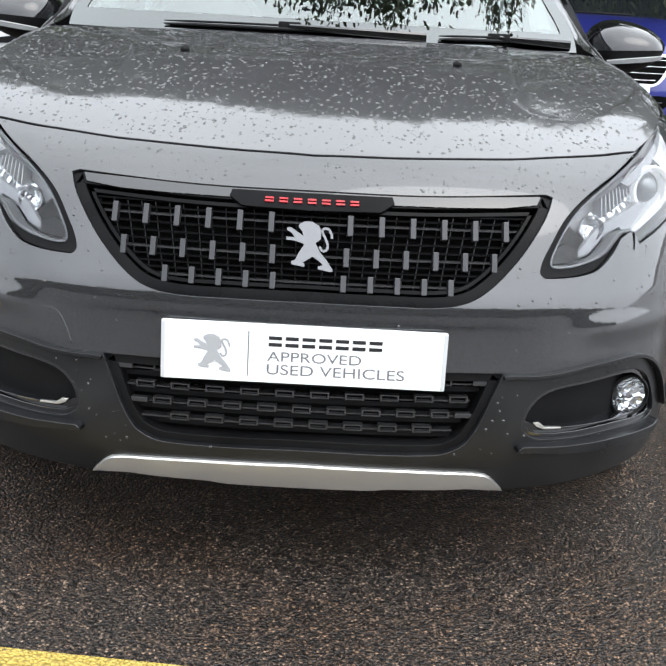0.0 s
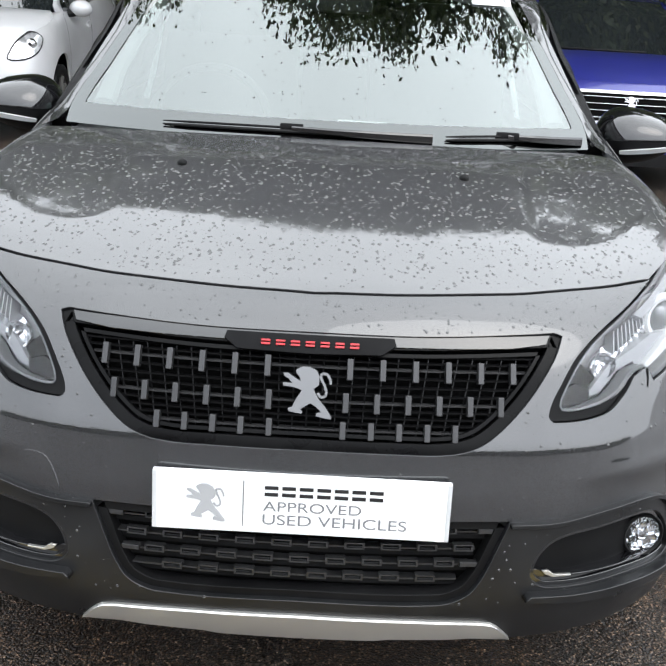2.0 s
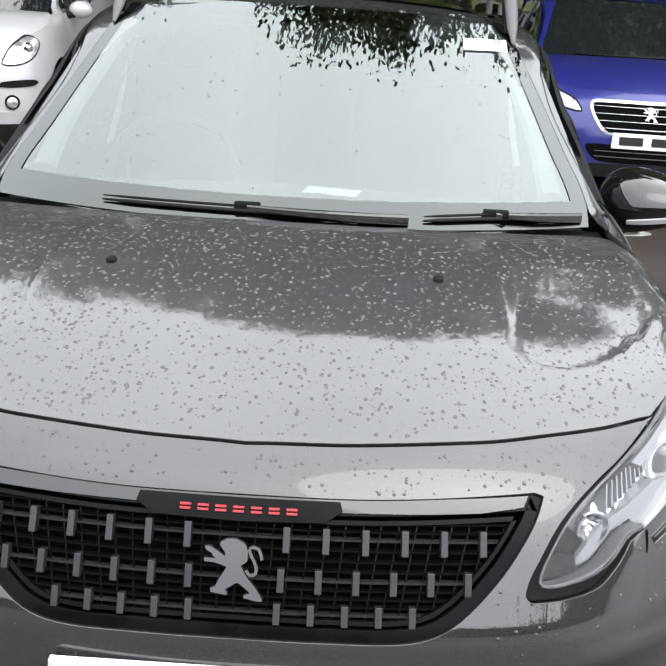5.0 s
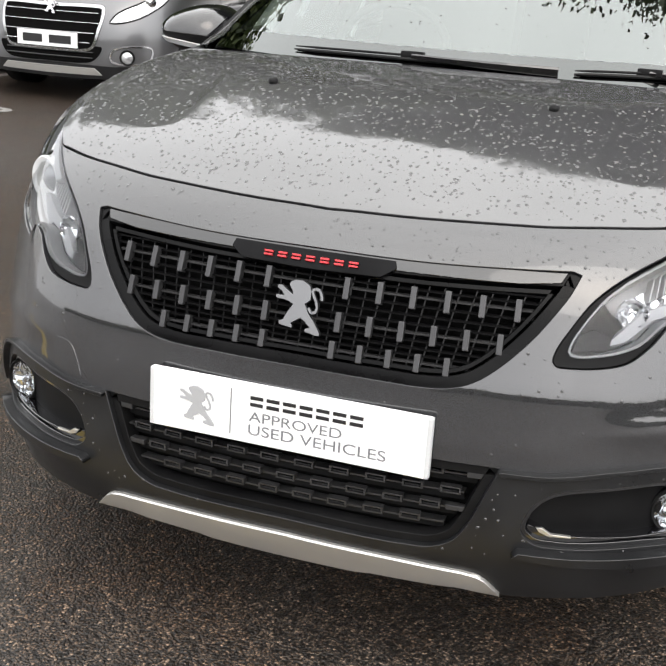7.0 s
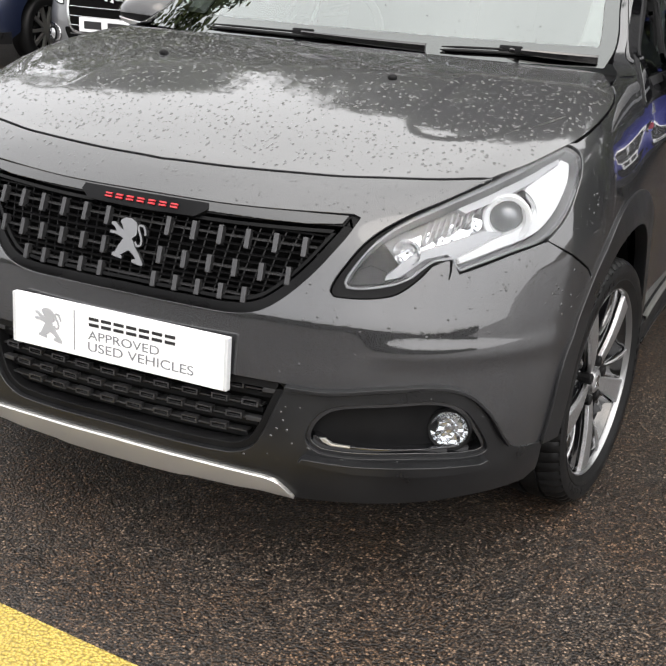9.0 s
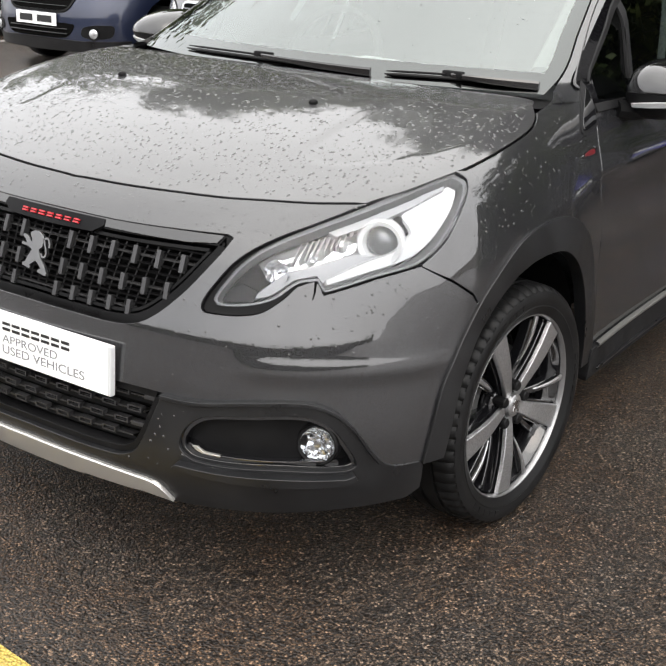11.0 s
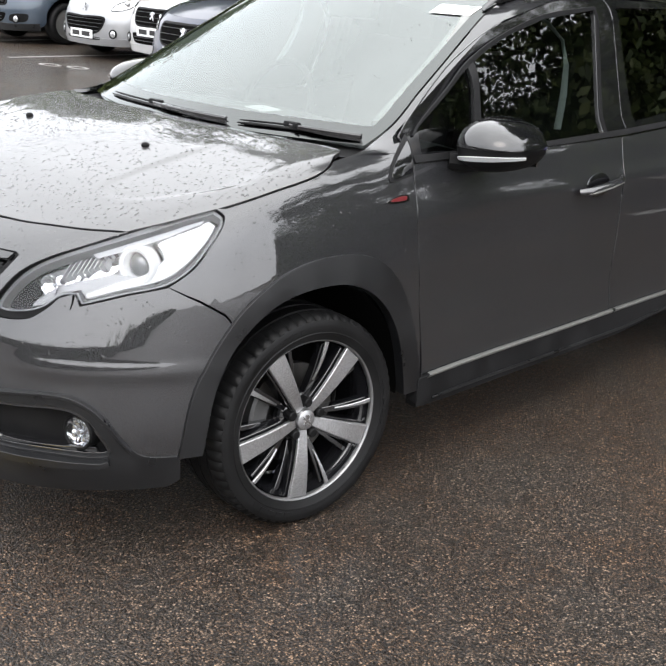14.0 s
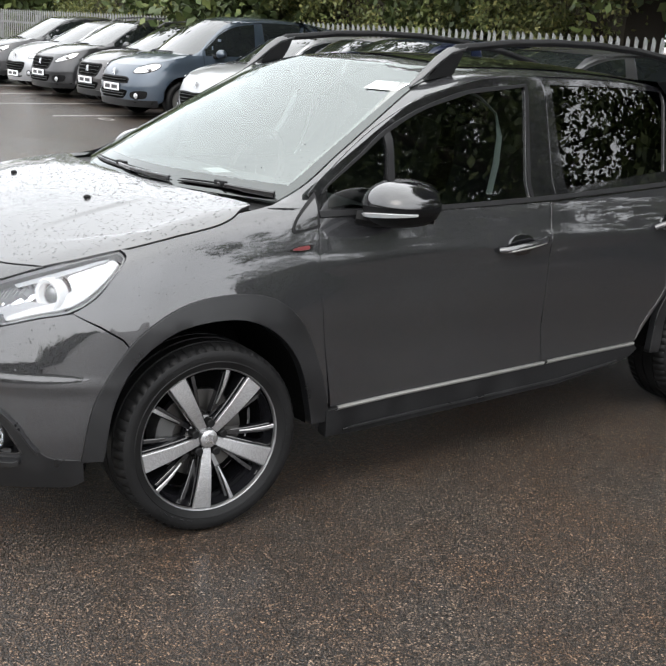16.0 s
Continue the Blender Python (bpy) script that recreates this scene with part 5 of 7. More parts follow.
# door handles
def handle(y, z, flip, parent):
    s = -1 if flip else 1
    h = new("door_handle")
    h.parent = parent
    tagged(h, "grey pull handle over a recess shaded in black, with a bright insert")
    m = skin_frame(y + 0.58, z, 0.0)
    # raised black shape whose colour stands for the shade in the painted scoop
    cup = bmesh.new()
    bmesh.ops.create_uvsphere(cup, u_segments=20, v_segments=10, radius=1)
    bmesh.ops.transform(cup, matrix=Matrix.Diagonal((0.070, 0.0045, 0.040, 1)), verts=cup.verts)
    bar = bmesh.new()
    pts = [(-0.115, -0.006, -0.018), (-0.09, -0.034, -0.013), (0, -0.042, 0.0), (0.08, -0.036, 0.012), (0.12, -0.012, 0.018)]
    bar2 = tube([Vector(p) for p in pts], [0.012, 0.014, 0.014, 0.014, 0.013], 10, flat=1.0)
    bar.free()
    strip = tube([Vector(p) + Vector((0, -0.012, -0.004)) for p in pts[:4]], [0.002, 0.0035, 0.0035, 0.002], 6)
    for nm, b, mat, lab in (("recess", cup, GLOSS, "black shape for the recess's shade"), ("pull", bar2, PAINT, "grey pull bar"), ("insert", strip, SILVER, "bright insert")):
        ob = part(nm, b, mat, h, lab, True)
        mm = m.copy()
        if flip:
            mm = Matrix.Diagonal((-1, 1, 1, 1)) @ mm @ Matrix.Diagonal((-1, 1, 1, 1))
        place(ob, mm, h)


for flip in (False, True):
    handle(2.055, 0.853, flip, front_doors[flip])
    handle(2.93, 0.905, flip, rear_doors[flip])

# roof rails
RAILGREY, *_ = material("grey_satin_rail", (0.11, 0.11, 0.112), 0.38, 0.6)
for s in (1, -1):
    rail = new("roof_rail")
    rail.parent = car
    tagged(rail, "black roof rail on a silver foot")
    line = [(1.83, 1.487), (1.90, 1.522), (2.0, 1.534), (2.16, 1.556), (2.40, 1.573), (2.65, 1.579), (2.90, 1.572), (3.20, 1.545), (3.45, 1.50), (3.58, 1.44)]
    part("rail_bar", tube([Vector((s * 0.54, y, z)) for y, z in line], 0.017, 10, flat=0.85), TRIM, rail, "black rail", True)
    foot = [(1.690, 1.378), (1.745, 1.420), (1.81, 1.474), (1.86, 1.506), (1.93, 1.526)]
    part("rail_foot", tube([Vector((s * 0.54, y, z)) for y, z in foot], [0.004, 0.015, 0.019, 0.019, 0.017], 10, flat=0.8), RAILGREY, rail, "silver rail foot", True)
    prof = [(1.76, 1.405), (1.80, 1.455), (1.88, 1.505), (1.92, 1.516), (1.90, 1.47), (1.87, 1.425)]
    bm = plate_bm([(a, b) for a, b in prof], 0.03)
    ob = part("rail_web", bm, BLACK, rail, "black web under the rail")
    place(ob, Matrix.Translation((s * 0.54 + 0.015, 0, 0)) @ pose(0, 0, 0, 0, 0, 90), rail)


# ---- wheels ----
def spoke_bm(r0, r1, w0, w1, x0, x1, deep, skew=0.0):
    bm = bmesh.new()
    n = 6
    rings = []
    for i in range(n + 1):
        t = i / n
        r = r0 + (r1 - r0) * t
        w = (w0 + (w1 - w0) * t) / 2
        x = x0 + (x1 - x0) * t + 0.006 * math.sin(math.pi * t)
        k = skew * t
        rings.append([bm.verts.new(v) for v in ((x, r, k - w), (x, r, k + w), (x - deep, r, k + w * 1.1), (x - deep, r, k - w * 1.1))])
    for a, b in zip(rings, rings[1:]):
        for j in range(4):
            bm.faces.new((a[j], a[(j + 1) % 4], b[(j + 1) % 4], b[j]))
    bm.faces.new(rings[0])
    bm.faces.new(rings[-1])
    bmesh.ops.recalc_face_normals(bm, faces=bm.faces)
    es = [e for e in bm.edges if e.calc_face_angle(0) > 0.8 and (e.verts[0].co - e.verts[1].co).length > 0.01]
    bmesh.ops.bevel(bm, geom=es, offset=0.0015, segments=1, affect="EDGES")
    return bm


MACHINED, _n, _l, _s = material("diamond_cut_alloy", (0.42, 0.42, 0.43), 0.36, 0.9)
_l.new(ramp(_n, _l, noise_tex(_n, _l, coords(_n, _l), 260, 2), (0.35, (0.34, 0.34, 0.345)), (0.65, (0.50, 0.50, 0.51))), _s.inputs["Base Color"])


LIPMETAL, *_ = material("rim_lip_alloy", (0.30, 0.30, 0.305), 0.34, 0.9)


def build_wheel():
    w = new("wheel")
    tagged(w, "five-spoke black and machined alloy wheel with a worn black tyre")
    sides = 240
    prof = [(-0.094, 0.222, 0), (-0.099, 0.240, 0), (-0.104, 0.265, 0), (-0.101, 0.285, 0), (-0.092, 0.298, 1), (-0.080, 0.3045, 1), (-0.052, 0.3065, 0), (-0.051, 0.300, 0), (-0.044, 0.300, 0), (-0.043, 0.307, 0), (-0.006, 0.307, 0), (-0.005, 0.300, 0), (0.004, 0.300, 0),
            (0.005, 0.307, 0), (0.043, 0.307, 0), (0.044, 0.300, 0), (0.051, 0.300, 0), (0.052, 0.3065, 0), (0.080, 0.3045, 1), (0.092, 0.298, 1), (0.098, 0.291, 1), (0.1005, 0.2885, 0), (0.1015, 0.285, 0), (0.104, 0.276, 0), (0.1045, 0.265, 0), (0.102, 0.250, 0), (0.1035, 0.247, 0), (0.101, 0.240, 0), (0.094, 0.222, 0)]
    bm = bmesh.new()
    rings = []
    for x, r, tread in prof:
        ring = []
        for k in range(sides):
            a = 2 * math.pi * k / sides
            rr = 0.229 + (r - 0.222) * 0.835 - (0.0065 if tread and k % 4 == 0 else 0)
            ring.append(bm.verts.new((x, rr * math.cos(a), rr * math.sin(a))))
        rings.append(ring)
    for r0, r1 in zip(rings, rings[1:]):
        for k in range(sides):
            bm.faces.new((r0[k], r0[(k + 1) % sides], r1[(k + 1) % sides], r1[k]))
    bmesh.ops.recalc_face_normals(bm, faces=bm.faces)
    tyre = part("tyre", bm, RUBBER, w, "black tyre with ribbed shoulders", True)
    # raised blank marks on the sidewall
    for base in (100, 230, 350):
        for k in range(5):
            bm = bmesh.new()
            box(bm, 0.1025, 0.1052, 0.258, 0.271, -0.009, 0.009, 0.0, Matrix.Rotation(math.radians(base + k * 6.5), 4, "X"))
            part("sidewall_mark", bm, RUBBER, tyre, "raised blank sidewall mark")
    rim = part("rim", revolve([(-0.09, 0.228), (-0.085, 0.218), (-0.02, 0.196), (0.040, 0.200), (0.066, 0.210), (0.080, 0.2190), (0.0815, 0.2190)], 72), GLOSS, w, "gloss black rim barrel", True)
    part("rim_lip", revolve([(0.080, 0.2225), (0.0905, 0.2240), (0.0940, 0.2262), (0.0945, 0.2280), (0.090, 0.2300)], 96), LIPMETAL, w, "bright machined rim lip", True)
    for k in range(5):
        a = math.radians(50 + 72 * k)
        for name, turn, args, mat, lab in (
                ("spoke", a, (0.030, 0.2215, 0.026, 0.058, 0.074, 0.089, 0.010), MACHINED, "broad machined spoke"),
                ("spoke_side", a, (0.030, 0.2150, 0.040, 0.072, 0.060, 0.074, 0.040), GLOSS, "black spoke flank"),
                ("thin_spoke", a + math.radians(27), (0.110, 0.2215, 0.004, 0.013, 0.070, 0.088, 0.006), MACHINED, "thin machined spoke"),
                ("spoke_web", a + math.radians(26), (0.050, 0.2120, 0.014, 0.026, 0.050, 0.078, 0.026), GLOSS, ""),
                ("spoke_web", a - math.radians(16), (0.060, 0.2080, 0.010, 0.014, 0.040, 0.062, 0.022), GLOSS, "")):
            ob = part(name, spoke_bm(*args), mat, w, lab, False)
            ob.matrix_basis = Matrix.Rotation(turn, 4, "X")
        bolt = part("wheel_bolt", revolve([(0.084, 0.001), (0.084, 0.0105), (0.081, 0.0135), (0.04, 0.0135)], 12), BLACK, w, "black wheel bolt")
        bolt.matrix_basis = Matrix.Rotation(a + 0.63, 4, "X") @ Matrix.Translation((0.002, 0.050, 0))
    part("hub", revolve([(0.03, 0.075), (0.050, 0.068), (0.064, 0.046), (0.070, 0.030)], 40), GLOSS, w, "black hub", True)
    part("hub_cap", revolve([(0.085, 0.001), (0.085, 0.024), (0.0825, 0.028), (0.070, 0.030)], 32), MACHINED, w, "grey metal hub cap", True)
    emblem("cap_emblem", w, 0.034, CHROME, Matrix.Translation((0.0858, 0, 0)) @ pose(0, 0, 0, 0, 0, 90), 0.001, "small raised emblem")
    disc = part("brake_disc", revolve([(0.012, 0.06), (0.012, 0.14), (-0.012, 0.14), (-0.012, 0.06)], 56), DISC, w, "steel brake disc", True)
    bm = bmesh.new()
    arc = []
    for k in range(9):
        a = math.radians(152 + k * 7.5)
        arc.append([bm.verts.new((x, r * math.cos(a), r * math.sin(a))) for x, r in ((-0.035, 0.100), (0.036, 0.100), (0.041, 0.106), (0.041, 0.150), (0.035, 0.158), (-0.035, 0.158))])
    for p, q in zip(arc, arc[1:]):
        for j in range(6):
            bm.faces.new((p[j], p[(j + 1) % 6], q[(j + 1) % 6], q[j]))
    bm.faces.new(arc[0])
    bm.faces.new(arc[-1][::-1])
    bmesh.ops.recalc_face_normals(bm, faces=bm.faces)
    part("brake_caliper", bm, CALIPER, w, "grey brake caliper")
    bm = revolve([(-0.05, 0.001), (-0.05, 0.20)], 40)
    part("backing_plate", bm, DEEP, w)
    return w


wheel = build_wheel()
wheel.parent = car
WC = TILT.inverted() @ Vector((0.733, 0.798, 0.300))
wheel.matrix_basis = Matrix.Translation(WC) @ pose(0, 0, 0, 0, 0, -5)
for x, y, turn in ((-0.733, 0.798, 175), (0.715, 0.795 + REAR, 0), (-0.715, 0.795 + REAR, 180)):
    w2 = copy_thing(wheel, Matrix.Translation(TILT.inverted() @ Vector((x, y, 0.300))) @ pose(0, 0, 0, 0, 0, turn))
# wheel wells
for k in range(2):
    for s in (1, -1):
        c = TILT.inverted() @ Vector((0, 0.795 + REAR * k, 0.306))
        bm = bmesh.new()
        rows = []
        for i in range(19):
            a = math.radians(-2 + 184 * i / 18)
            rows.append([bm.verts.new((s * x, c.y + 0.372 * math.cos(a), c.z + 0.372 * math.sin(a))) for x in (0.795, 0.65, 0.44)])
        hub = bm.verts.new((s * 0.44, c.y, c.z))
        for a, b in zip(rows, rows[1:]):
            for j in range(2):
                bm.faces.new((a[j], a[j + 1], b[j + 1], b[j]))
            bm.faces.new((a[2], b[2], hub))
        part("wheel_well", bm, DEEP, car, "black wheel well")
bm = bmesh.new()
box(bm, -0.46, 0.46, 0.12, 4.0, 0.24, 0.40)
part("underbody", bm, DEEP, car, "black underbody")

# ---- cabin ----
cabin = new("cabin")
cabin.parent = car
tagged(cabin, "dark cabin seen through the windows")
bm = bmesh.new()
rows = []
for y, z in ((0.98, 0.995), (1.15, 1.012), (1.34, 1.02), (1.48, 0.995), (1.54, 0.93), (1.55, 0.70)):
    rows.append([bm.verts.new((x, y + 0.3 * x * x * (1 if y < 1.3 else 0.2), z - 0.03 * (x / 0.7) ** 2)) for x in np.linspace(-0.68, 0.68, 13)])
for a, b in zip(rows, rows[1:]):
    for i in range(12):
        bm.faces.new((a[i], a[i + 1], b[i + 1], b[i]))
part("dashboard", bm, DASH, cabin, "dashboard, its grey lifted for haze in the windscreen", True)
for s in (1, -1):
    trim = [Vector((s * x, y, z)) for x, y, z in ((0.598, 1.20, 1.045), (0.588, 1.30, 1.12), (0.565, 1.44, 1.21), (0.53, 1.58, 1.30), (0.49, 1.70, 1.375))]
    part("pillar_lining", tube(trim, [0.030, 0.028, 0.027, 0.027, 0.030], 8, flat=0.6), PILLAR, cabin, "pale grey inner pillar lining", True)
bm = bmesh.new()
box(bm, -0.72, 0.72, 1.2, 3.9, 0.42, 0.47)
part("cabin_floor", bm, CABIN, cabin)
for s in (1, -1):
    seat = new("seat")
    seat.parent = cabin
    for nm, dims, m in (("seat_cushion", (-0.25, 0.25, -0.26, 0.26, -0.09, 0.09), pose(s * 0.37, 2.0, 0.62)), ("seat_back", (-0.25, 0.25, -0.07, 0.07, -0.32, 0.32), pose(s * 0.37, 2.34, 0.92, -16)), ("head_restraint", (-0.13, 0.13, -0.05, 0.05, -0.09, 0.09), pose(s * 0.37, 2.42, 1.29, -10))):
        bm = bmesh.new()
        box(bm, *dims, 0.045)
        place(part(nm, bm, FABRIC, seat, "", True), m, seat)
bm = bmesh.new()
box(bm, -0.62, 0.62, 3.0, 3.16, 0.6, 1.18, 0.05)
part("rear_bench", bm, FABRIC, cabin, "dark rear seat back", True)
ring = [Vector((-0.37 + 0.18 * math.cos(a), 1.66 + 0.06 * math.sin(a), 0.97 + 0.165 * math.sin(a))) for a in [2 * math.pi * k / 28 for k in range(29)]]
part("steering_wheel", tube(ring, 0.014, 8, ends=False), CABIN, cabin, "dark steering wheel", True)
for s in (1, -1):
    belt = [Vector((s * x, y, z)) for x, y, z in ((0.630, 2.045, 1.01), (0.610, 2.085, 1.12), (0.592, 2.105, 1.22), (0.570, 2.095, 1.30), (0.545, 2.03, 1.355), (0.52, 1.93, 1.385))]
    part("pillar_trim", tube(belt, 0.012, 6, flat=0.35), BELT, cabin, "pale trim edge inside the pillar", True)
bm = bmesh.new()
box(bm, -0.065, 0.065, -0.034, 0.034, 0, 0.0015)
place(part("dash_paper", bm, PAPER, cabin, "white paper lying on the dashboard"), pose(0.085, 1.20, 1.028, 4, 0, -12), cabin)
at = np.array([(x, 2.3, z) for z in np.linspace(1.356, 1.384, 3) for x in np.linspace(0.40, 0.52, 5)])
grid_patch("screen_sticker", at, np.array([[0, -1.0, 0]]) + 0 * at, green, (3, 5), PAPER, car, "white sticker at the windscreen's top", lift=0.0045)
bm = bmesh.new()
box(bm, -0.11, 0.11, -0.02, 0.02, -0.035, 0.035, 0.015)
place(part("interior_mirror", bm, CABIN, cabin, "", True), pose(0, 1.66, 1.350, -8), cabin)

# ---- rain on the paintwork ----
rng = np.random.default_rng(7)


def drops(name, centres, normals, radii, parent, label):
    verts, faces = [], []
    for p, n, r in zip(centres, normals, radii):
        n = Vector(n)
        a = n.orthogonal().normalized()
        b = n.cross(a)
        base = len(verts)
        st = rng.uniform(0.85, 1.15)
        for h, q in ((0.0, 1.0), (0.22, 0.82), (0.34, 0.45)):
            for k in range(8):
                t = 2 * math.pi * k / 8
                verts.append(Vector(p) + (a * math.cos(t) * st + b * math.sin(t)) * r * q + n * (r * h - 0.0002))
        verts.append(Vector(p) + n * r * 0.38)
        for i in range(2):
            for k in range(8):
                faces.append((base + i * 8 + k, base + i * 8 + (k + 1) % 8, base + (i + 1) * 8 + (k + 1) % 8, base + (i + 1) * 8 + k))
        for k in range(8):
            faces.append((base + 16 + k, base + 16 + (k + 1) % 8, base + 24))
    ob = link_mesh(name, verts, faces, WATER, parent, label)
    return tagged(ob, kind="stuff")


def drop_sizes(n):
    return 0.0014 + 0.0029 * rng.random(n) ** 2.0


hp = offset_poly(mirrored(hood_half), 0.012)
q = np.stack([rng.uniform(-0.78, 0.78, 5600), rng.uniform(0.13, 0.95, 5600)], 1)
q = q[inside(hp, q)]
p = hood_xy(q[:, 0], q[:, 1])
drops("rain_film", p, gradient(lower, p), drop_sizes(len(p)), car, "clear raindrops on the bonnet")
q = np.stack([rng.uniform(-0.76, 0.76, 5200), 0.13 + 0.80 * rng.random(5200) ** 0.8], 1)
q = q[inside(hp, q)]
p = hood_xy(q[:, 0], q[:, 1])
drops("rain_film", p, gradient(lower, p), 0.0006 + 0.0006 * rng.random(len(p)), car, "fine rain mist on the bonnet")
bp = offset_poly(mirrored(bumper_half), 0.01)
q = np.stack([rng.uniform(-1.05, 1.05, 3600), rng.uniform(0.44, 0.84, 3600)], 1)
q = q[inside(bp, q) & ~inside(offset_poly(grille_hole, -0.006), q) & (rng.random(len(q)) < np.clip((q[:, 1] - 0.50) / 0.25, 0.05, 1))]
p = wrap(q[:, 0], q[:, 1])
drops("rain_film", p, gradient(shell, p), drop_sizes(len(p)) * 0.8, car, "clear raindrops on the bumper")
q = np.stack([rng.uniform(-0.5, 0.5, 260), rng.uniform(1.03, 1.40, 260)], 1)
at = np.stack([q[:, 0], 0 * q[:, 0] + 2.3, q[:, 1]], 1)
p = solve_out(green, at, np.array([[0, -1.0, 0]]) + 0 * at, 0, 3)
drops("rain_film", p + gradient(green, p) * 0.001, gradient(green, p), drop_sizes(len(p)) * 0.7, car, "clear raindrops on the windscreen")
q = np.stack([rng.uniform(0.95, 1.75, 420), rng.uniform(0.70, 0.98, 420)], 1)
q = q[inside(offset_poly(fender_poly, 0.01), q)]
for s in (1, -1):
    p = wrap(s * q[:, 0], q[:, 1])
    drops("rain_film", p, gradient(shell, p), drop_sizes(len(p)) * 0.7, car, "clear raindrops on the wing")
q = np.stack([rng.uniform(-0.78, 0.78, 320), rng.uniform(0.26, 0.44, 320)], 1)
q = q[inside(mirrored(clad_half), q) & ~inside(POCKET, q) & ~inside(POCKET * (-1, 1), q)]
p = wrap(q[:, 0], q[:, 1])
drops("rain_film", p + gradient(shell, p) * 0.003, gradient(shell, p), drop_sizes(len(p)) * 0.8, car, "clear raindrops on the lower bumper")

# ---- ground, markings, fence, trees ----
def flat_sheet(name, corners, z, mat, label, cuts=1):
    bm = bmesh.new()
    bm.faces.new([bm.verts.new((x, y, z)) for x, y in corners])
    ob = part(name, bm, mat, None, label)
    return tagged(ob, category="road marking" if mat is not ASPHALT else "ground", kind="structure")


flat_sheet("ground", ((-400, -400), (400, -400), (400, 400), (-400, 400)), 0.0, ASPHALT, "wet dark asphalt car park with pale stone chips")
flat_sheet("yellow_line", ((-6, 0.245), (0.95, -0.378), (0.95, -0.533), (-6, 0.090)), 0.004, YELLOW, "worn yellow painted line on the asphalt")
for x in (-25.3, -22.8, -20.3, -17.9, -15.5, -13.1, -10.7, -8.35, -5.38, -1.15, 0.95, 3.35, 5.8):
    flat_sheet("bay_line", ((x - 0.2, 5.3 if x == -5.38 else 6.3), (x - 0.10, 5.3 if x == -5.38 else 6.3), (x + 0.10, 11.0), (x, 11.0)), 0.004, ROADWHITE, "worn white parking bay line")
for x, y in ((-4.75, 5.0), (-4.42, 5.15), (-9.9, 6.35), (-9.5, 6.5), (-12.6, 6.9), (1.85, 5.75)):
    bm = bmesh.new()
    ring = []
    for r in (0.62, 1.0):
        ring.append([bm.verts.new((x + 0.20 * r * math.cos(a), y + 0.11 * r * math.sin(a), 0.004)) for a in [2 * math.pi * k / 24 for k in range(24)]])
    for k in range(24):
        bm.faces.new((ring[0][k], ring[1][k], ring[1][(k + 1) % 24], ring[0][(k + 1) % 24]))
    tagged(part("bay_mark", bm, ROADWHITE, None, "small white oval painted in front of a bay"), category="road marking", kind="structure")
bm = bmesh.new()
bm.faces.new([bm.verts.new(v) for v in ((-120, 11.6, 0.006), (60, 11.6, 0.006), (60, 40, 1.2), (-120, 40, 1.2))])
tagged(part("verge", bm, SOILSHADE, None, "dark soil bank behind the fence"), category="ground", kind="structure")

FENCE_Y, FENCE_TOP = 11.4, 1.62
fence = thing("palisade_fence", "grey galvanised palisade fence with splayed pointed pales", "fence", at=pose(0, FENCE_Y, 0))
pale_me = None
n_pale = 0
rest_v, rest_f = [], []
def pale_geo():
    prof = ((-0.034, 0.0), (-0.012, 0.012), (0.012, 0.012), (0.034, 0.0))
    v, f = [], []
    for z in (0.05, FENCE_TOP - 0.16):
        v += [(x, -y, z) for x, y in prof]
    tips = [(-0.034, 0.012, FENCE_TOP - 0.05), (-0.010, -0.010, FENCE_TOP), (0.010, -0.010, FENCE_TOP), (0.034, 0.012, FENCE_TOP - 0.05)]
    v += tips
    f += [(i, i + 1, 4 + i + 1, 4 + i) for i in range(3)] + [(4 + i, 5 + i, 9 + i, 8 + i) for i in range(3)]
    b = len(v)
    v += [(x, y + 0.003, z) for x, y, z in v[:b]]
    f += [tuple(b + q for q in reversed(t)) for t in f[:6]]
    f += [(0, 4, b + 4, b), (3, b + 3, b + 7, 7), (4, 8, b + 8, b + 4), (7, b + 7, b + 11, 11)]
    return v, f
pv, pf = pale_geo()
pale_me = bpy.data.meshes.new("pale")
pale_me.from_pydata(pv, [], pf)
pale_me.materials.append(GALV)
x = -29.0
while x < 12.0:
    if -12.0 < x < 8.0 and n_pale < 290:
        ob = new("pale", pale_me)
        ob.parent = fence
        ob.matrix_basis = pose(x, 0, 0, random.uniform(-0.5, 0.5), random.uniform(-0.7, 0.7))
        n_pale += 1
    else:
        b = len(rest_v)
        rest_v += [(a + x, c, d) for a, c, d in pv]
        rest_f += [tuple(b + q for q in t) for t in pf]
    x += 0.145
tagged(link_mesh("distant_paling", rest_v, rest_f, GALV, fence, "far pales of the fence", smooth=False), kind="stuff")
for z in (0.35, 1.25):
    bm = bmesh.new()
    box(bm, -29.0, 12.0, 0.004, 0.05, z, z + 0.05)
    part("fence_rail", bm, GALV, fence)
for k in range(16):
    bm = bmesh.new()
    box(bm, -29 + k * 2.7 - 0.05, -29 + k * 2.7 + 0.05, 0.05, 0.15, 0, FENCE_TOP - 0.12)
    part("fence_post", bm, GALV, fence)


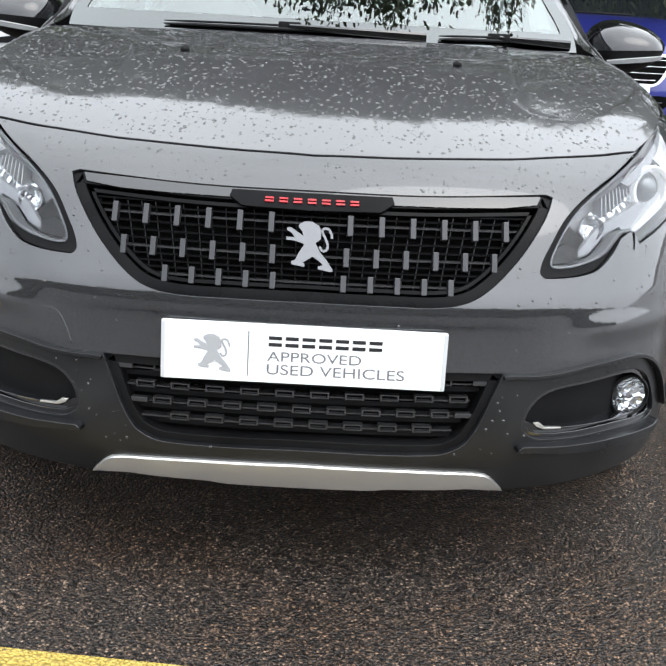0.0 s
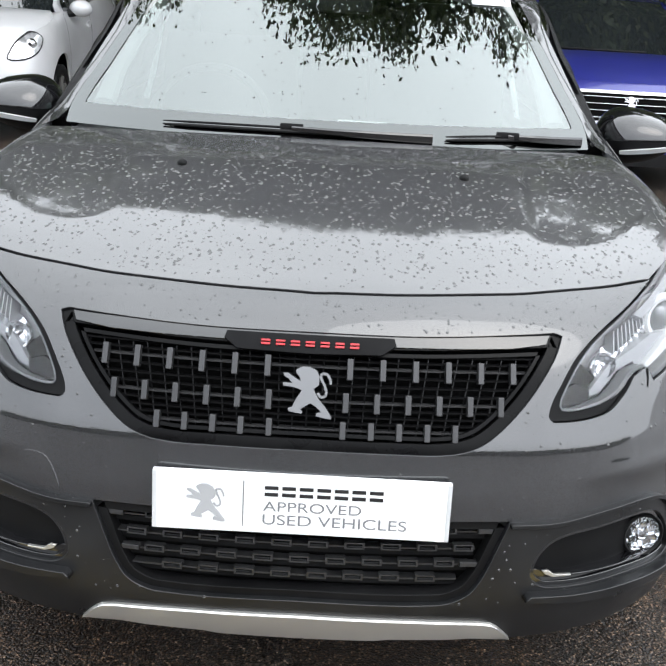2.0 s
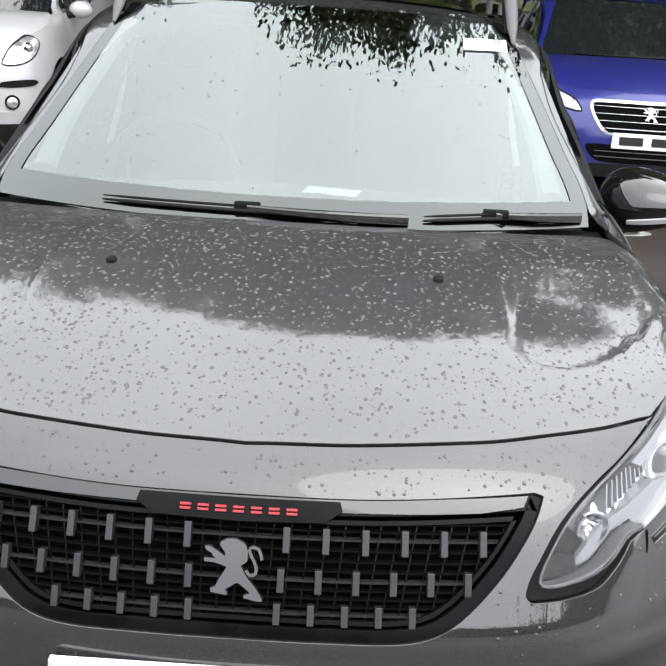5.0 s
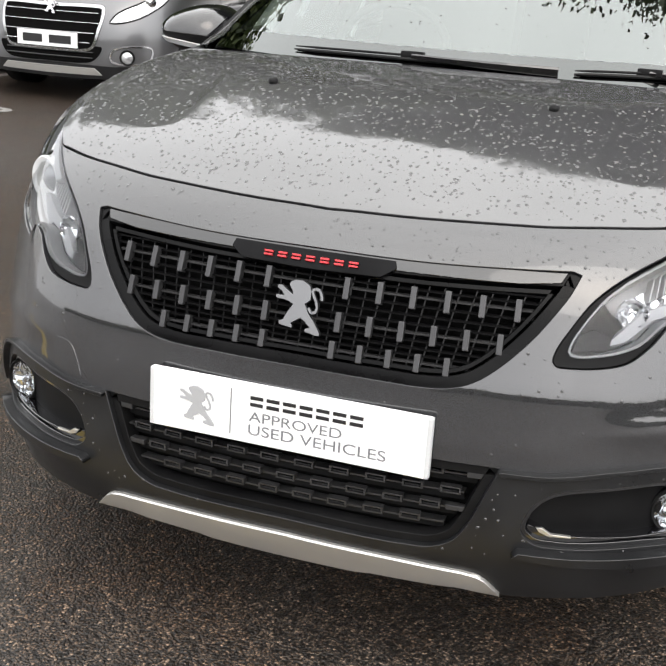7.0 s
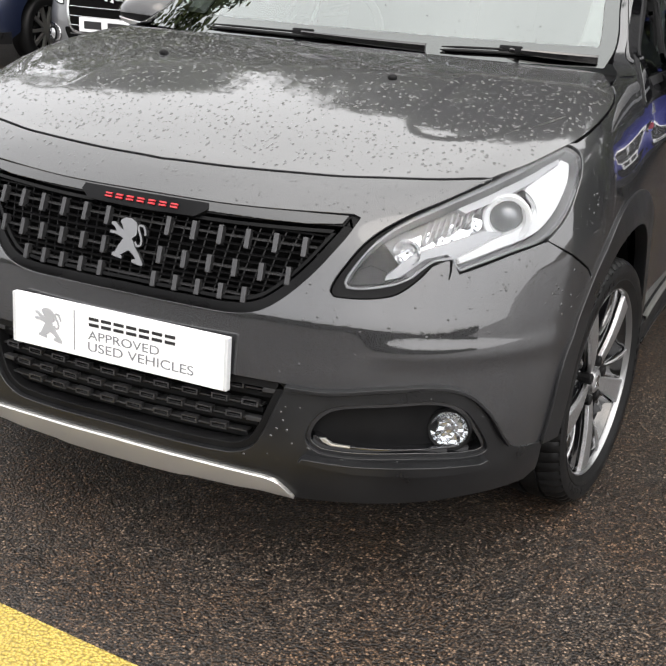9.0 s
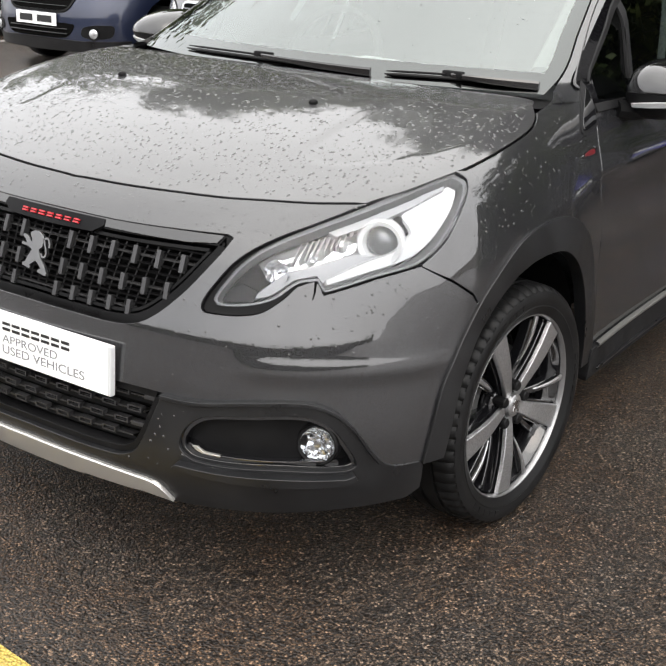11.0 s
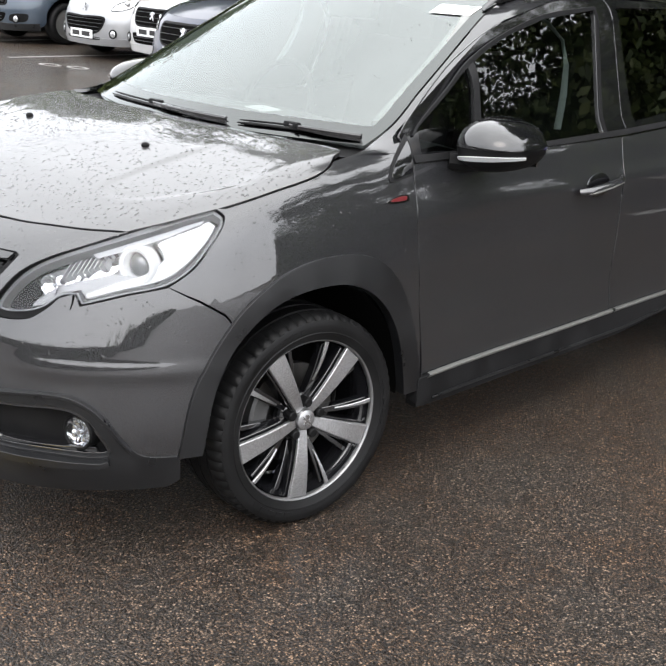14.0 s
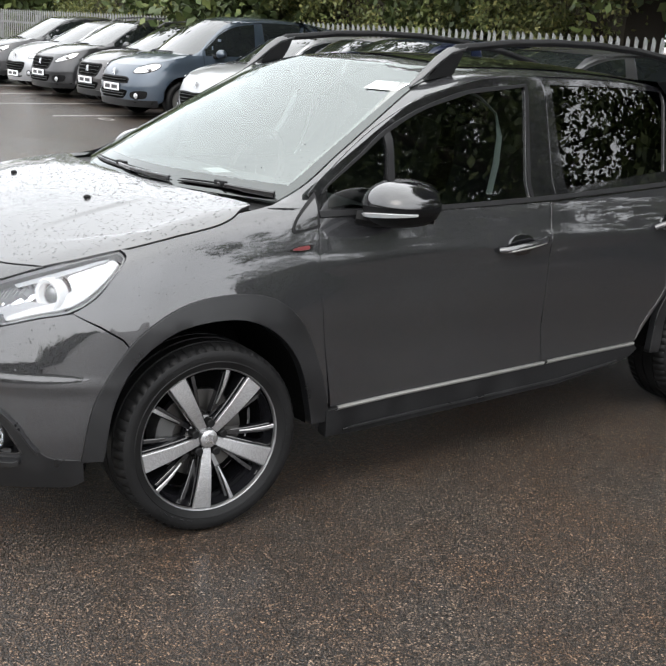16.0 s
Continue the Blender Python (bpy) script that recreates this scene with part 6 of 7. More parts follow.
def leaf_cloud(centres, radii, count, size, seed, squash=0.8, droop=0.0):
    """Many small pointed leaves in uneven clumps."""
    g = np.random.default_rng(seed)
    def ball(k, spread):
        d = g.normal(size=(len(k), 3))
        d /= np.linalg.norm(d, axis=1, keepdims=True)
        return d * (spread * (0.35 + 0.65 * g.random(len(k)) ** 0.5))[:, None] * (1, 1, squash)
    k = g.integers(0, len(centres), max(8, count // 70))
    sprays = centres[k] + ball(k, radii[k] * 1.12)
    k = g.integers(0, len(sprays), count)
    p = sprays[k] + g.normal(size=(count, 3)) * (size * 1.5, size * 1.5, size * 1.9)
    p[:, 2] -= droop * g.random(count)
    a = g.normal(size=(count, 3))
    a[:, 2] -= 0.5
    a /= np.linalg.norm(a, axis=1, keepdims=True)
    b = np.cross(a, g.normal(size=(count, 3)))
    b /= np.linalg.norm(b, axis=1, keepdims=True)
    s = size * g.uniform(0.6, 1.5, count)[:, None]
    n = np.cross(a, b)
    v = np.stack([p, p + a * s * 0.5 + b * s * 0.30 + n * s * 0.06, p + a * s, p + a * s * 0.5 - b * s * 0.30 + n * s * 0.06], 1).reshape(-1, 3)
    f = np.arange(count * 4).reshape(-1, 4)
    return v, f


def fast_mesh(name, v, f, mat, parent, label=""):
    me = bpy.data.meshes.new(name)
    me.vertices.add(len(v))
    me.vertices.foreach_set("co", np.asarray(v, np.float32).ravel())
    me.loops.add(f.size)
    me.loops.foreach_set("vertex_index", f.ravel().astype(np.int32))
    me.polygons.add(len(f))
    me.polygons.foreach_set("loop_start", np.arange(0, f.size, f.shape[1], dtype=np.int32))
    me.materials.append(mat)
    me.update()
    me.validate()
    ob = new(name, me)
    ob.parent = parent
    return tagged(ob, label)


def tree(x, y, height, spread, seed, leaves=9000, low=0.25, leaf=0.22, lean=(0, 0), reach_out=()):
    g = np.random.default_rng(seed)
    t = thing("tree", "tall broadleaved tree with dark green leaves", "tree", "trees round the car park", pose(x, y, 0))
    trunk = [Vector((lean[0] * h * h * 0.5 + 0.15 * math.sin(h * 5 + seed), lean[1] * h * h * 0.5 + 0.12 * math.cos(h * 4 + seed), h * height * 0.8)) for h in np.linspace(-0.01, 1, 9)]
    part("trunk", tube(trunk, [0.24 * (1 - 0.85 * k / 8) * height / 9 for k in range(9)], 10), BARK, t, "", True)
    centres, radii, hung = [], [], []
    for k in range(14):
        h = low + (1 - low) * (k + 0.5) / 14 * 0.95
        base = trunk[min(8, int(h * 8))]
        a = g.uniform(0, 2 * math.pi)
        reach = spread * (0.55 + 0.45 * math.sin(math.pi * min(1, (h - low) / (1 - low) * 0.8 + 0.2))) * g.uniform(0.7, 1.15)
        tip = base + Vector((math.cos(a) * reach, math.sin(a) * reach, g.uniform(0.2, 1.6)))
        mid = (base + tip) / 2 + Vector((0, 0, 0.35))
        part("limb", tube([base, mid, tip], [0.07 * height / 9, 0.045 * height / 9, 0.012], 6), BARK, t, "", True)
        for w in (0.4, 0.65, 0.85, 1.0):
            q = base + (tip - base) * w + Vector(g.normal(size=3) * 0.35)
            centres.append(q)
            radii.append(spread * g.uniform(0.16, 0.33))
    for dx, dy, dz in reach_out:
        tip = trunk[8] + Vector((dx, dy, dz))
        part("limb", tube([trunk[7], (trunk[7] + tip) / 2 + Vector((0, 0, 0.4)), tip], [0.09, 0.06, 0.015], 6), BARK, t, "", True)
        for w in (0.55, 0.66, 0.77, 0.88, 1.0):
            hung.append(trunk[7] + (tip - trunk[7]) * w)
    v, f = leaf_cloud(np.array(centres), np.array(radii), leaves, leaf, seed, 0.75, 0.25)
    v2, f2 = leaf_cloud(np.array(centres), np.array(radii) * 0.8, leaves // 2, leaf * 1.5, seed + 1, 0.75, 0.25)
    v, f = np.concatenate([v, v2]), np.concatenate([f, f2 + len(v)])
    if hung:
        v2, f2 = leaf_cloud(np.array(hung), np.full(len(hung), 0.72), 150000, 0.075, seed + 2, 0.7, 0.2)
        v, f = np.concatenate([v, v2]), np.concatenate([f, f2 + len(v)])
    tagged(fast_mesh("crown", v, f, LEAF, t, "uneven leafy crown with gaps"), kind="")
    return t


# behind the fence, and over on the side road behind the camera
tree(-0.4, 12.8, 15.0, 3.8, 3, 60000, 0.16, 0.11, lean=(0.0, -0.6), reach_out=((-2.9, -4.85, -4.7), (-1.9, -5.3, -4.8), (-0.9, -5.9, -4.95), (0.0, -6.45, -5.0), (0.6, -6.55, -5.0), (1.3, -6.35, -5.0), (2.1, -5.9, -4.95), (3.2, -5.4, -4.8)))
tree(4.8, 13.4, 12.5, 4.2, 5, 42000, 0.10, 0.11)
tree(-5.6, 13.8, 11.5, 4.0, 8, 44000, 0.36, 0.11)
tree(-2.6, 14.6, 13.5, 4.2, 61, 30000, 0.10, 0.16)
tree(0.9, 13.2, 14.5, 4.0, 37, 40000, 0.20, 0.11, lean=(0.0, -0.8))
tree(2.3, 16.4, 14.5, 4.6, 41, 26000, 0.10, 0.20)
tree(-3.2, 16.6, 14.5, 4.6, 43, 26000, 0.30, 0.20)
tree(7.4, 16.8, 14.0, 4.6, 47, 24000, 0.10, 0.20)
tree(-8.4, 16.6, 12.5, 4.4, 53, 22000, 0.38, 0.20)
tree(-10.5, 14.4, 13.5, 4.0, 11, 34000, 0.34, 0.15)
tree(-13.6, 14.8, 12.5, 4.0, 19, 30000, 0.30, 0.16)
tree(-18.4, 14.8, 9.5, 4.0, 14, 26000, 0.12, 0.18)
tree(-24.0, 15.6, 7.5, 4.2, 17, 22000, 0.14, 0.20)
tree(-30.5, 15.8, 6.5, 4.2, 23, 18000, 0.14, 0.22)
tree(6.4, 13.1, 12.5, 3.2, 29, 17000, 0.08, 0.08)
tree(8.0, 10.6, 13.5, 3.2, 31, 24000, 0.08, 0.075)
tree(9.2, 12.6, 14.0, 3.8, 21, 30000, 0.07, 0.09)

hedge = thing("hedge", "overgrown green and yellowing hedge behind the fence", "hedge", at=pose(0, 12.6, 0), kind="stuff")
g = np.random.default_rng(2)
cs = np.stack([g.uniform(-28.5, 13, 420), g.uniform(-0.3, 1.8, 420), g.uniform(0.3, 3.9, 420)], 1)
cs = cs[(cs[:, 0] < -8.2) | (cs[:, 0] > -4.6) | (cs[:, 2] < 0.8)]
v, f = leaf_cloud(cs, g.uniform(0.35, 0.85, len(cs)), 150000, 0.075, 41, 0.9)
tagged(fast_mesh("hedge_leaves", v, f, IVY, hedge), kind="stuff")
# dark boxes stand for the shade deep among the leaves
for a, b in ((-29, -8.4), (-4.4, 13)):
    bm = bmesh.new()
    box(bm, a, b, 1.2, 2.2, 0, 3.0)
    part("hedge_core", bm, SOILSHADE, hedge, "dark box for the shade inside the hedge")

hedge2 = thing("hedge", "tall dark hedge along the side of the car park", "hedge", at=pose(10.6, 0, 0), kind="stuff")
cs = np.stack([g.uniform(-0.6, 0.8, 160), g.uniform(8.0, 12, 160), g.uniform(0.2, 3.0, 160)], 1)
v, f = leaf_cloud(cs, g.uniform(0.4, 0.9, 160), 30000, 0.08, 43, 0.9)
tagged(fast_mesh("hedge_leaves", v, f, LEAF, hedge2), kind="stuff")
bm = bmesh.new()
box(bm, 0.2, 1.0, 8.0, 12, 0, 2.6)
part("hedge_core", bm, SOILSHADE, hedge2, "dark box for the shade inside the hedge")
# added out of view behind the camera to darken the bumper's lower reflections
unseen_hedge = thing("hedge", "added unseen hedge that darkens low reflections in the bumper", "hedge", at=pose(0, -26, 0), kind="stuff")
cs = np.stack([g.uniform(-60, 110, 900), g.uniform(-1, 1, 900), g.uniform(0.2, 3.4, 900)], 1)
v, f = leaf_cloud(cs, g.uniform(0.6, 1.2, 900), 64000, 0.28, 47, 0.9)
tagged(fast_mesh("hedge_leaves", v, f, LEAF, unseen_hedge), kind="stuff")
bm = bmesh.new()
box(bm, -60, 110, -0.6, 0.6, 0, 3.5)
part("hedge_core", bm, SOILSHADE, unseen_hedge, "dark box for the shade inside the hedge")

# white building beyond the row, and the showroom behind the camera
def building(name, label, x0, x1, y0, y1, h, mat, bays):
    b = thing(name, label, "building")
    bm = bmesh.new()
    box(bm, x0, x1, y0, y1, 0, h)
    part("wall", bm, mat, b)
    bm = bmesh.new()
    box(bm, x0 - 0.2, x1 + 0.2, y0 - 0.2, y1 + 0.2, h, h + 0.25, 0.03)
    part("roof", bm, GALV, b, "flat roof edge")
    for k in range(bays):
        w = (x1 - x0) / bays
        win = new("window")
        win.parent = b
        bm = bmesh.new()
        box(bm, x0 + w * (k + 0.12), x0 + w * (k + 0.88), y1, y1 + 0.05, 0.5, h - 1.0)
        part("frame", bm, GALV, win)
        bm = bmesh.new()
        box(bm, x0 + w * (k + 0.16), x0 + w * (k + 0.84), y1 + 0.05, y1 + 0.06, 0.6, h - 1.1)
        part("pane", bm, GLOSS, win, "dark glazing")
    return b


building("workshop_building", "white rendered workshop building at the end of the row", -52, -33.5, 3.0, 13.7, 5.0, RENDERWALL, 0)

# ---- the other parked cars ----
SHEETS = {}


def solid(name, base, metal=0.0, rough=0.35):
    m, n, l, s = material(name, base, rough, metal, Coat_Weight=1.0, Coat_Roughness=0.04)
    v = coords(n, l)
    l.new(mixed(n, l, base, tuple(c * 0.86 for c in base), scaled(n, l, noise_tex(n, l, v, 2.5, 4), 0, 1)), s.inputs["Base Color"])
    return m


DARKGLASS, *_ = material("dark_car_glass", (0.010, 0.012, 0.013), 0.03, Coat_Weight=1.0, Coat_Roughness=0.02)
LAMPGREY, _n, _l, _s = material("clear_lamp_unit", (0.50, 0.52, 0.53), 0.12, 0.55, Coat_Weight=1.0)
_l.new(ramp(_n, _l, noise_tex(_n, _l, coords(_n, _l), 18, 2), (0.4, (0.34, 0.345, 0.35)), (0.6, (0.60, 0.61, 0.62))), _s.inputs["Base Color"])

tyre_bm = revolve([(-0.09, 0.215), (-0.10, 0.26), (-0.085, 0.30), (0.085, 0.30), (0.10, 0.26), (0.09, 0.215)], 40)
far_tyre = bpy.data.meshes.new("far_tyre")
tyre_bm.to_mesh(far_tyre)
tyre_bm.free()
far_tyre.materials.append(RUBBER)
for poly_ in far_tyre.polygons:
    poly_.use_smooth = True
rim_bm = revolve([(0.02, 0.001), (0.02, 0.20), (0.085, 0.205), (0.092, 0.216)], 40)
far_rim = bpy.data.meshes.new("far_rim")
rim_bm.to_mesh(far_rim)
rim_bm.free()
far_rim.materials.append(GLOSS)
sp = bmesh.new()
for k in range(10):
    box(sp, 0.060, 0.085, 0.03, 0.212, -0.014, 0.014, 0.0, Matrix.Rotation(math.radians(36 * k), 4, "X"))
revolve([(0.088, 0.001), (0.086, 0.045), (0.05, 0.05)], 20, bm=sp)
far_spokes = bpy.data.meshes.new("far_spokes")
sp.to_mesh(far_spokes)
sp.free()
far_spokes.materials.append(SILVER)
cap_bm = revolve([(0.090, 0.001), (0.090, 0.06), (0.080, 0.08), (0.088, 0.13), (0.084, 0.19), (0.092, 0.214)], 28)
for k in range(7):
    box(cap_bm, 0.084, 0.0885, 0.10, 0.175, -0.020, 0.020, 0.0, Matrix.Rotation(math.radians(360 / 7 * k), 4, "X"))
far_cap = bpy.data.meshes.new("far_cap")
cap_bm.to_mesh(far_cap)
cap_bm.free()
far_cap.materials.append(SILVER)


def parked_car(x, y, paint, label, sx=1.0, sy=1.0, sz=1.0, gz=1.0, upright=0.0, face="slats", lower_mat=None, glass_mat=None, caps=False, rails=False, turn=0.0, plate_on=True, gy=0.0):
    c = thing("parked_car", label, "car", "parked cars along the fence", pose(x, y, 0, 0, 0, turn))
    lower_mat, glass_mat = lower_mat or CLAD, glass_mat or DARKGLASS
    def warp_pts(v):
        v = np.array(v, float)
        up = np.clip(v[:, 2] - 1.0, 0, None)
        return np.stack([v[:, 0] * sx, v[:, 1] * sy - up * upright * np.clip((2.4 - v[:, 1]) / 1.2, -1, 1), np.where(v[:, 2] < 1, v[:, 2] * sz, sz + up * gz) + 0.0], 1)
    def cp(name, poly, mat, lab="", holes=(), lift=0.0, step=0.09, edge=0.06, skirt=0.02, surf=wrap, fn=shell, mirror=False, par=None):
        poly = np.asarray(poly, float)
        key = (name, poly.tobytes(), lift, step, skirt)
        if key not in SHEETS:
            SHEETS[key] = sheet(poly, holes, surf, fn, step=step, edge_step=edge, lift=lift, skirt=skirt)
        v, f, n = SHEETS[key]
        v = warp_pts(v)
        if mirror:
            v, f = v * (-1, 1, 1), [q[::-1] for q in f]
        ob = link_mesh(name, v, f, mat, par or c, lab)
        ob.data.set_sharp_from_angle(angle=radians(50))
        return ob
    def two(name, poly, mat, lab="", par=None, **kw):
        for mflag in (False, True):
            cp(name, poly, mat, lab, mirror=mflag, par=par, **kw)
    arch_f = rounded([(1.03, 0.30), (1.05, 0.47), (1.20, 0.63), (1.385, 0.67), (1.57, 0.63), (1.70, 0.47), (1.73, 0.30)], False, 4)
    half = np.concatenate([seam_uz[:-1] + (0, 0.003), side_uz[side_uz[:, 0] > seam_uz[-2, 0] + 0.004][:-2] + (0, 0.003), [(1.55, 0.99), (1.75, 1.0), (2.8, 1.02), (3.6, 1.05), (4.6, 1.02), (4.64, 0.5), (4.3, 0.30)],
                           (arch_f + (REAR, 0))[::-1], [(3.0, 0.26), (1.9, 0.26)], arch_f[::-1], [(0.95, 0.24), (0.0, 0.22)]])
    cp("body", mirrored(half), paint, "", step=0.07, edge=0.05)
    cp("hood", mirrored(hood_half), paint, "", surf=hood_xy, fn=lower, step=0.07, edge=0.04)
    clad_ = mirrored(np.array([(0, 0.30), (0.5, 0.29), (0.94, 0.30), (0.96, 0.20), (0.5, 0.195), (0, 0.19)]))
    cp("lower_bumper", clad_, lower_mat, "", lift=0.006)
    two("sill", np.array([(1.76, 0.33), (3.5, 0.33), (3.5, 0.25), (1.76, 0.25)]), lower_mat, lift=0.006)
    # glasshouse
    at = np.array([(t * screen_half(z), 2.3, z) for z in np.linspace(1.0, 1.43, 7) for t in np.linspace(-1, 1, 9)])
    v = warp_pts(solve_out(green, at, np.array([[0, -1.0, 0]]) + 0 * at, 0, 3.0))
    link_mesh("windscreen", v, [(i * 9 + j, i * 9 + j + 1, i * 9 + j + 10, i * 9 + j + 9) for i in range(6) for j in range(8)], glass_mat, c, "windscreen reflecting trees and sky")
    at = np.array([(0.60 * t, roof_front(0.6 * t) - 0.02 + s * (3.85 - roof_front(0.6 * t)), 1.0) for s in np.linspace(0, 1, 9) for t in np.linspace(-1, 1, 9)])
    v = warp_pts(solve_out(green, at, np.array([[0, 0, 1.0]]) + 0 * at, 0, 2.0))
    link_mesh("roof", v, [(i * 9 + j, i * 9 + j + 1, i * 9 + j + 10, i * 9 + j + 9) for i in range(8) for j in range(8)], paint, c)
    top = np.concatenate([[(1.10, 0.98)], np.array(FRAME_TOP), [(3.95, 1.1), (3.9, 0.98)]])
    side_poly = np.concatenate([[(1.02, 0.985), (1.165, 1.035), (1.37, 1.185), (1.55, 1.290), (1.75, 1.385), (2.0, 1.445), (2.4, 1.462), (3.2, 1.45), (3.7, 1.38), (3.95, 1.1), (3.9, 0.985)]])
    two("cabin_side", side_poly, paint, surf=side_yz, lift=0.0, skirt=0.0)
    two("front_side_window", rounded(GLASS_F, per=2, sharp=(0, 6, 7)), DARKGLASS, "dark side window", surf=side_yz, lift=0.006, skirt=0.004)
    two("rear_side_window", rounded(GL3, per=2, sharp=(0, 2, 4, 5)), DARKGLASS, "dark side window", surf=side_yz, lift=0.006, skirt=0.004)
    two("tail_side_window", rounded([(3.06, 1.115), (3.08, 1.405), (3.45, 1.37), (3.62, 1.25), (3.55, 1.13)], per=2), DARKGLASS, "dark side window", surf=side_yz, lift=0.006, skirt=0.004)
    for s in (1, -1):
        v = warp_pts(np.array(rows_pillar) * (s, 1, 1))
        link_mesh("pillar", v, [(i * 5 + j, i * 5 + j + 1, i * 5 + j + 6, i * 5 + j + 5) for i in range(8) for j in range(4)], paint, c)
    at = np.array([(0.66 * t, 3.0, z) for z in np.linspace(0.3, 1.46, 6) for t in np.linspace(-1, 1, 7)])
    v = warp_pts(solve_out(shell, at, np.array([[0, 1.0, 0]]) + 0 * at, 0, 3.0))
    link_mesh("tailgate", v, [(i * 7 + j, i * 7 + j + 1, i * 7 + j + 8, i * 7 + j + 7) for i in range(5) for j in range(6)], paint, c)
    seams = [[(1.742, 0.98), (1.737, 0.788), (1.752, 0.637), (1.79, 0.44), (1.796, 0.44), (1.758, 0.637), (1.743, 0.788), (1.748, 0.98)], [(2.80, 1.0), (2.783, 0.683), (2.80, 0.36), (2.806, 0.36), (2.789, 0.683), (2.806, 1.0)]]
    for q in seams:
        two("door_seam", np.array(q), DEEP, lift=0.002, skirt=0)
    two("door_handle", rounded([(2.54, 0.845), (2.72, 0.872), (2.72, 0.892), (2.54, 0.866)], per=3), paint, lift=0.02, skirt=0.02)
    # front end
    lampsets = {
        "slats": [(0.47, 0.655), (0.52, 0.735), (0.68, 0.785), (0.90, 0.835), (1.02, 0.852), (0.97, 0.77), (0.82, 0.715), (0.64, 0.675)],
        "framed": [(0.47, 0.60), (0.52, 0.68), (0.68, 0.745), (0.90, 0.815), (1.02, 0.85), (0.97, 0.77), (0.82, 0.69), (0.64, 0.62)],
        "swept": [(0.50, 0.66), (0.58, 0.74), (0.80, 0.81), (1.0, 0.86), (1.06, 0.85), (0.98, 0.77), (0.84, 0.72), (0.66, 0.68)],
        "small": [(0.52, 0.64), (0.60, 0.76), (0.78, 0.83), (0.92, 0.85), (0.97, 0.80), (0.88, 0.70), (0.70, 0.635)],
        "van": [(0.48, 0.70), (0.52, 0.78), (0.70, 0.82), (0.96, 0.86), (1.02, 0.83), (0.94, 0.76), (0.72, 0.70)],
        "hatch": [(0.55, 0.66), (0.60, 0.74), (0.82, 0.81), (1.02, 0.86), (1.06, 0.84), (0.96, 0.76), (0.78, 0.68)],
    }
    lamp = rounded(lampsets[face], per=3)
    for mflag in (False, True):
        h = new("headlamp")
        h.parent = c
        tagged(h, "clear headlamp")
        cp("lamp_rim", lamp, BLACK, "", holes=[offset_poly(lamp, 0.010)], lift=0.004, step=0.05, edge=0.03, mirror=mflag, par=h, skirt=0.006)
        cp("lamp_glass", offset_poly(lamp, 0.008), LAMPGREY, "", lift=0.003, step=0.05, edge=0.03, mirror=mflag, par=h, skirt=0)
        q = wrap([0.80], [0.755])[0] + gradient(shell, wrap([0.80], [0.755]))[0] * 0.004
        q = warp_pts([q * (-1 if mflag else 1, 1, 1)])[0]
        place(part("lamp_bulb", revolve([(0.012, 0.001), (0.008, 0.030), (-0.01, 0.045)], 16), CHROME, h, "", True), Matrix.Translation(q) @ pose(0, 0, 0, 0, 0, (-1 if mflag else 1) * 30 - 90), h)
    mouth = {
        "slats": [(0, 0.735), (0.30, 0.735), (0.40, 0.72), (0.36, 0.60), (0.28, 0.52), (0, 0.515)],
        "framed": [(0, 0.705), (0.34, 0.71), (0.41, 0.695), (0.39, 0.53), (0.33, 0.41), (0, 0.40)],
        "swept": [(0, 0.74), (0.30, 0.74), (0.41, 0.73), (0.38, 0.60), (0.30, 0.54), (0, 0.535)],
        "small": [(0, 0.690), (0.20, 0.700), (0.42, 0.715), (0.43, 0.700), (0.22, 0.665), (0, 0.655)],
        "van": [(0, 0.62), (0.35, 0.62), (0.42, 0.60), (0.40, 0.55), (0, 0.545)],
        "hatch": [(0, 0.56), (0.36, 0.57), (0.46, 0.55), (0.40, 0.42), (0.28, 0.36), (0, 0.35)],
    }[face]
    gr = new("grille")
    gr.parent = c
    tagged(gr, "black grille")
    mo = mirrored(rounded(mouth, False, 4))
    cp("grille_backing", mo, DEEP, "", lift=0.002, step=0.06, edge=0.04, par=gr, skirt=0)
    cp("grille_frame", offset_poly(mo, -0.014), CHROME if face in ("slats", "small", "framed") else BLACK, "bright grille frame" if face == "slats" else "", holes=[offset_poly(mo, 0.006)], lift=0.008, step=0.05, edge=0.03, par=gr, skirt=0.012)
    zlo, zhi = min(p_[1] for p_ in mouth), max(p_[1] for p_ in mouth)
    rows_ = 4 if face in ("slats", "hatch", "framed") else (3 if face in ("swept",) else 1)
    for k in range(rows_):
        z = zlo + (zhi - zlo) * (k + 0.75) / (rows_ + 0.4)
        us = np.linspace(-0.46, 0.46, 60)
        ok = us[inside(mo, np.stack([us, 0 * us + z], 1))]
        if len(ok) > 6:
            pts = warp_pts(skin_line(ok[::3], 0 * ok[::3] + z, 0.010))
            part("grille_slat", tube(pts, 0.0038, 5, flat=0.8), CHROME if face in ("slats", "framed") else CLAD, gr)
    low = mirrored(rounded([(0, 0.425), (0.42, 0.43), (0.40, 0.36), (0.32, 0.31), (0, 0.305)] if face != "hatch" else [(0, 0.30), (0.4, 0.30), (0.38, 0.27), (0, 0.265)], False, 4))
    cp("lower_intake", low, DEEP, "black lower intake", lift=0.005, step=0.06, edge=0.04, skirt=0.004)
    if face == "framed":
        cp("skid_bar", mirrored(np.array([(0, 0.272), (0.37, 0.272), (0.42, 0.225), (0, 0.22)])), SATIN, "silver skid bar", lift=0.014, step=0.05, edge=0.03, skirt=0.02)
    for z in (0.345, 0.385):
        if face == "hatch": continue
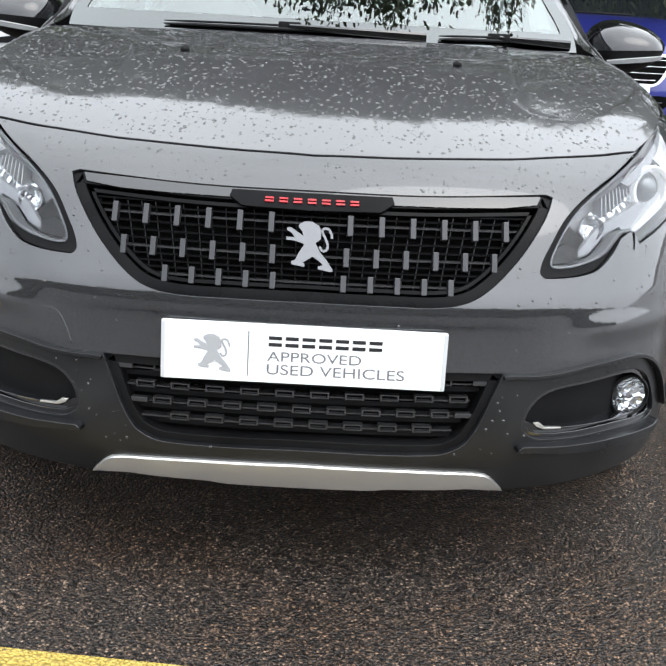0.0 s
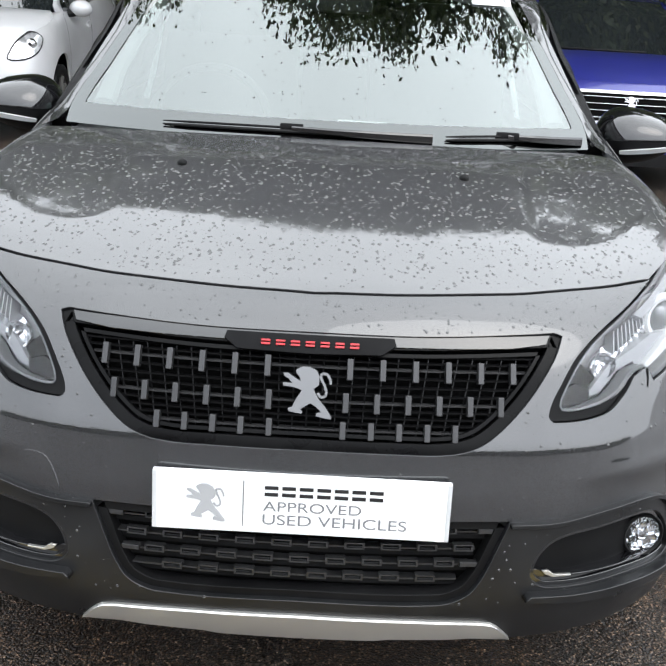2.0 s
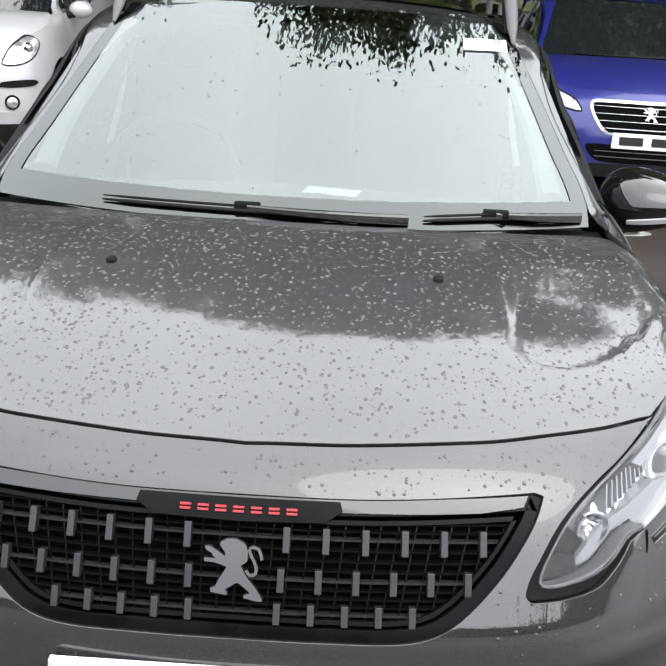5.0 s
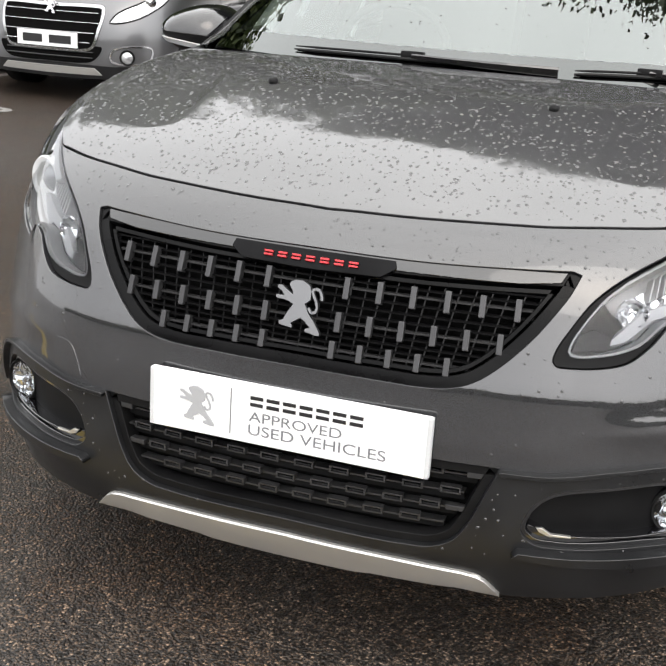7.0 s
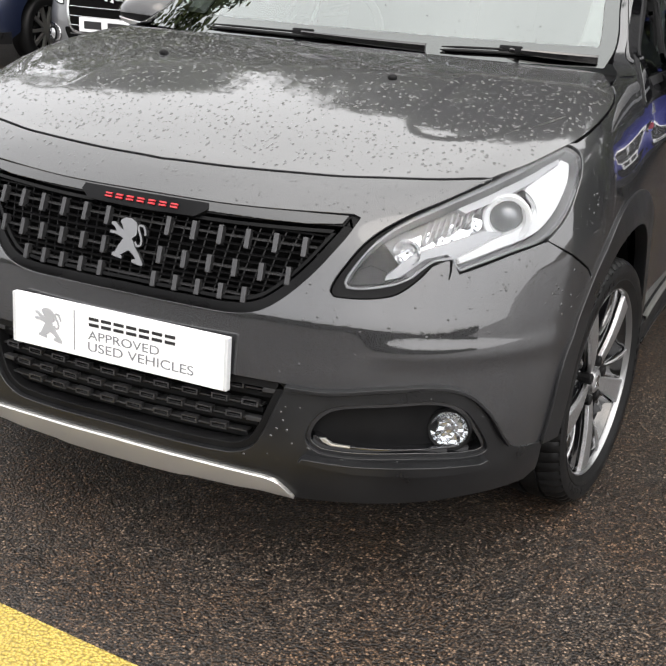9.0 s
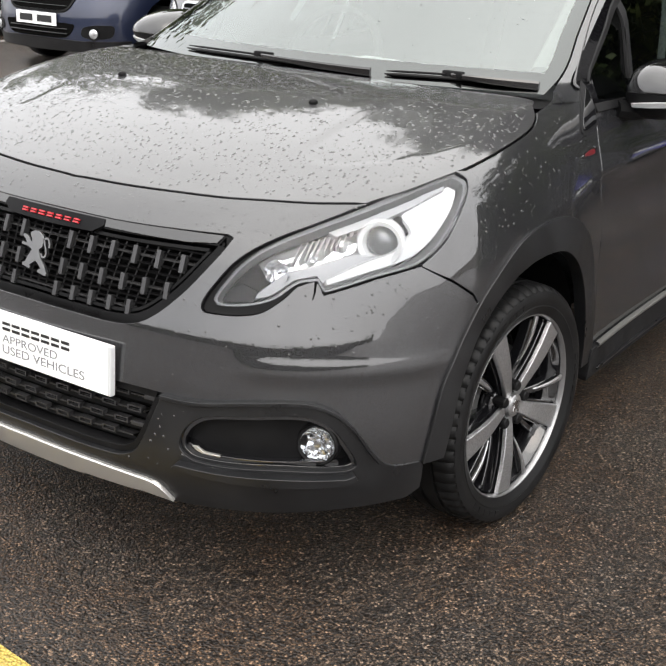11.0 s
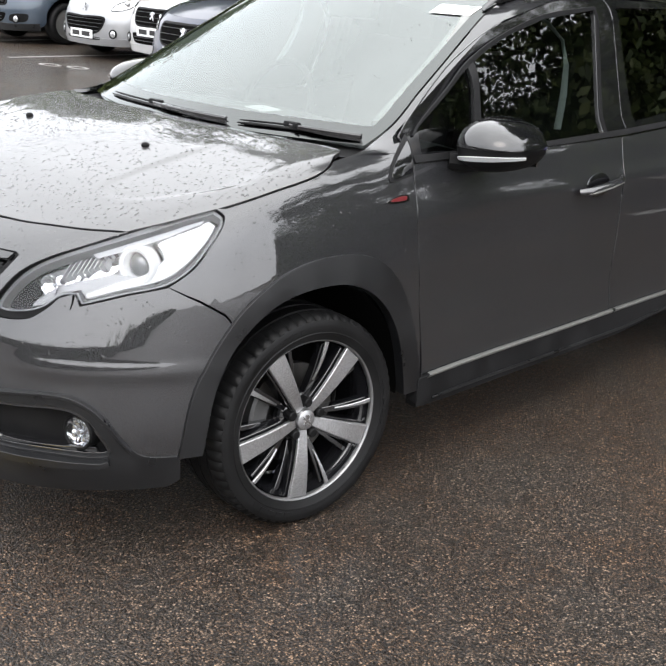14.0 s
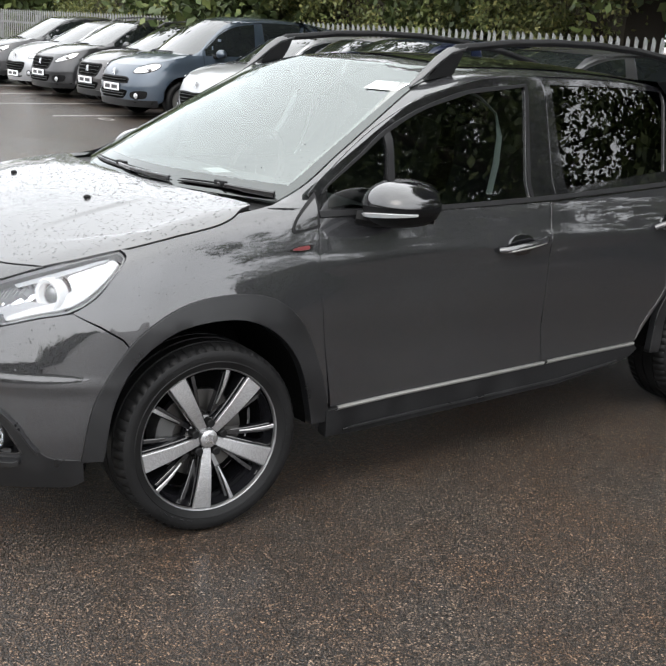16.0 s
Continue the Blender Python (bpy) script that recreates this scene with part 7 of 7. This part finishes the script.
        pts = warp_pts(skin_line(np.linspace(-0.36, 0.36, 9), np.zeros(9) + z, 0.012))
        part("intake_bar", tube(pts, 0.005, 5), CLAD, c)
    q0 = warp_pts([wrap([0.0], [0.47])[0]])[0]
    if plate_on:
        pl = new("number_plate")
        pl.parent = c
        tagged(pl, "white number plate with plain dark bars")
        bm = bmesh.new()
        box(bm, -0.26, 0.26, -0.020, -0.006, -0.0555, 0.0555, 0.004)
        zc = {"framed": 0.465, "slats": 0.47, "swept": 0.46, "small": 0.36, "van": 0.47, "hatch": 0.335}[face] * sz
        place(part("plate_base", bm, WHITE, pl), pose(q0[0], q0[1], zc), pl)
        for k, (a, b) in enumerate(((-0.21, -0.04), (0.02, 0.21))):
            bm = bmesh.new()
            box(bm, a, b, -0.0225, -0.019, -0.030, 0.030)
            place(part("plate_bar", bm, INK, pl), pose(q0[0], q0[1], zc), pl)
    emblem("nose_emblem", c, 0.11 if face != "small" else 0.09, CHROME, pose(0, warp_pts([wrap([0.0], [0.66])[0]])[0][1] - 0.012, 0.665 * sz if face in ("slats", "swept") else 0.70 * sz, -14), 0.006, "chrome nose emblem")
    # fog lamps
    for s in (1, -1):
        q = warp_pts([wrap([0.60], [0.36])[0]])[0]
        fl = new("fog_lamp")
        fl.parent = c
        if face in ("slats", "swept", "van"):
            cp("fog_surround", rounded([(0.50, 0.33), (0.51, 0.41), (0.70, 0.435), (0.78, 0.42), (0.76, 0.34), (0.66, 0.315)], per=3), BLACK, "", lift=0.005, step=0.05, edge=0.03, mirror=s < 0, par=fl, skirt=0.006)
        if face in ("slats", "framed"):
            fr = rounded([(0.50, 0.33), (0.51, 0.41), (0.70, 0.435), (0.78, 0.42), (0.76, 0.34), (0.66, 0.315)], per=3)
            cp("fog_trim", offset_poly(fr, -0.012), CHROME, "", holes=[fr], lift=0.008, step=0.05, edge=0.03, mirror=s < 0, par=fl, skirt=0.008)
        m = Matrix.Translation((s * q[0], q[1], q[2])) @ pose(0, 0, 0, 0, 0, s * 20 - 90)
        place(part("fog_collar", revolve([(0.0, 0.06), (0.016, 0.058), (0.014, 0.044)], 20), BLACK, fl, "", True), m, fl)
        place(part("fog_glass", revolve([(0.020, 0.001), (0.016, 0.030), (0.008, 0.046)], 20), LAMPGREY, fl, "clear fog lamp glass", True), m, fl)
        # mirror
        mm = new("door_mirror")
        mm.parent = c
        bm = bmesh.new()
        bmesh.ops.create_uvsphere(bm, u_segments=18, v_segments=10, radius=1)
        q = warp_pts([(s * 0.878, 1.42, 1.02)])[0]
        bmesh.ops.transform(bm, matrix=Matrix.Translation(q) @ Matrix.Diagonal((0.105, 0.085, 0.075, 1)), verts=bm.verts)
        part("mirror_cap", bm, paint, mm, "", True)
        q2 = warp_pts([(s * 0.75, 1.36, 0.97)])[0]
        part("mirror_foot", tube([Vector(q2), Vector(q) - Vector((0, 0, 0.03))], [0.035, 0.03], 8), BLACK, mm, "", True)
    if face == "small":
        two("bumper_strip", rounded([(0.50, 0.475), (0.52, 0.51), (0.80, 0.525), (0.86, 0.505), (0.78, 0.480)], per=3), BLACK, "black bumper strip", lift=0.012, skirt=0.012, step=0.05, edge=0.03)
    pts = warp_pts([(t_, screen_y(t_, 1.015) - 0.012, 1.02) for t_ in np.linspace(-0.45, 0.25, 6)])
    part("wiper", tube(pts, 0.010, 5), BLACK, c)
    if rails:
        for s in (1, -1):
            pts = warp_pts([(s * 0.54, y_, z_) for y_, z_ in ((1.75, 1.42), (1.9, 1.51), (2.4, 1.55), (3.0, 1.55), (3.5, 1.47))])
            part("roof_rail", tube(pts, 0.018, 6), RAILGREY, c, "", True)
    # wheels and dark under-structure
    for yy in (0.805, 0.805 + REAR):
        for s in (1, -1):
            wheel_ = new("wheel")
            wheel_.parent = c
            wheel_.matrix_basis = Matrix.Translation((s * 0.735 * sx, yy * sy, 0.30)) @ pose(0, 0, 0, 0, 0, 0 if s > 0 else 180)
            for nm, me in (("tyre", far_tyre), ("rim", far_rim), ("spokes" if not caps else "wheel_trim", far_cap if caps else far_spokes)):
                ob = new(nm, me)
                ob.parent = wheel_
    bm = bmesh.new()
    box(bm, -0.52 * sx, 0.52 * sx, 0.5 * sy, 3.9 * sy, 0.24 * sz, 0.78 * sz)
    part("underbody", bm, DEEP, c, "dark underbody")
    for yy in (0.805, 0.805 + REAR):
        for s in (1, -1):
            bm = bmesh.new()
            box(bm, s * 0.50 * sx, s * 0.55 * sx, (yy - 0.40) * sy, (yy + 0.40) * sy, 0.25, 0.72 * sz)
            part("wheel_well", bm, DEEP, c)
    return c


# pillar points shared by all
rows_pillar = []
for z in np.linspace(0.985, 1.44, 9):
    xw = float(screen_half(min(z, 1.425)))
    yw = screen_y(xw, min(z, 1.40)) + max(0, z - 1.40) * 4
    ye = float(np.interp(z, [p_[1] for p_ in FRAME_TOP[:7]], [p_[0] for p_ in FRAME_TOP[:7]])) + 0.02
    cy = yw + 0.5
    a0, a1 = math.atan2(xw - 0.22, cy - yw), math.atan2(0.70 - (z - 1.0) * 0.28 - 0.22, cy - max(ye, yw + 0.03))
    ang = [a0 + (a1 - a0) * k / 4 for k in range(5)]
    rows_pillar += list(solve_out(shell, np.array([(0.22, cy, z)] * 5), np.array([(math.sin(a), -math.cos(a), 0) for a in ang]), 0, 2.0))

WHITEPAINT = solid("white_car_paint", (0.47, 0.47, 0.475))
BLUEPAINT = solid("deep_blue_car_paint", (0.018, 0.022, 0.19), 0.25)
NAVY = solid("navy_car_paint", (0.012, 0.018, 0.045), 0.4)
DARKGREY = solid("dark_grey_car_paint", (0.045, 0.041, 0.041), 0.5)
GREYPAINT = solid("mid_grey_car_paint", (0.13, 0.13, 0.135), 0.7)
BLACKPAINT = solid("black_car_paint", (0.010, 0.010, 0.012), 0.3)
STEELBLUE = solid("steel_blue_car_paint", (0.050, 0.068, 0.092), 0.5)
PALESILVER = solid("pale_silver_car_paint", (0.36, 0.365, 0.375), 0.6)

parked_car(2.20, 6.75, BLUEPAINT, "deep blue hatchback with a chrome-barred grille, parked at the fence", 1.02, 1.02, 0.97, 0.97, face="slats", turn=-2)
parked_car(-3.18, 7.45, WHITEPAINT, "small white hatchback with black bumper strips, parked at the fence", 0.93, 0.90, 1.04, 0.98, 0.1, "small", lower_mat=WHITEPAINT)
parked_car(-4.32, 5.80, GREYPAINT, "dark grey crossover with a chrome-framed grille, parked at the fence", 1.03, 1.04, 1.0, 0.95, face="framed")
parked_car(-6.40, 5.75, NAVY, "navy blue sport utility car parked at the fence", 1.03, 1.03, 1.01, 0.97, face="swept")
parked_car(-9.10, 7.3, WHITEPAINT, "white hatchback with a black grille, parked at the fence", 0.98, 0.98, 0.97, 0.95, face="swept", lower_mat=WHITEPAINT)
parked_car(-10.65, 7.3, PALESILVER, "pale silver hatchback with a wide low intake, parked at the fence", 0.98, 0.97, 0.96, 0.95, 0.1, "hatch", lower_mat=PALESILVER)
parked_car(-13.12, 7.25, STEELBLUE, "steel blue van-like car with grey bumper, parked at the fence", 1.03, 1.03, 1.02, 1.25, 0.25, "van", caps=True)
parked_car(-15.30, 7.8, DARKGREY, "dark grey compact car with a white plate, parked at the fence", 1.0, 0.98, 0.98, 0.98, face="swept", rails=True)
parked_car(-17.40, 7.8, BLACKPAINT, "black crossover car parked at the fence", 1.0, 1.0, 1.0, 1.0, face="swept", rails=True)
parked_car(-19.45, 8.1, PALESILVER, "pale silver hatchback parked near the row's end", 0.98, 0.98, 0.97, 0.96, face="hatch", lower_mat=PALESILVER)
parked_car(-21.60, 8.1, BLACKPAINT, "black estate car parked at the row's end", 1.02, 1.05, 0.99, 1.05, face="slats")
